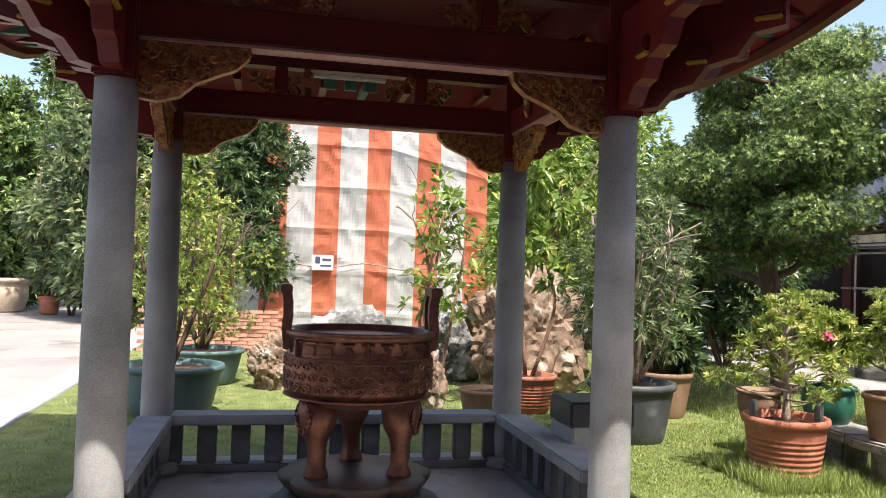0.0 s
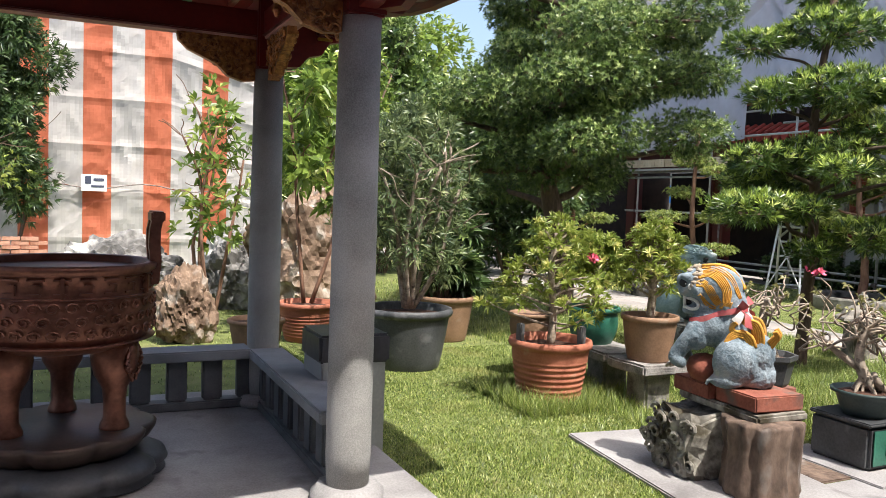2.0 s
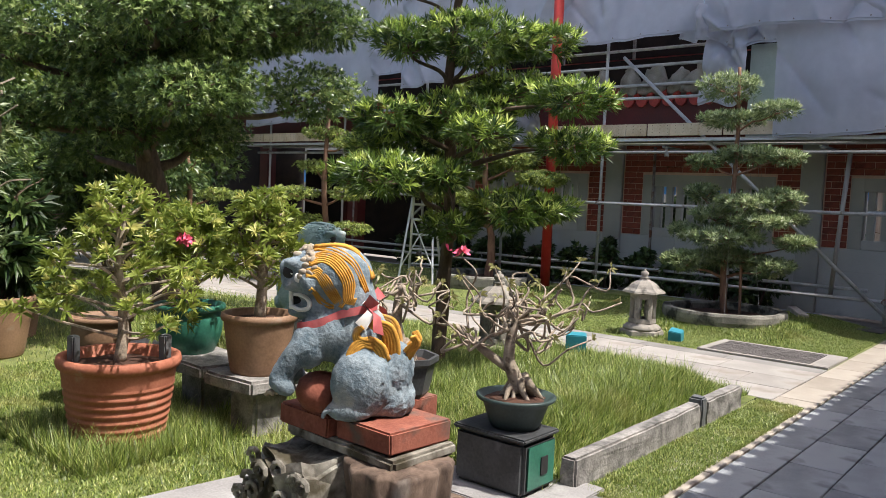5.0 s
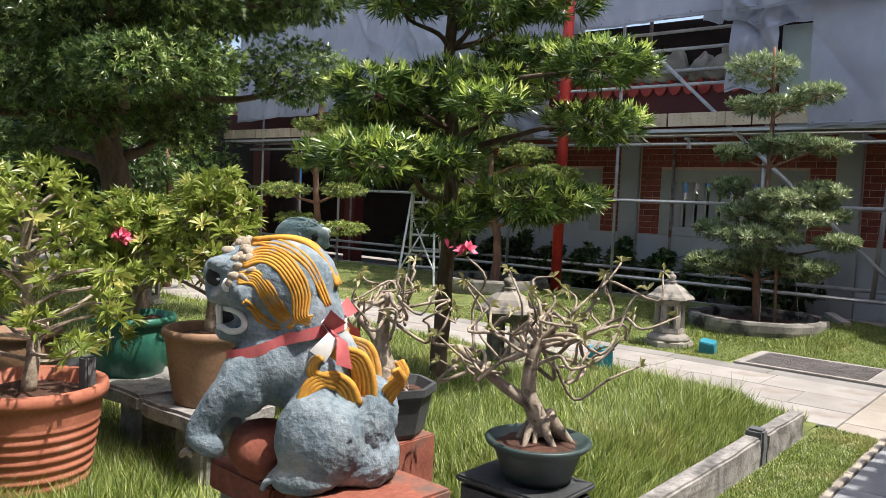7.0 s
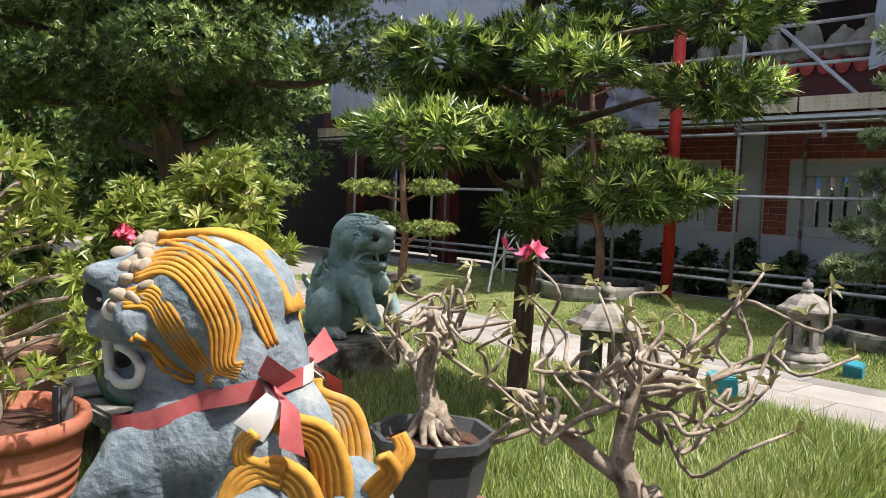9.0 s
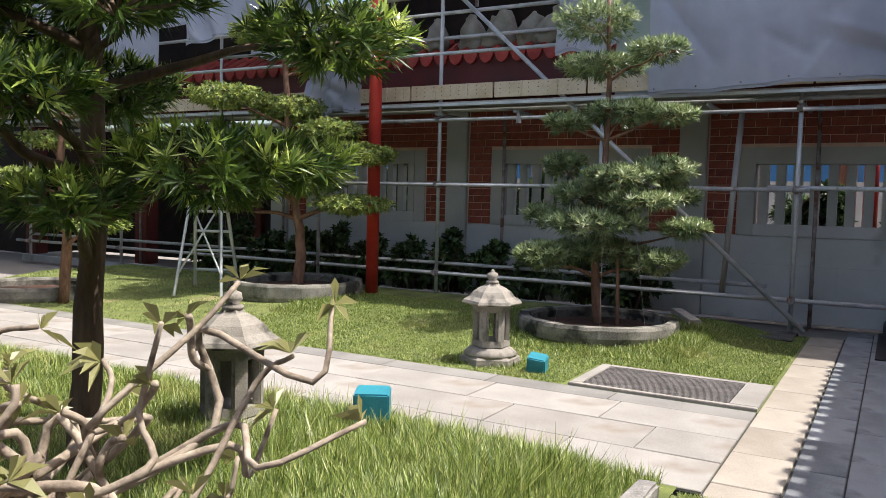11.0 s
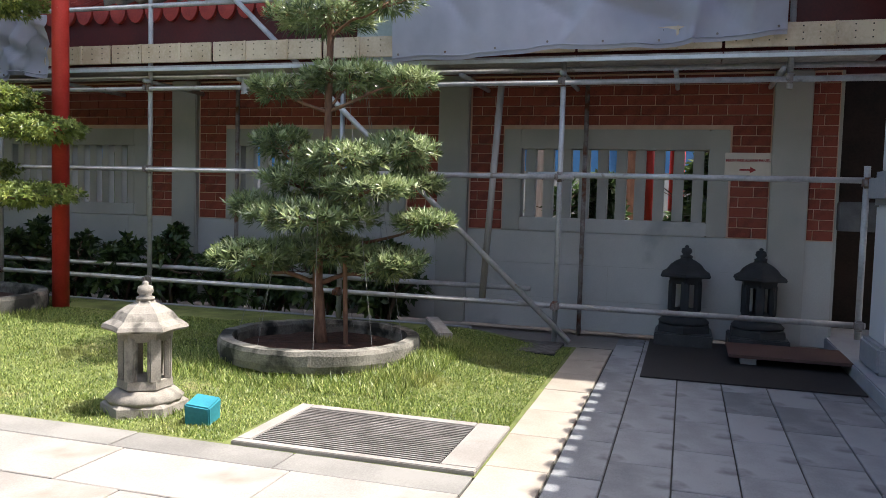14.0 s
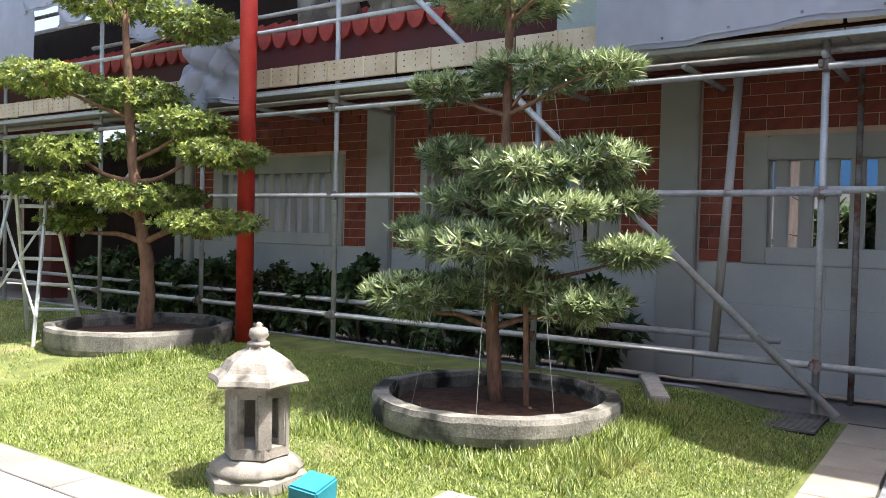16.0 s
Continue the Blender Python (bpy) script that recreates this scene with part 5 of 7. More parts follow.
def rosette_shrub(name, at, z0, z1, r, label, seed, n, base_z, leaf=None, size=0.068):
    """A tiered shrub whose leaf rosettes stand at the tips of thin twisting branches."""
    ob = thing(name, (at[0], at[1], base_z), label, "shrub")
    g = random.Random(seed)
    main = curve_points([(0, 0, 0), (0.03, 0.02, (z0 - base_z)), (-0.02, 0.0, (z0 - base_z) + (z1 - z0) * 0.5), (0.02, 0, z1 - base_z - 0.05)], 5)
    part("trunk", tube(main, [0.03 * (1 - 0.7 * i / len(main)) + 0.006 for i in range(len(main))], 8), M_PALEBARK, ob, "", True)
    pads = []
    tw = bmesh.new()
    for i in range(38):
        f = i / 38
        z = z0 + (z1 - z0) * f - base_z
        wide = r * (1.0 - 0.75 * f ** 1.3)
        an = i * 2.4
        e = Vector((math.cos(an) * wide * g.uniform(0.55, 1), math.sin(an) * wide * g.uniform(0.55, 1), z + g.uniform(-0.03, 0.06)))
        b = min(main, key=lambda p: abs(p.z - (z - 0.1)))
        tube(limb_points(b, e, seed * 3 + i, 0.12), [0.012, 0.011, 0.01, 0.01, 0.009, 0.009, 0.008, 0.008, 0.007, 0.006, 0.006, 0.005, 0.005], 5, tw)
        pads.append((tuple(e), (0.085, 0.085, 0.04), n))
    part("branchwork", tw, M_PALEBARK, ob)
    for i in range(38):
        leaves("foliage_pad", pads[i:i + 1], size, 0.016, 11, seed * 19 + i, leaf or L_YELLOWGREEN, ob, up=0.9)
    return ob


rosette_shrub("azalea_shrub", (3.13, 6.27), 0.68, 1.4, 0.56, "yellow-green tiered shrub in the ribbed terracotta pot", 71, 9, 0.45)
rosette_shrub("azalea_shrub", (3.85, 6.7), 0.85, 1.3, 0.34, "yellow-green shrub in the green pot", 72, 13, 0.64)
rosette_shrub("azalea_shrub", (3.82, 5.92), 0.95, 1.42, 0.28, "bright green shrub in the tapered terracotta pot", 73, 8, 0.68)
fl = thing("pink_blossom", (3.72, 6.55, 1.12), "small cluster of pink blossom on the shrub", "flower")
leaves("petals", [((0, 0, 0), (0.05, 0.05, 0.025), 16)], 0.035, 0.03, 5, 5, M_PINK, fl)

bin_t = thing("litter_bin", (1.2, 5.6, 0), "grey steel litter bin lined with a black bag", "bin")
part("casing", span(-0.2, 0.2, -0.19, 0.19, 0.0, 0.6, 0.01), M_BIN, bin_t)
part("liner", roughen(span(-0.215, 0.215, -0.205, 0.205, 0.58, 0.75, 0.015), 0.008, 12), M_BAG, bin_t)

# rocks and low brick wall at the back
def rock(at, s, seed, material, label):
    ob = thing("garden_rock", at, label, "rock", "garden rocks")
    bm = bmesh.new()
    bmesh.ops.create_icosphere(bm, subdivisions=5, radius=1)
    for v in bm.verts:
        q = v.co.copy()
        crag = abs(noise.noise(q * 3.1 + Vector((seed, seed, 0))))
        d = 1 - 0.11 * max(0.0, 0.1 - crag) / 0.1 - 0.06 * abs(noise.noise(q * 8 + Vector((seed, 0, 2)))) + 0.28 * noise.noise(q * 1.6 + Vector((seed, 0, 0))) + 0.16 * noise.noise(q * 4 + Vector((0, seed, 0))) + 0.07 * noise.noise(q * 10)
        v.co = Vector((q.x * s[0] * d, q.y * s[1] * d, max(-0.05, (q.z * d + 0.75) * s[2])))
    part("stone", bm, material, ob)


rock((2.45, 10.8, 0), (0.84, 0.5, 0.95), 3, M_ROCK, "tall weathered brown and white garden rock")
rock((1.7, 11.9, 0), (0.5, 0.4, 0.62), 5, M_GREYROCK, "pale grey garden rock")
rock((0.76, 9.5, 0), (0.29, 0.26, 0.44), 7, M_ROCK, "small weathered garden rock")
rock((0.2, 12.0, 0), (0.85, 0.4, 0.54), 11, M_GREYROCK, "long grey and white garden rock behind the urn")
rock((-0.78, 11.0, 0), (0.34, 0.3, 0.4), 13, M_ROCK, "dark brown rounded boulder")

bw = thing("low_brick_wall", (-1.9, 15.2, 0), "low wall of old red bricks", "wall", kind="structure")
bmb = span(0, 0.25, 0, 0.1, 0, 0.06, 0.004)
bmesh.ops.translate(bmb, verts=bmb.verts[:], vec=(-0.125, -0.05, 0))
first_brick = part("brick", bmb, M_OLDBRICK, bw)
gw = random.Random(5)
for row in range(11):
    for k in range(9):
        if row == 0 and k == 0:
            first_brick.matrix_basis = pose(-1.1, 0, 0)
            continue
        b = new("brick", first_brick.data)
        b.parent = bw
        b.matrix_basis = pose(-1.1 + k * 0.265 + (0.13 if row % 2 else 0), gw.uniform(-0.02, 0.02), row * 0.068, 0, 0, gw.uniform(-3, 3))

# striped hoarding
HOARD_Y = 16.82
hoard = thing("striped_hoarding", (0, HOARD_Y, 0), "tall orange and white striped sheet hoarding", "hoarding", kind="structure")
x = -2.168
for k in range(11):
    wide = 0.481 if k % 2 == 0 else 0.553
    bm = bmesh.new()
    grid = []
    for j in range(73):
        row = []
        for i in range(9):
            xx, zz = x + wide * i / 8, 4.66 * j / 72
            top = 4.66 - max(0, (xx - 1.38)) * 0.28
            row.append(bm.verts.new((xx, 0.07 * noise.noise(Vector((xx * 1.3, zz * 1.1, 2))) + 0.06 * abs(noise.noise(Vector((xx * 3 + zz, zz * 2.5 - xx, 7)))) - 0.03 * math.exp(-(((zz - 0.2) % 0.85 - 0.42) / 0.07) ** 2), zz * top / 4.66)))
        grid.append(row)
    for a, b in zip(grid, grid[1:]):
        for i in range(8):
            bm.faces.new((a[i], a[i + 1], b[i + 1], b[i]))
    bmesh.ops.solidify(bm, geom=bm.faces[:], thickness=0.01)
    part("stripe", bm, M_STRIPEORANGE if k % 2 == 0 else M_STRIPEWHITE, hoard, "orange stripe" if k % 2 == 0 else "white stripe")
    x += wide
cord = [(-1.2 + i * 0.3, -0.09, 1.59 + 0.06 * math.sin(i * 1.1)) for i in range(15)]
part("cord", tube(cord, 0.012, 5), M_RUSTY, hoard)
nt_ = thing("paper_notice", (0.09, HOARD_Y - 0.1, 1.64), "small white printed notice pinned to the hoarding", "notice")
part("paper", box_bm((0, 0, 0), (0.42, 0.01, 0.3), 0.002, 0), M_PAPER, nt_)
for c, w, t in ((-0.1, 0.1, (0.05, 0.14)), (0.08, 0.18, (0.06, 0.05)), (0.06, 0.22, (-0.06, 0.04))):
    part("print_bar", box_bm((c, -0.009, t[0]), (w, 0.006, t[1])), M_INK, nt_)


# ---- incense urn ----
urn = thing("incense_urn", (-0.36, 5.45, 0.07), "brown bronze three-legged incense urn with cast scroll bands", "urn")
lobes = lambda a: 0.97 + 0.1 * abs(math.cos(4 * a)) ** 0.55
part("bowl", lathe([(0.05, 0.66), (0.3, 0.68), (0.4, 0.73), (0.435, 0.8), (0.44, 0.92), (0.425, 0.97), (0.425, 1.07), (0.45, 1.085), (0.455, 1.11), (0.44, 1.12), (0.4, 1.115), (0.39, 0.9), (0.1, 0.78)], 48), M_BRONZE, urn, "", True)
ash = lathe([(0.05, 0.86), (0.39, 0.88), (0.2, 0.9), (0.01, 0.91)], 24)
part("ash", ash, M_SOIL, urn)
band = bmesh.new()
for row, (z, n) in enumerate(((0.925, 34), (0.86, 34), (0.795, 34))):
    for k in range(n):
        an0 = 2 * math.pi * (k + 0.5 * row) / n
        pts = []
        for q in range(12):
            t = q * 0.75
            rr = 0.034 * (1 - q * 0.065)
            an = an0 + math.cos(t) * rr / 0.44
            pts.append((math.cos(an) * 0.444, math.sin(an) * 0.444, z + math.sin(t) * rr * 0.85))
        tube(pts, 0.0055, 5, band)
part("scroll_band", band, M_BRONZE, urn, "raised band of cast spirals")["kind"] = "stuff"
key = bmesh.new()
for k in range(24):
    an0 = 2 * math.pi * k / 24
    for pts in (((-0.09, 0.035), (0.09, 0.035)), ((-0.09, -0.03), (0.05, -0.03)), ((0.05, -0.03), (0.05, 0.01)), ((0.05, 0.01), (-0.04, 0.01))):
        tube([(math.cos(an0 + u) * 0.432, math.sin(an0 + u) * 0.432, 1.02 + z) for u, z in pts], 0.006, 4, key)
part("key_band", key, M_BRONZE, urn, "raised key-pattern band")
for z in (0.965, 1.075, 0.735):
    part("ring", lathe([(0.43, z - 0.006), (0.445 if z < 1 else 0.436, z), (0.43, z + 0.006)], 48), M_BRONZE, urn, "", True)
for k in range(6):
    an = 2 * math.pi * (k + 0.5) / 6
    part("flange", box_bm((math.cos(an) * 0.436, math.sin(an) * 0.436, 1.02), (0.03, 0.02, 0.1), 0.005, math.degrees(an)), M_BRONZE, urn)
for s in (-1, 1):
    bm = bmesh.new()
    for p in (-0.075, 0.075):
        rings = []
        for x, z in ((0.425, 1.0), (0.437, 1.12), (0.43, 1.2), (0.432, 1.28), (0.445, 1.345)):
            rings.append([(s * (x + 0.028 * cx), p + 0.028 * cy, z) for cx, cy in ((-1, -1), (1, -1), (1, 1), (-1, 1))])
        ring_surface(bm, rings)
    box(bm, (s * 0.446, 0, 1.35), (0.07, 0.225, 0.055), 0.008)
    part("ear", bm, M_BRONZE, urn, "upright loop handle")
for k in range(3):
    an = math.radians(90 + 120 * k)
    leg = lathe([(0.075, 0.26), (0.072, 0.29), (0.055, 0.33), (0.055, 0.42), (0.062, 0.48), (0.1, 0.55), (0.118, 0.64), (0.11, 0.74)], 20, (math.cos(an) * 0.28, math.sin(an) * 0.28, 0))
    part("leg", leg, M_BRONZE, urn, "leg cast as a beast mask", True)
    mask = bmesh.new()
    for q in range(7):
        t = q / 6
        for s in (-1, 1):
            o = Vector((math.cos(an) * 0.38, math.sin(an) * 0.38, 0.52 + t * 0.16))
            sd = Vector((-math.sin(an), math.cos(an), 0)) * s * (0.015 + 0.04 * math.sin(t * 3.1))
            tube([o + sd, o + sd * 1.6 + Vector((0, 0, 0.02)), o + sd * 1.2 + Vector((0, 0, 0.04))], 0.01, 5, mask)
    part("mask", mask, M_BRONZE, urn)
part("base_top", lathe([(0.33, 0.13), (0.35, 0.16), (0.4, 0.2), (0.425, 0.24), (0.43, 0.262), (0.41, 0.272)], 96, (0, 0, 0), lobes), M_BRONZE_DARK, urn, "lobed bronze base plate", True)
part("base_foot", lathe([(0.44, 0.0), (0.475, 0.015), (0.45, 0.04), (0.485, 0.07), (0.47, 0.11), (0.41, 0.14), (0.35, 0.15)], 96, (0, 0, 0), lobes), M_BLACKSTONE, urn, "lobed black stone foot", True)

# ---- lion on its pedestal ----
ped = thing("lion_pedestal", (0, 0, 0), "pedestal of petrified wood, carved stone and terracotta tile", "pedestal")
bm = lathe([(0.2, 0.0), (0.212, 0.06), (0.205, 0.12), (0.2, 0.18), (0.196, 0.25), (0.2, 0.32), (0.208, 0.415), (0.2, 0.432), (0.1, 0.435), (0.01, 0.435)], 64, (3.1, 4.1, 0), lambda a: 1 + 0.06 * math.cos(3 * a + 1) - 0.1 * max(0.0, math.cos(5 * a + 0.4)) ** 6 + 0.03 * math.cos(11 * a))
part("stump", roughen(roughen(bm, 0.014, 7), 0.012, 30), M_STUMP, ped, "petrified wood stump", True)
bm = box_bm((3.05, 4.52, 0.2), (0.4, 0.42, 0.38), 0.03, -10)
bmesh.ops.subdivide_edges(bm, edges=bm.edges[:], cuts=5, use_grid_fill=True)
part("carved_block", roughen(bm, 0.06, 8, 3), M_CARVED, ped, "weathered carved stone block")
gcv = random.Random(3)
bm = bmesh.new()
for k in range(22):
    c = Vector((2.84 + gcv.uniform(-0.02, 0.02), 4.52 + gcv.uniform(-0.2, 0.2), 0.2 + gcv.uniform(-0.14, 0.17)))
    tube([c + Vector((-0.015, math.cos(t * 0.8) * 0.04 * (1 - t * 0.08), math.sin(t * 0.8) * 0.04 * (1 - t * 0.08))) for t in range(9)], 0.012, 5, bm)
part("carving", bm, M_CARVED, ped, "deep scrolls of weathered carving")["kind"] = "stuff"
part("mortar_bed", roughen(box_bm((3.17, 4.33, 0.455), (0.36, 0.64, 0.05), 0.012, -3), 0.012, 14), M_CARVED, ped, "crumbling mortar bed")
part("tile_block", roughen(box_bm((3.17, 4.2, 0.523), (0.34, 0.32, 0.088), 0.008, -3), 0.005, 20), M_REDBRICKTILE, ped, "terracotta block")
part("tile_block", roughen(box_bm((3.15, 4.53, 0.52), (0.33, 0.32, 0.085), 0.008, -3), 0.005, 20), M_REDBRICKTILE, ped, "terracotta block")
part("brick_stub", roughen(box_bm((3.42, 4.42, 0.5), (0.09, 0.1, 0.13), 0.006, 10), 0.004, 20), M_REDBRICKTILE, ped, "broken red brick")
part("brick_pier", roughen(box_bm((3.4, 4.45, 0.22), (0.28, 0.3, 0.44), 0.015, 6), 0.02, 9), M_STUMP, ped)
part("paving_slab", roughen(box_bm((3.12, 4.5, 0.008), (1.0, 1.62, 0.04), 0.008, -6), 0.008, 5), M_FLOORSTONE, ped, "cracked paving slab")


def blob(bm, c, r, mi=0, rough_=0.0, seed=0.0, rot=0.0, sub=3):
    made = bmesh.ops.create_icosphere(bm, subdivisions=sub, radius=1, matrix=Matrix.Translation(c) @ Matrix.Rotation(radians(rot), 4, "Y") @ Matrix.Diagonal((*r, 1)))
    for v in made["verts"]:
        if rough_:
            v.co += noise.noise_vector(v.co * 22 + Vector((seed, 0, 0))) * rough_
        for f in v.link_faces:
            f.material_index = mi
            f.smooth = True


def strand(bm, pts, r, mi):
    start = len(bm.faces)
    tube(curve_points(pts, 5), r if not isinstance(r, tuple) else [r[0] + (r[1] - r[0]) * i / (5 * (len(pts) - 1)) for i in range(5 * (len(pts) - 1) + 1)], 7, bm)
    bm.faces.ensure_lookup_table()
    for f in bm.faces[start:]:
        f.material_index = mi
        f.smooth = True


def fused(bm, voxel):
    """One skin over overlapping shapes."""
    me = bpy.data.meshes.new("skin")
    bm.to_mesh(me)
    bm.free()
    ob = new("skin", me)
    mod = ob.modifiers.new("remesh", "REMESH")
    mod.mode, mod.voxel_size, mod.use_smooth_shade = "VOXEL", voxel, True
    sm = ob.modifiers.new("smooth", "SMOOTH")
    sm.factor, sm.iterations = 0.6, 4
    out = bpy.data.meshes.new_from_object(ob.evaluated_get(bpy.context.evaluated_depsgraph_get()))
    bpy.data.objects.remove(ob)
    return out


def lion(name, at, rz, scale, body, label):
    """A seated guardian lion, one mesh: fused body, mane locks, ribbon, open mouth and flame tail."""
    core = bmesh.new()
    blob(core, (-0.11, 0, 0.16), (0.14, 0.15, 0.16))                     # haunches
    blob(core, (-0.06, 0, 0.3), (0.13, 0.125, 0.19), 0, 0, 0, 12)        # back
    blob(core, (0.06, 0, 0.34), (0.13, 0.13, 0.13), 0, 0, 0, 10)         # chest
    blob(core, (-0.02, 0, 0.48), (0.105, 0.115, 0.15), 0, 0, 0, 12)      # neck
    blob(core, (0.045, 0, 0.575), (0.15, 0.13, 0.13))                    # head
    blob(core, (0.14, 0, 0.575), (0.12, 0.115, 0.115))                   # face
    blob(core, (0.215, 0, 0.55), (0.065, 0.085, 0.05))                   # upper jaw
    blob(core, (0.25, 0, 0.595), (0.04, 0.05, 0.045))                    # nose
    blob(core, (0.185, 0, 0.425), (0.065, 0.075, 0.032))                 # lower jaw
    blob(core, (0.11, 0, 0.45), (0.08, 0.1, 0.08))                       # throat
    blob(core, (-0.215, 0, 0.19), (0.08, 0.1, 0.125))                    # tail slab
    blob(core, (-0.205, 0, 0.07), (0.1, 0.115, 0.09))
    blob(core, (-0.12, 0, 0.05), (0.12, 0.13, 0.06))
    for s in (-1, 1):
        blob(core, (0.14, s * 0.085, 0.29), (0.075, 0.06, 0.1))          # shoulder
        strand(core, [(0.15, s * 0.1, 0.3), (0.2, s * 0.105, 0.24), (0.24, s * 0.105, 0.17), (0.255, s * 0.105, 0.125)], (0.056, 0.044), 0)
        blob(core, (0.24, s * 0.105, 0.13), (0.062, 0.056, 0.044), 0, 0, 0, -35)
        blob(core, (-0.08, s * 0.12, 0.15), (0.125, 0.075, 0.135))       # thigh
        blob(core, (-0.045, s * 0.13, 0.04), (0.1, 0.058, 0.045))        # hind paw
        blob(core, (-0.07, s * 0.125, 0.09), (0.06, 0.06, 0.09))
        blob(core, (0.15, s * 0.115, 0.545), (0.028, 0.02, 0.045), 0, 0, 0, 15)
        blob(core, (0.21, s * 0.075, 0.625), (0.05, 0.035, 0.028))       # brow
        blob(core, (0.225, s * 0.06, 0.535), (0.04, 0.035, 0.03))        # flews
    skin = fused(core, 0.011)
    bm = bmesh.new()
    bm.from_mesh(skin)
    bpy.data.meshes.remove(skin)
    for v in bm.verts:
        rough_tail = v.co.x < -0.17 and v.co.z < 0.3
        k = 0.009 if rough_tail else 0.0032
        v.co += noise.noise_vector(v.co * (55 if rough_tail else 44)) * k + noise.noise_vector(v.co * 9) * 0.005
    for f in bm.faces:
        f.material_index = 0
        f.smooth = True
    tree_ = BVHTree.FromBMesh(bm)

    def on(x, z, s, out=-0.0015):
        """The point of the skin beside (x, z), on side s."""
        hit = tree_.ray_cast(Vector((x, s * 0.6, z)), Vector((0, -s, 0)))[0]
        if hit is None:
            hit = tree_.find_nearest(Vector((x, s * 0.05, z)))[0]
        return (hit.x, hit.y + s * out, hit.z)

    def lock(line, s, n, gap, r, mi=1):
        """n side-by-side strands that follow a line of (x, z) over the skin."""
        for q in range(n):
            o = (q - (n - 1) / 2) * gap
            pts = []
            for i, (x, z) in enumerate(line):
                a, b = line[max(0, i - 1)], line[min(len(line) - 1, i + 1)]
                d = Vector((b[0] - a[0], b[1] - a[1])).normalized()
                w = o * (0.75 + 0.5 * math.sin(math.pi * i / (len(line) - 1)))
                pts.append(on(x - d.y * w, z + d.x * w, s))
            strand(bm, pts, (r, r * 0.7), mi)

    for s in (-1, 1):
        lock([(0.14, 0.69), (0.09, 0.688), (0.03, 0.678), (-0.03, 0.64), (-0.065, 0.58), (-0.09, 0.52)], s, 3, 0.0075, 0.006)
        lock([(0.15, 0.635), (0.1, 0.655), (0.045, 0.645), (0.0, 0.6), (-0.02, 0.55), (-0.022, 0.49), (-0.05, 0.482)], s, 6, 0.0072, 0.0062)
        lock([(0.155, 0.59), (0.11, 0.595), (0.075, 0.56), (0.05, 0.52), (0.025, 0.483), (-0.005, 0.466)], s, 6, 0.0068, 0.0058)
        lock([(0.12, 0.51), (0.095, 0.475), (0.065, 0.458), (0.04, 0.455)], s, 2, 0.011, 0.0065)
        lock([(0.135, 0.53), (0.11, 0.5), (0.08, 0.475)], s, 2, 0.011, 0.006)
        # mouth: dark hollow with a white rim
        mouth = [(0.19 + 0.05 * math.cos(t), 0.466 + 0.031 * math.sin(t) + 0.12 * (0.05 * math.cos(t))) for t in [2 * math.pi * i / 12 for i in range(13)]]
        strand(bm, [on(x, z, s, 0.003) for x, z in mouth], 0.0095, 3)
        m = on(0.19, 0.466, s)
        blob(bm, (0.192, m[1] - s * 0.012, 0.466), (0.044, 0.02, 0.026), 4)
        # eye under a dark patch, pale tuft behind it
        e = on(0.225, 0.59, s)
        blob(bm, (e[0], e[1] - s * 0.006, e[2]), (0.036, 0.018, 0.03), 4, 0.006, 3)
        blob(bm, (e[0] - 0.004, e[1] + s * 0.004, e[2] - 0.006), (0.012, 0.01, 0.01), 3)
        w = on(0.19, 0.568, s)
        blob(bm, w, (0.016, 0.012, 0.02), 3, 0.006, 2, 0, 2)
        for q in range(4):
            strand(bm, [(0.23 + 0.012 * q, s * (0.075 + 0.018 * q), 0.1 - 0.002 * q), (0.27 + 0.006 * q, s * (0.075 + 0.018 * q), 0.1), (0.3, s * (0.078 + 0.016 * q), 0.085)], (0.012, 0.008), 5)
            strand(bm, [(0.02, s * (0.1 + 0.018 * q), 0.045), (0.05, s * (0.1 + 0.018 * q), 0.035), (0.062, s * (0.1 + 0.018 * q), 0.012)], (0.012, 0.008), 0)
    # crest
    for k in range(6):
        y = (k - 2.5) * 0.0115
        strand(bm, [(0.14, y, 0.694), (0.05, y, 0.703), (-0.02, y, 0.686), (-0.075, y, 0.631), (-0.105, y, 0.57)], 0.0085, 1)
    curls = random.Random(8)
    for k in range(60):                                                   # curls over the brow
        y = curls.uniform(-0.115, 0.115)
        x = 0.17 + curls.uniform(-0.05, 0.035)
        h_ = tree_.ray_cast(Vector((x, y, 1)), Vector((0, 0, -1)))[0]
        if h_:
            blob(bm, h_, (0.017, 0.012, 0.014), 5, 0.012, k, 0, 2)
    # ribbon: a flat band, higher behind, tied in a bow
    start = len(bm.faces)
    band = []
    for i in range(41):
        t = 2 * math.pi * i / 40
        x, z = 0.06 + 0.13 * math.cos(t), 0.41 - 0.052 * math.cos(t)
        d = Vector((math.cos(t), math.sin(t), 0))
        h_ = tree_.ray_cast(Vector((0.05, 0, z)) + d * 0.5, -d)[0] or Vector((x, 0.13 * math.sin(t), z))
        o = h_ + d * 0.007
        band.append((bm.verts.new(o + Vector((0, 0, -0.017))), bm.verts.new(o + Vector((0, 0, 0.017)))))
    for a, b in zip(band, band[1:]):
        bm.faces.new((a[0], b[0], b[1], a[1]))
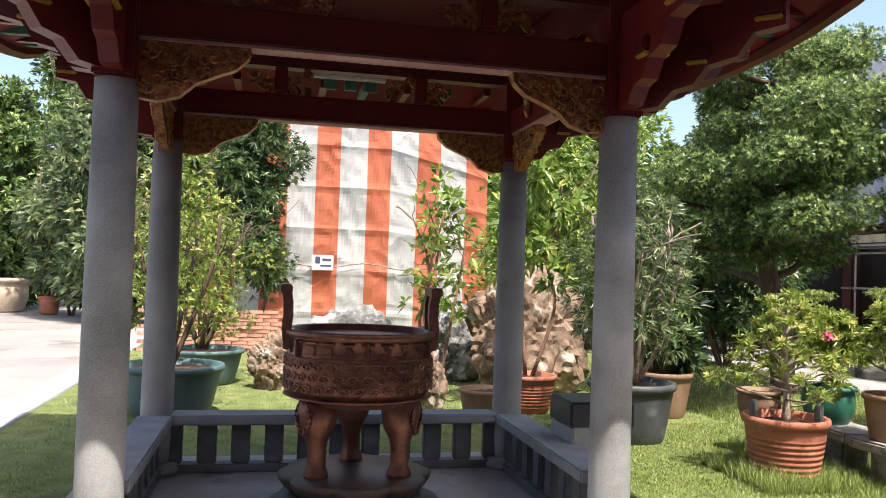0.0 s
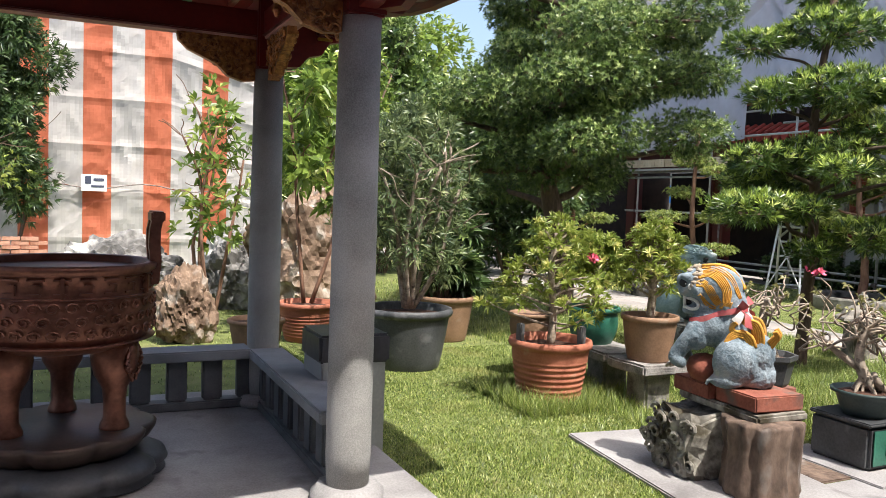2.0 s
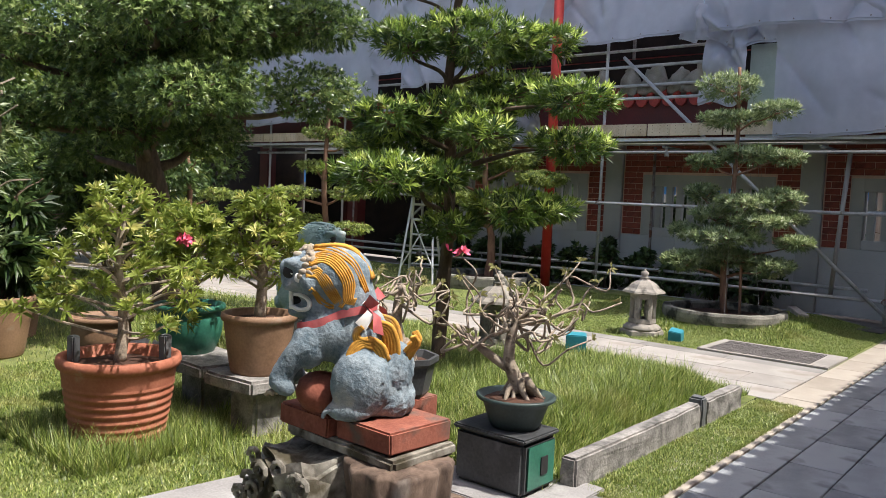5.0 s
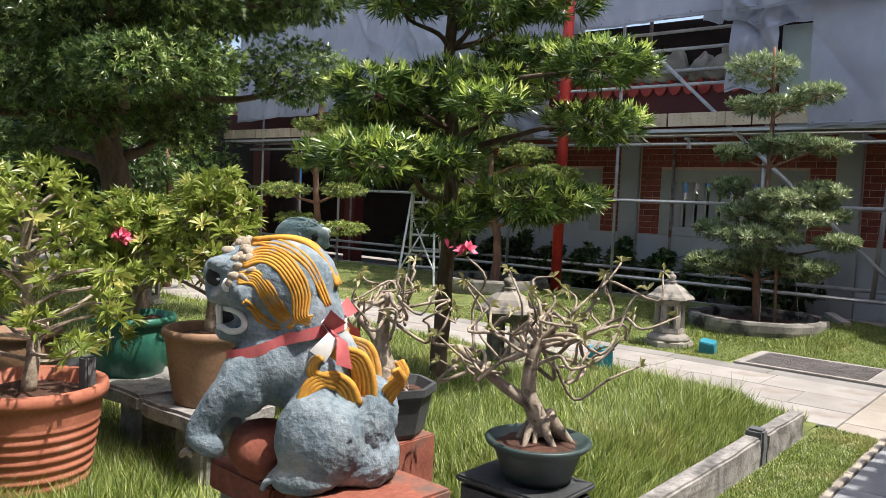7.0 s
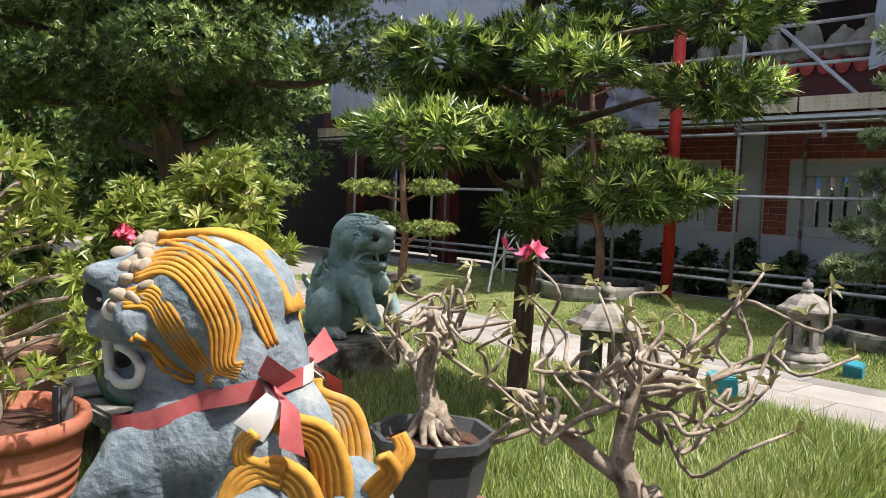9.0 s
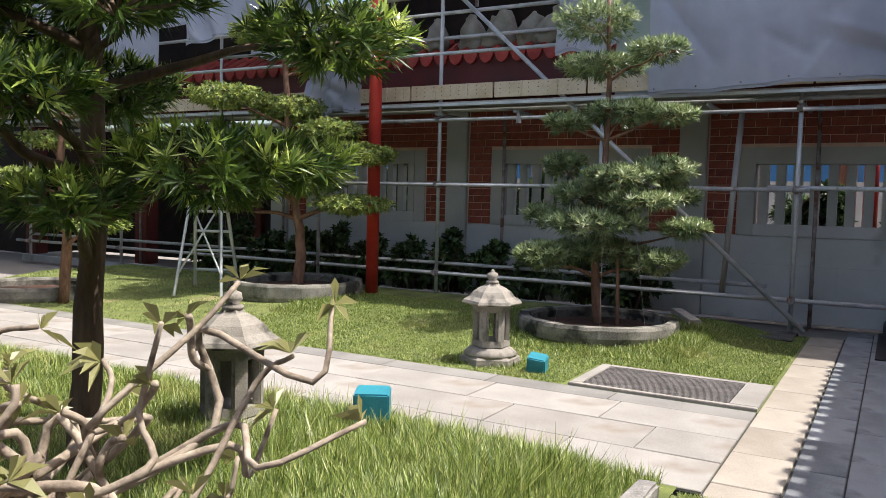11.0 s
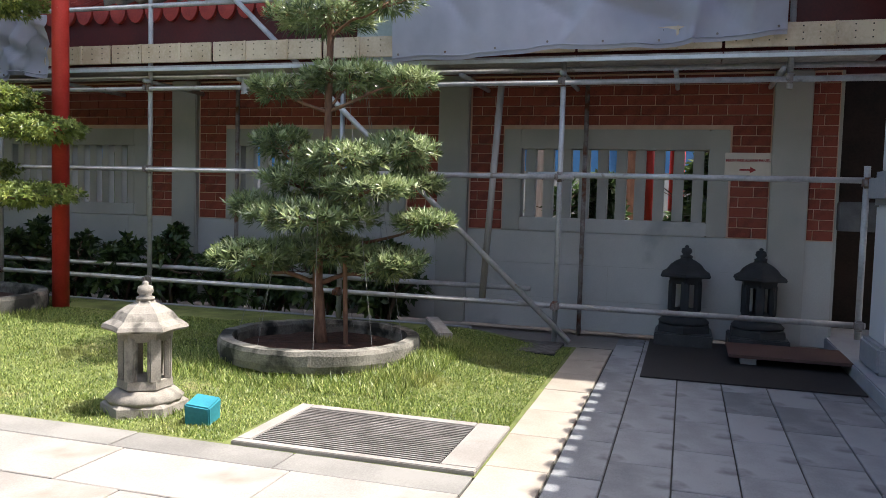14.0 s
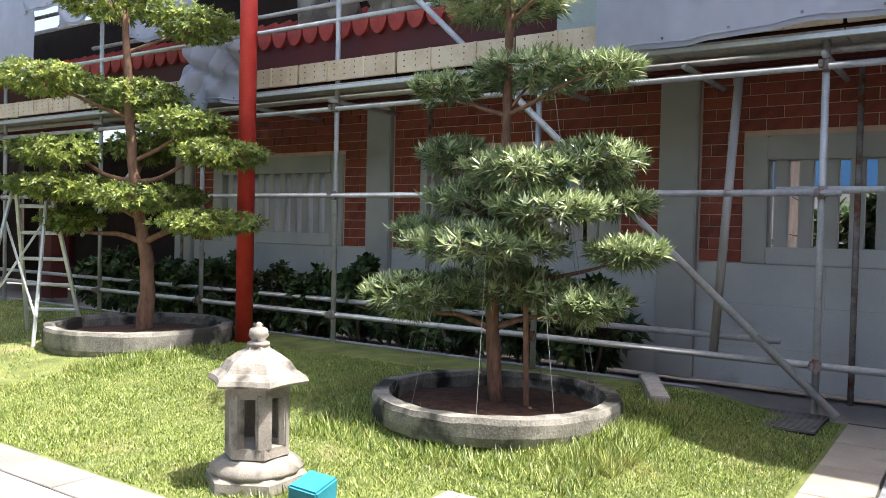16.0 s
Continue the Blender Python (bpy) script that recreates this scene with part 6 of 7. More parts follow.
    for s in (-1, 1):
        for k, (x1, z1, x2, z2) in enumerate(((-0.115, 0.44, -0.075, 0.385), (-0.14, 0.43, -0.15, 0.36), (-0.1, 0.47, -0.13, 0.5))):
            p0, p1, p2 = Vector((-0.085, s * 0.09, 0.465)), Vector((x1, s * 0.115, z1)), Vector((x2, s * 0.13, z2))
            side = Vector((0.012, s * 0.01, 0.012)) if k != 1 else Vector((0.014, 0, 0.004))
            vs = [(bm.verts.new(p - side * (0.6 + 0.5 * i)), bm.verts.new(p + side * (0.6 + 0.5 * i))) for i, p in enumerate((p0, p1, p2))]
            for a, b in zip(vs, vs[1:]):
                f = bm.faces.new((a[0], b[0], b[1], a[1]))
    bm.faces.ensure_lookup_table()
    for i, f in enumerate(bm.faces[start:]):
        f.material_index = 3 if i in (40, 41, 46, 47, 19, 20, 21) else 2
        f.smooth = True
    blob(bm, (-0.085, 0.0, 0.47), (0.03, 0.1, 0.022), 3, 0.005, 1)
    # flames of the tail
    def flame(line, n, gap, r, y0, y1):
        for q in range(n):
            o = (q - (n - 1) / 2) * gap
            pts = []
            for i, (x, z) in enumerate(line):
                f = i / (len(line) - 1)
                a, b = line[max(0, i - 1)], line[min(len(line) - 1, i + 1)]
                d = Vector((b[0] - a[0], b[1] - a[1])).normalized()
                w = o * (1 - 0.6 * f)
                pts.append((x - d.y * w, y0 + (y1 - y0) * f, z + d.x * w))
            strand(bm, pts, (r, r * 0.75), 1)

    for s in (-1, 1):
        flame([(-0.2, 0.25), (-0.197, 0.32), (-0.178, 0.37), (-0.135, 0.385), (-0.11, 0.4), (-0.105, 0.425)], 5, 0.014, 0.012, s * 0.06, s * 0.1)
        flame([(-0.17, 0.24), (-0.15, 0.295), (-0.11, 0.318), (-0.065, 0.305), (-0.04, 0.255), (-0.032, 0.2), (-0.02, 0.2)], 4, 0.014, 0.0115, s * 0.085, s * 0.155)
        flame([(-0.13, 0.31), (-0.09, 0.32), (-0.062, 0.335), (-0.062, 0.365), (-0.085, 0.385)], 3, 0.013, 0.0105, s * 0.11, s * 0.125)
        flame([(-0.24, 0.23), (-0.275, 0.28), (-0.3, 0.315), (-0.285, 0.345)], 3, 0.016, 0.0125, s * 0.03, s * 0.06)
    me = bpy.data.meshes.new(name)
    bm.to_mesh(me)
    bm.free()
    blue = body is M_LIONBLUE
    for m in (body, M_YELLOW if blue else body, M_RIBBON if blue else body, M_WHITE if blue else body, M_MATBLACK, M_CURL if blue else body):
        me.materials.append(m)
    ob = new(name, me)
    ob.matrix_world = pose(*at, 0, 0, rz) @ Matrix.Diagonal((scale, scale, scale, 1))
    return tagged(ob, label, "statue")


orb = thing("stone_ball", (3.03, 4.49, 0.562), "dull red ball under the paws of the lion", "ball")
part("ball", roughen(lathe([(0.03, 0.0), (0.07, 0.012), (0.095, 0.05), (0.1, 0.08), (0.085, 0.125), (0.05, 0.15), (0.005, 0.16)], 24), 0.008, 12), M_REDBRICKTILE, orb, "", True)


lion("lion_statue", (3.09, 4.41, 0.562), 128, 0.97, M_LIONBLUE, "painted stone guardian lion, faded blue with ochre mane and red ribbon")
lion("lion_statue", (5.42, 7.3, 0.4), -75, 1.12, M_LIONGREEN, "green stone guardian lion further back on the lawn")
p2 = thing("stone_pedestal", (5.42, 7.3, 0.05), "plain weathered stone pedestal under the green lion", "pedestal")
part("block", roughen(box_bm((0, 0, 0.17), (0.5, 0.55, 0.36), 0.02), 0.008, 8), M_CARVED, p2)

# ---- desert rose bonsai ----
stand = thing("ceramic_stand", (4.16, 4.33, 0), "dark green glazed square ceramic stand with cut-out sides", "stand")
part("block", span(-0.15, 0.15, -0.21, 0.21, 0.02, 0.29, 0.02), M_DARKPOT, stand)
part("face_panel", span(-0.12, 0.12, -0.22, -0.212, 0.05, 0.27, 0.004), M_GREENPOT, stand, "green glazed face")
part("slot", span(-0.01, 0.05, -0.226, -0.221, 0.11, 0.2), M_DARKVOID, stand)
part("top_rim", span(-0.16, 0.16, -0.22, 0.22, 0.288, 0.312, 0.008), M_DARKPOT, stand)
part("floor_slab", span(-0.3, 0.3, -0.42, 0.35, -0.02, 0.02, 0.006), M_FLOORSTONE, stand)

drp = thing("bonsai_pot", (4.19, 4.3, 0.31), "shallow dark green glazed bonsai pot", "pot", "garden pots")
part("body", lathe([(0.12, 0.0), (0.135, 0.03), (0.165, 0.115), (0.17, 0.13), (0.2, 0.145), (0.205, 0.16), (0.19, 0.165), (0.165, 0.14)], 40), M_DARKGREENPOT, drp, "", True)
part("soil", roughen(lathe([(0.05, 0.12), (0.16, 0.138), (0.1, 0.15), (0.01, 0.16)], 20), 0.012, 18), M_SOIL, drp)


def desert_rose(name, at, rz, ends, seed, label, flower=None):
    """Swollen roots, a leaning trunk and crooked pale limbs, each with a small whorl of leaves."""
    ob = thing(name, at, label, "bonsai", "", rz)
    g = random.Random(seed)
    for k in range(11):
        an, out = k * 0.97 + g.uniform(-0.2, 0.2), g.uniform(0.07, 0.13)
        w = g.uniform(0.55, 1.0)
        rt = curve_points([(math.cos(an) * 0.015, math.sin(an) * 0.015, 0.1 * w + 0.02), (math.cos(an) * out * 0.5, math.sin(an) * out * 0.5, 0.07 * w), (math.cos(an + 0.4) * out, math.sin(an + 0.4) * out, -0.01)], 4)
        part("root", tube(rt, [(0.036 - 0.028 * q / len(rt)) * w for q in range(len(rt))], 8), M_PALEBARK, ob, "swollen root", True)
    t1 = curve_points([(0, 0, 0.04), (-0.03, 0.0, 0.12), (-0.06, 0.0, 0.2), (-0.05, 0, 0.34), (-0.02, 0, 0.42)], 5)
    part("trunk", tube(t1, [0.042 - 0.022 * i / len(t1) for i in range(len(t1))], 10), M_PALEBARK, ob, "smooth grey trunk", True)
    t2 = curve_points([(-0.05, 0, 0.15), (-0.16, 0.02, 0.22), (-0.26, 0.0, 0.3), (-0.34, 0.03, 0.36)], 5)
    part("trunk", tube(t2, [0.026 - 0.013 * i / len(t2) for i in range(len(t2))], 9), M_PALEBARK, ob, "", True)
    for i, e in enumerate(ends):
        e = Vector(e)
        src = t2 if e.x < -0.2 and i % 2 else t1
        b = src[-1 - (i % 4) * 2]
        mids = []
        for q in (0.2, 0.4, 0.6, 0.8):
            wob = 0.11 * math.sin(math.pi * q)
            mids.append(b.lerp(e, q) + Vector((g.uniform(-1, 1) * wob, g.uniform(-1, 1) * wob, g.uniform(-1.4, 0.5) * wob)))
        lp = curve_points([b, *mids, e], 4)
        br = part("limb", tube(lp, [0.0092 - 0.0056 * q / len(lp) for q in range(len(lp))], 7), M_PALEBARK, ob, "crooked pale limb", True)
        leaves("leaf_whorl", [(tuple(e), (0.008, 0.008, 0.008), 1)], 0.05, 0.016, 7, seed * 7 + i, L_ROSE, br, up=1.2, droop=0.25)
        if i % 2 == 0:
            s = lp[len(lp) // 2]
            e2 = s + Vector((g.uniform(-0.09, 0.09), g.uniform(-0.1, 0.1), g.uniform(0.04, 0.13)))
            part("shoot", tube(limb_points(s, e2, seed + i * 5, 0.15), 0.006, 6), M_PALEBARK, br, "", True)
            leaves("leaf_whorl", [(tuple(e2), (0.006, 0.006, 0.006), 1)], 0.045, 0.015, 7, seed * 9 + i, L_ROSE, br, up=1.2, droop=0.25)
    if flower:
        f = Vector(flower)
        leaves("flower", [(tuple(f), (0.012, 0.012, 0.008), 3)], 0.045, 0.03, 6, 3, M_PINK, ob, "bright pink flower", up=0.8, droop=0.1)
        leaves("bud", [((f.x - 0.07, f.y, f.z + 0.01), (0.008, 0.008, 0.008), 1)], 0.05, 0.014, 3, 8, M_PINK, ob, up=1.5)
    return ob


ENDS = [(-0.32, 0.0, 0.62), (0.2, -0.05, 0.66), (0.38, 0.0, 0.6), (0.36, 0.08, 0.5), (0.1, 0.1, 0.58), (-0.1, -0.12, 0.6), (-0.05, 0.16, 0.56), (0.25, -0.15, 0.45), (0.3, 0.16, 0.4), (-0.36, 0.1, 0.5), (-0.42, -0.08, 0.42), (-0.2, 0.2, 0.5), (0.05, -0.2, 0.5), (-0.28, -0.16, 0.35), (0.2, 0.02, 0.36), (-0.4, 0.05, 0.3), (0.02, 0.05, 0.64), (0.15, 0.2, 0.5), (-0.15, 0.05, 0.66), (0.33, -0.1, 0.33), (-0.1, 0.22, 0.38), (0.12, -0.1, 0.42), (-0.3, 0.12, 0.58), (-0.31, 0.1, 0.7), (0.44, 0.02, 0.68), (0.48, -0.08, 0.52), (0.3, 0.1, 0.7)]
desert_rose("desert_rose", (4.2, 4.29, 0.45), -47, ENDS, 81, "desert rose bonsai with crooked pale limbs and one pink flower", (-0.31, 0.1, 0.725))
drp2 = thing("bonsai_pot", (4.12, 5.03, 0.28), "octagonal dark glazed bonsai pot on a brick", "pot", "garden pots")
part("body", lathe([(0.14, 0.06), (0.16, 0.09), (0.19, 0.24), (0.21, 0.26), (0.21, 0.29), (0.19, 0.29), (0.17, 0.25)], 8), M_DARKPOT, drp2)
part("soil", lathe([(0.05, 0.24), (0.17, 0.25), (0.01, 0.27)], 8), M_SOIL, drp2)
part("brick_support", box_bm((0, 0, -0.108), (0.3, 0.3, 0.345), 0.006), M_REDBRICKTILE, drp2)
desert_rose("desert_rose", (4.12, 5.03, 0.53), -100, [(e[0] * 0.8, e[1], e[2] * 0.8) for e in ENDS[:13]], 83, "second desert rose bonsai with thick twisted limbs")


# ---- stone lanterns ----
def lantern(at, material, label, s=1.0, block=0.0):
    ob = thing("stone_lantern", at, label, "lantern", "stone lanterns")
    h = 1.04 * s
    if block:
        part("support", span(-0.25, 0.25, -0.25, 0.25, -block, 0.0, 0.01), M_BLACKSTONE, ob, "black stone block")
    part("plinth", roughen(lathe([(0.245 * s, 0.0), (0.24 * s, 0.05 * h), (0.215 * s, 0.065 * h)], 6), 0.006, 9), material, ob)
    part("lotus", lathe([(0.195 * s, 0.06 * h), (0.205 * s, 0.08 * h), (0.165 * s, 0.115 * h), (0.13 * s, 0.128 * h)], 48, (0, 0, 0), lambda a: 1 + 0.06 * abs(math.cos(7 * a))), material, ob, "ring of carved petals", True)
    part("lower_block", lathe([(0.125 * s, 0.12 * h), (0.155 * s, 0.135 * h), (0.15 * s, 0.18 * h)], 6), material, ob)
    for k in range(6):
        an = math.radians(60 * k)
        part("post", box_bm((math.cos(an) * 0.124 * s, math.sin(an) * 0.124 * s, 0.295 * h), (0.04 * s, 0.07 * s, 0.25 * h), 0.008, 60 * k), material, ob)
    part("upper_block", lathe([(0.15 * s, 0.395 * h), (0.155 * s, 0.455 * h), (0.165 * s, 0.465 * h)], 6), material, ob)
    hexa = lambda a: 1 / max(0.866, math.cos((a % (math.pi / 3)) - math.pi / 6)) * 0.9 + 0.07 * abs(math.cos(3 * a)) ** 6
    part("cap", lathe([(0.15 * s, 0.46 * h), (0.205 * s, 0.45 * h), (0.216 * s, 0.462 * h), (0.206 * s, 0.482 * h), (0.165 * s, 0.508 * h), (0.135 * s, 0.548 * h), (0.09 * s, 0.58 * h), (0.055 * s, 0.596 * h), (0.045 * s, 0.612 * h)], 36, (0, 0, 0), hexa), material, ob, "flared six-sided cap")
    part("finial", lathe([(0.05 * s, 0.61 * h), (0.052 * s, 0.625 * h), (0.03 * s, 0.635 * h), (0.046 * s, 0.655 * h), (0.04 * s, 0.685 * h), (0.015 * s, 0.695 * h), (0.018 * s, 0.705 * h), (0.005 * s, 0.715 * h)], 16), material, ob, "", True)


lantern((9.22, 6.0, 0), M_LANTERN, "pale granite garden lantern on the sunlit lawn")
lantern((6.32, 5.95, 0.11), M_LANTERN, "weathered granite lantern on the grass mound")
# these two get the stone whose colour includes the corner's shade
lantern((12.95, 3.05, 0.12), M_SHADELANTERN, "dark stone lantern by the wall, blackened further for the shade there", 1.05, 0.12)
lantern((12.95, 2.42, 0.12), M_SHADELANTERN, "dark stone lantern by the wall, blackened further for the shade there", 1.05, 0.12)
lantern((6.2, 10.6, 0.06), M_LANTERN, "weathered lantern among the far shrubs", 0.8)
# turquoise light boxes
for at, rz, c in (((9.12, 5.55, 0.0), 12, True), ((6.7, 5.4, 0.2), 30, False)):
    ob = thing("light_box", at, "crooked turquoise garden light box" if c else "square turquoise garden light box", "light box", "garden light boxes", rz)
    bm = box_bm((0, 0, 0.06 if c else 0.08), (0.16, 0.14, 0.12) if c else (0.2, 0.17, 0.16), 0.008)
    if c:
        for v in bm.verts:
            if v.co.z > 0.1:
                v.co.z += 0.012 * v.co.x / 0.1 + 0.01 * v.co.y / 0.08
                v.co.x *= 1.12
    part("box", bm, M_TURQUOISE, ob)


# round planters
def planter(at, r, h, label):
    ob = thing("round_planter", (*at, 0.07 if at[0] > 10 else 0.0), label, "planter", "round planters")
    bm = lathe([(r * 0.98, 0.0), (r, 0.05), (r * 1.0, h - 0.03), (r * 0.985, h), (r - 0.1, h), (r - 0.115, h - 0.03), (r - 0.115, 0.05), (r - 0.12, 0.02)], 56)
    part("wall", roughen(bm, 0.009, 9, at[0]), M_PLANTER, ob, "stained concrete ring")
    part("soil", roughen(lathe([(0.02, h - 0.12), (r - 0.114, h - 0.1), (r * 0.5, h - 0.075), (0.01, h - 0.06)], 36), 0.02, 8), M_SOIL, ob)


planter((10.82, 5.66), 0.75, 0.15, "round concrete planter ring stained with algae")
planter((11.15, 9.62), 0.82, 0.2, "round concrete planter ring under the cloud tree")
planter((9.4, 12.2), 0.7, 0.16, "low round stone edging under a small tree")

# ladders
def step_ladder(at, rz):
    ob = thing("step_ladder", at, "grey aluminium step ladder standing open", "ladder", "", rz)
    for s in (-1, 1):
        part("rail", tube([(0.42, s * 0.28, 0), (0, s * 0.16, 1.5)], 0.022, 6), M_ALU, ob)
        part("rail", tube([(-0.42, s * 0.28, 0), (0, s * 0.16, 1.5)], 0.018, 6), M_ALU, ob)
    for k in range(5):
        f = (k + 1) / 6
        w = 0.28 - 0.12 * f
        part("rung", tube([(0.42 * (1 - f), -w, 1.5 * f), (0.42 * (1 - f), w, 1.5 * f)], 0.018, 6), M_ALU, ob)
    part("cross_brace", tube([(-0.35, -0.26, 0.25), (-0.1, 0.18, 1.1)], 0.012, 5), M_ALU, ob)
    part("cross_brace", tube([(-0.35, 0.26, 0.25), (-0.1, -0.18, 1.1)], 0.012, 5), M_ALU, ob)


step_ladder((10.65, 10.6, 0.06), 30)
lad = thing("leaning_ladder", (7.1, 13.2, 0), "long aluminium ladder leaning in the shade", "ladder", "", -40)
for s in (-0.2, 0.2):
    part("rail", tube([(s, 0, 0), (s, 0.9, 3.2)], 0.025, 6), M_ALU, lad)
for k in range(10):
    f = (k + 1) / 11
    part("rung", tube([(-0.2, 0.9 * f, 3.2 * f), (0.2, 0.9 * f, 3.2 * f)], 0.016, 6), M_ALU, lad)

# clipped shrubs along the wall
for k in range(12):
    y = 5.9 + k * 0.62
    bushy("wall_shrub", (12.75, y), 0.12, 0.72 + 0.1 * math.sin(k * 2), 0.42, L_SHRUB, "low dark shrub along the foot of the wall", 120 + k, 42, 0.11, 0.05, 6, 6, 3, None, "shrub", 0.0, "shrubs along the wall")
tagged(link_mesh("wall_foot_kerb", span(12.32, 12.42, 4.9, 17, -0.02, 0.1, 0.01), M_PLINTH), "grey stone kerb in front of the wall shrubs", "kerb", "", "structure")


# ---- grass ----
def grass(name, spots, seed, label, hmin, hmax, fat=1.0):
    g = np.random.default_rng(seed)
    vs = []
    for x0, x1, y0, y1, n, tall in spots:
        x, y = g.uniform(x0, x1, n), g.uniform(y0, y1, n)
        z = np.array([height(a, b) for a, b in zip(x, y)])
        clump = 0.42 + 0.95 * np.array([(noise.noise((a * 2.1, b * 2.1, 3)) + 0.6 * noise.noise((a * 8, b * 8, 1))) * 0.5 + 0.5 for a, b in zip(x, y)])
        ln = g.uniform(hmin, hmax, n) * tall * clump
        an = g.uniform(0, 6.283, n)
        lean = g.uniform(0.1, 1.3, n) * ln
        w = g.uniform(0.0015, 0.0042, n) * fat
        p = np.stack([x, y, z - 0.005], 1)
        s = np.stack([-np.sin(an), np.cos(an), 0 * an], 1) * w[:, None]
        tip = p + np.stack([np.cos(an) * lean, np.sin(an) * lean, ln], 1)
        vs.append(np.stack([p - s, p + s, tip], 1).reshape(-1, 3))
    v = np.concatenate(vs)
    return array_part(name, v, np.arange(len(v)).reshape(-1, 3), M_GRASS, None, label, "stuff")


tagged(grass("lawn_grass", [(1.4, 2.8, 4.4, 8.5, 110000, 0.9), (2.8, 4.0, 4.9, 8.5, 80000, 0.95), (1.4, 4.0, 8.5, 13, 14000, 1.0), (-3.1, 1.4, 7.1, 18, 26000, 1.0), (-3.1, -2.15, 4.2, 7.1, 7000, 0.8), (4.37, 7.1, 3.67, 4.01, 60000, 1.0), (2.0, 2.62, 3.68, 4.4, 9000, 0.9)], 5, "short sunlit lawn grass", 0.012, 0.034, 1.45), category="grass")
tagged(grass("mound_grass", [(4.2, 7.22, 4.13, 6.2, 120000, 1.05), (4.2, 7.22, 4.13, 6.2, 9000, 1.9), (4.0, 7.22, 6.2, 9.0, 60000, 1.1), (4.0, 7.2, 9, 14, 16000, 1.3), (3.3, 4.6, 5.0, 7.4, 12000, 1.8), (2.7, 3.6, 5.8, 6.8, 9000, 2.2)], 6, "long uncut grass on the mound", 0.03, 0.09), category="grass")
tagged(grass("east_grass", [(8.85, 11.7, 5.25, 9, 170000, 0.85), (9.65, 12.2, 3.96, 5.3, 80000, 0.85), (8.85, 12.2, 9, 14, 26000, 1.0), (9.9, 10.5, 4.7, 6.5, 7000, 2.6), (10.2, 11.6, 4.65, 4.95, 4500, 2.6), (10.1, 11.3, 8.6, 9.1, 3500, 2.4), (9.0, 9.5, 5.75, 6.3, 1500, 2.2)], 7, "sunlit lawn grass round the planters", 0.012, 0.034, 1.4), category="grass")


# ---- pieces of walls and paving, last ----
def pieces(parent, name, material, cells, z0, z1, cap=300, gap=0.004, bevel=0.004):
    """Slabs as parts on shared meshes; cells of (x0, x1, y0, y1)."""
    shared = {}
    for i, (a, b, c, d) in enumerate(cells):
        k = (round(b - a, 3), round(d - c, 3))
        if k not in shared:
            bm = box_bm((0, 0, 0), (k[0] - 2 * gap, k[1] - 2 * gap, z1 - z0), 0)
            edges = [e for e in bm.edges if all(v.co.z > 0 for v in e.verts)]
            bmesh.ops.bevel(bm, geom=edges, offset=bevel, segments=1, affect="EDGES")
            me = bpy.data.meshes.new(name)
            bm.to_mesh(me)
            bm.free()
            me.materials.append(material)
            shared[k] = me
        ob = new(name, shared[k])
        ob.parent = parent
        rr = random.Random(i * 7 + 1)
        ob.matrix_basis = pose((a + b) / 2, (c + d) / 2, (z0 + z1) / 2 + rr.uniform(-0.002, 0.002), rr.uniform(-0.12, 0.12), rr.uniform(-0.12, 0.12), 0)


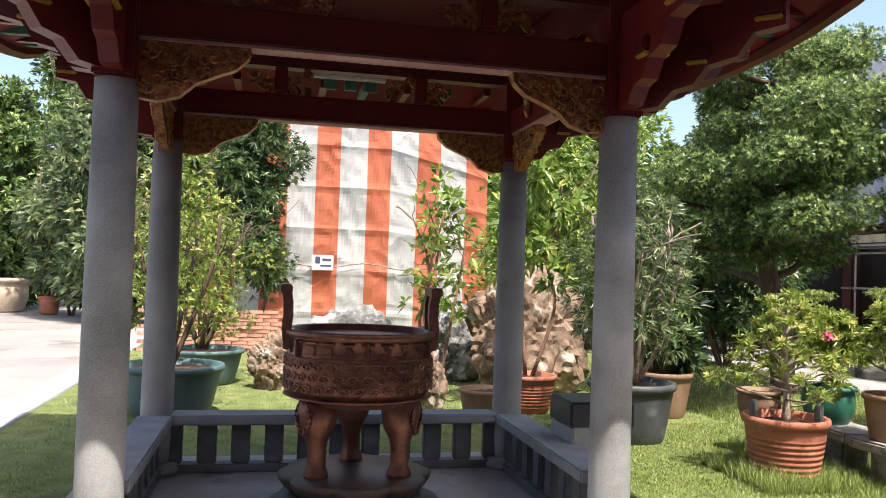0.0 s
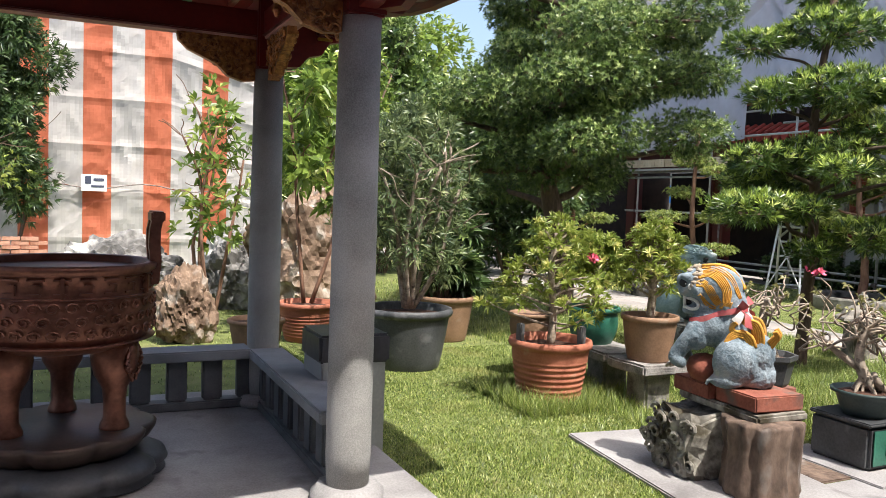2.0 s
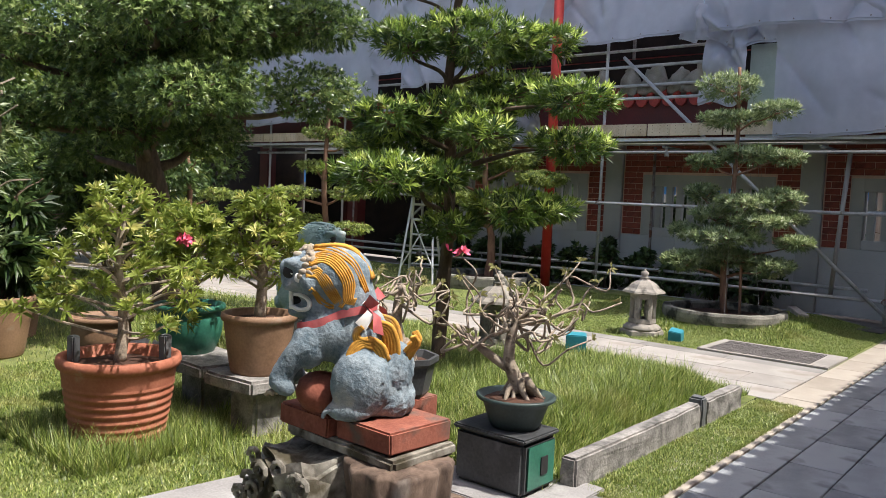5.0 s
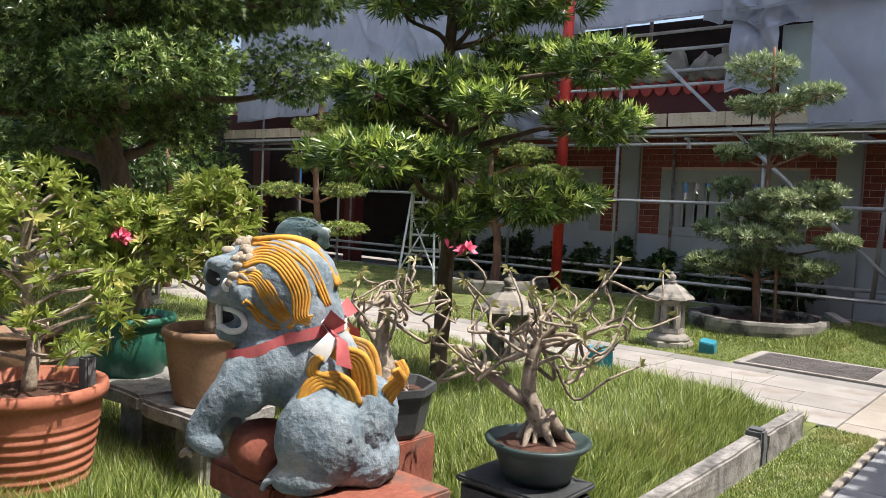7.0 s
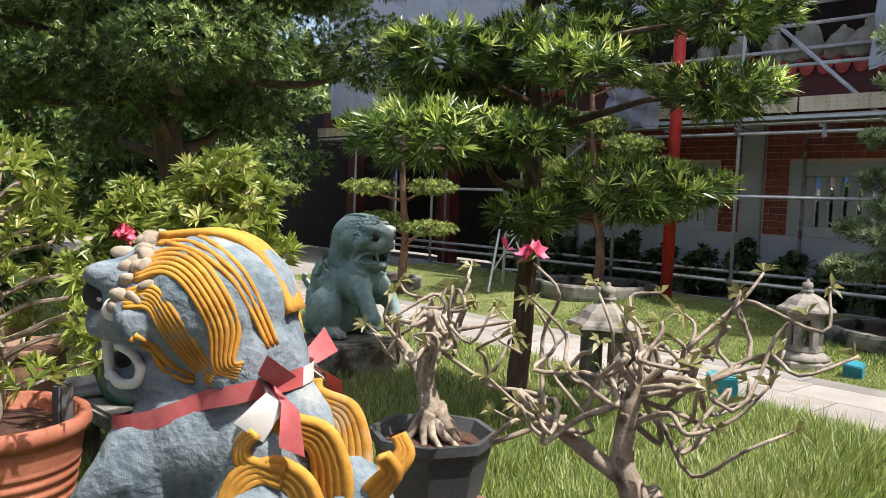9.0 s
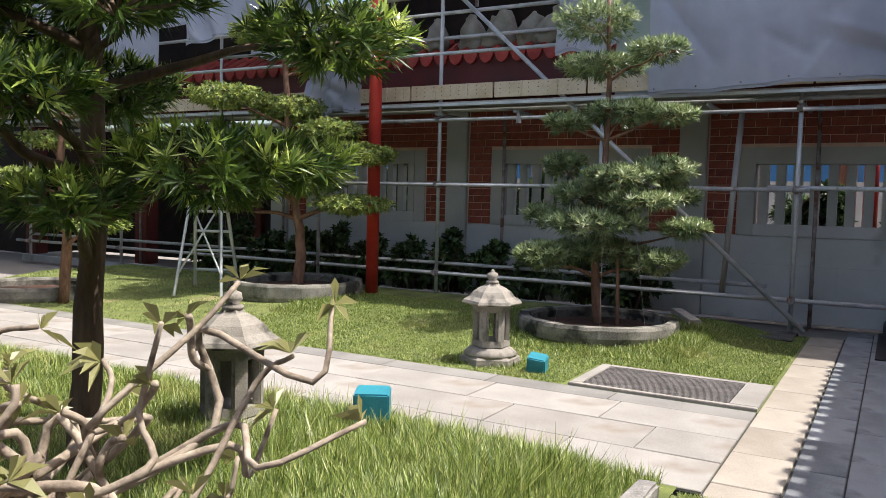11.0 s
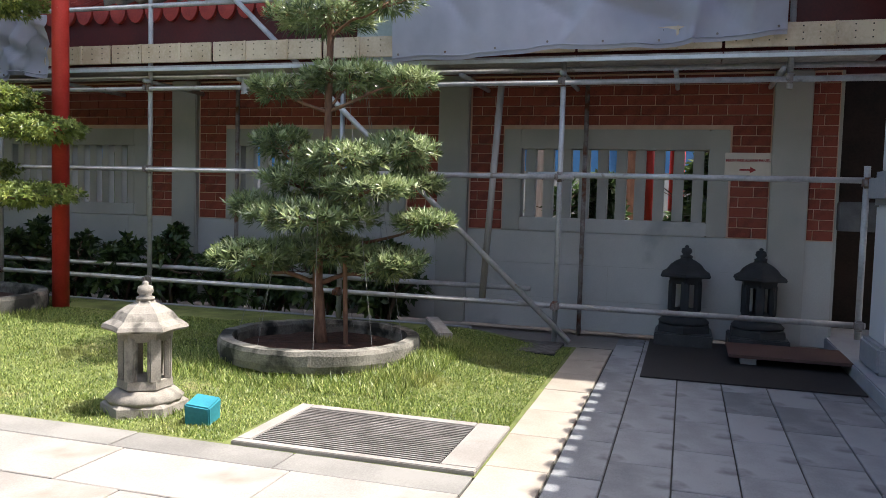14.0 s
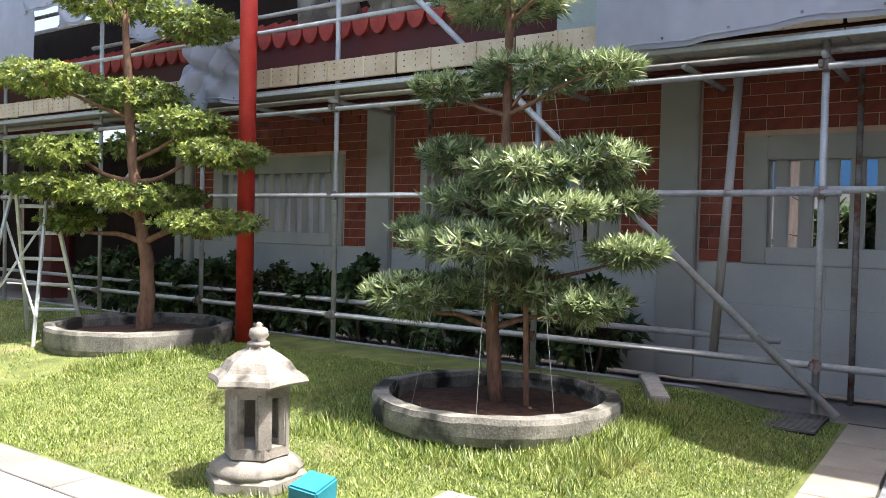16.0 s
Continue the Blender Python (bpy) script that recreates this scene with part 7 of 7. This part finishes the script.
cells = []
for j in range(16):
    y1 = 3.68 - 0.3 * j
    x = 3.0 - (0.3 if j % 2 else 0)
    while x < 12.9:
        cells.append((x, min(x + 0.6, 12.95), y1 - 0.3, min(y1, 3.62)))
        x += 0.6
near = [c for c in cells if c[2] > 0.4 and c[0] > 3.5 and c[2] > 1.9 or c[0] > 8 and c[2] > 1.5][:300]
pieces(pave, "slab", M_TILE, near, -0.04, 0.0)
done = set(near)
rest = bmesh.new()
for c in cells:
    if c not in done:
        box(rest, ((c[0] + c[1]) / 2, (c[2] + c[3]) / 2, -0.02), (c[1] - c[0] - 0.008, c[3] - c[2] - 0.008, 0.04))
for i in range(28):
    for j in range(38):
        box(rest, (2.7 - 0.6 * i - (0.3 if j % 2 else 0), 3.47 - 0.3 * j, -0.02), (0.592, 0.292, 0.04))
part("slabs_beyond", rest, M_TILE, pave)["kind"] = "stuff"
cells = []
x = 1.3
while x < 12.3:
    cells.append((x, x + 0.55, 3.625, 3.935))
    x += 0.55
pieces(border, "slab", M_BORDER, cells, -0.04, 0.004)
cells = []
for i in range(3):
    y = 3.94 - (0.45 if i % 2 else 0.1)
    while y < 16.5:
        cells.append((7.2 + i * 0.465, 7.2 + (i + 1) * 0.465, max(3.94, y), y + 0.9))
        y += 0.9
pieces(path, "slab", M_PATH, [c for c in cells if c[3] - c[2] > 0.1], -0.04, 0.004)
pieces(path, "edge_slab", M_PATHEDGE, [(8.595, 8.835, 3.94 + 0.9 * k, 4.84 + 0.9 * k) for k in range(14)], -0.04, 0.003)


def bricks(cells, limit):
    shared = {}
    rest = bmesh.new()
    for i, (a, b, c, d) in enumerate(cells):
        if i < limit:
            k = (round(b - a, 2), round(d - c, 3))
            if k not in shared:
                bm = box_bm((0, 0, 0), (0.03, b - a, d - c), 0)
                bmesh.ops.bevel(bm, geom=[e for e in bm.edges if all(v.co.x < 0 for v in e.verts)], offset=0.003, segments=1, affect="EDGES")
                me = bpy.data.meshes.new("brick")
                bm.to_mesh(me)
                bm.free()
                me.materials.append(M_BRICK)
                shared[k] = me
            ob = new("brick", shared[k])
            ob.parent = wall
            ob.matrix_basis = pose(WX + 0.013, (a + b) / 2, (c + d) / 2)
        else:
            box(rest, (WX + 0.013, (a + b) / 2, (c + d) / 2), (0.03, b - a, d - c))
    ob = part("bricks_beyond", rest, M_BRICK, wall)
    ob["kind"] = "stuff"


bricks(bricks_near + bricks_far, 300)
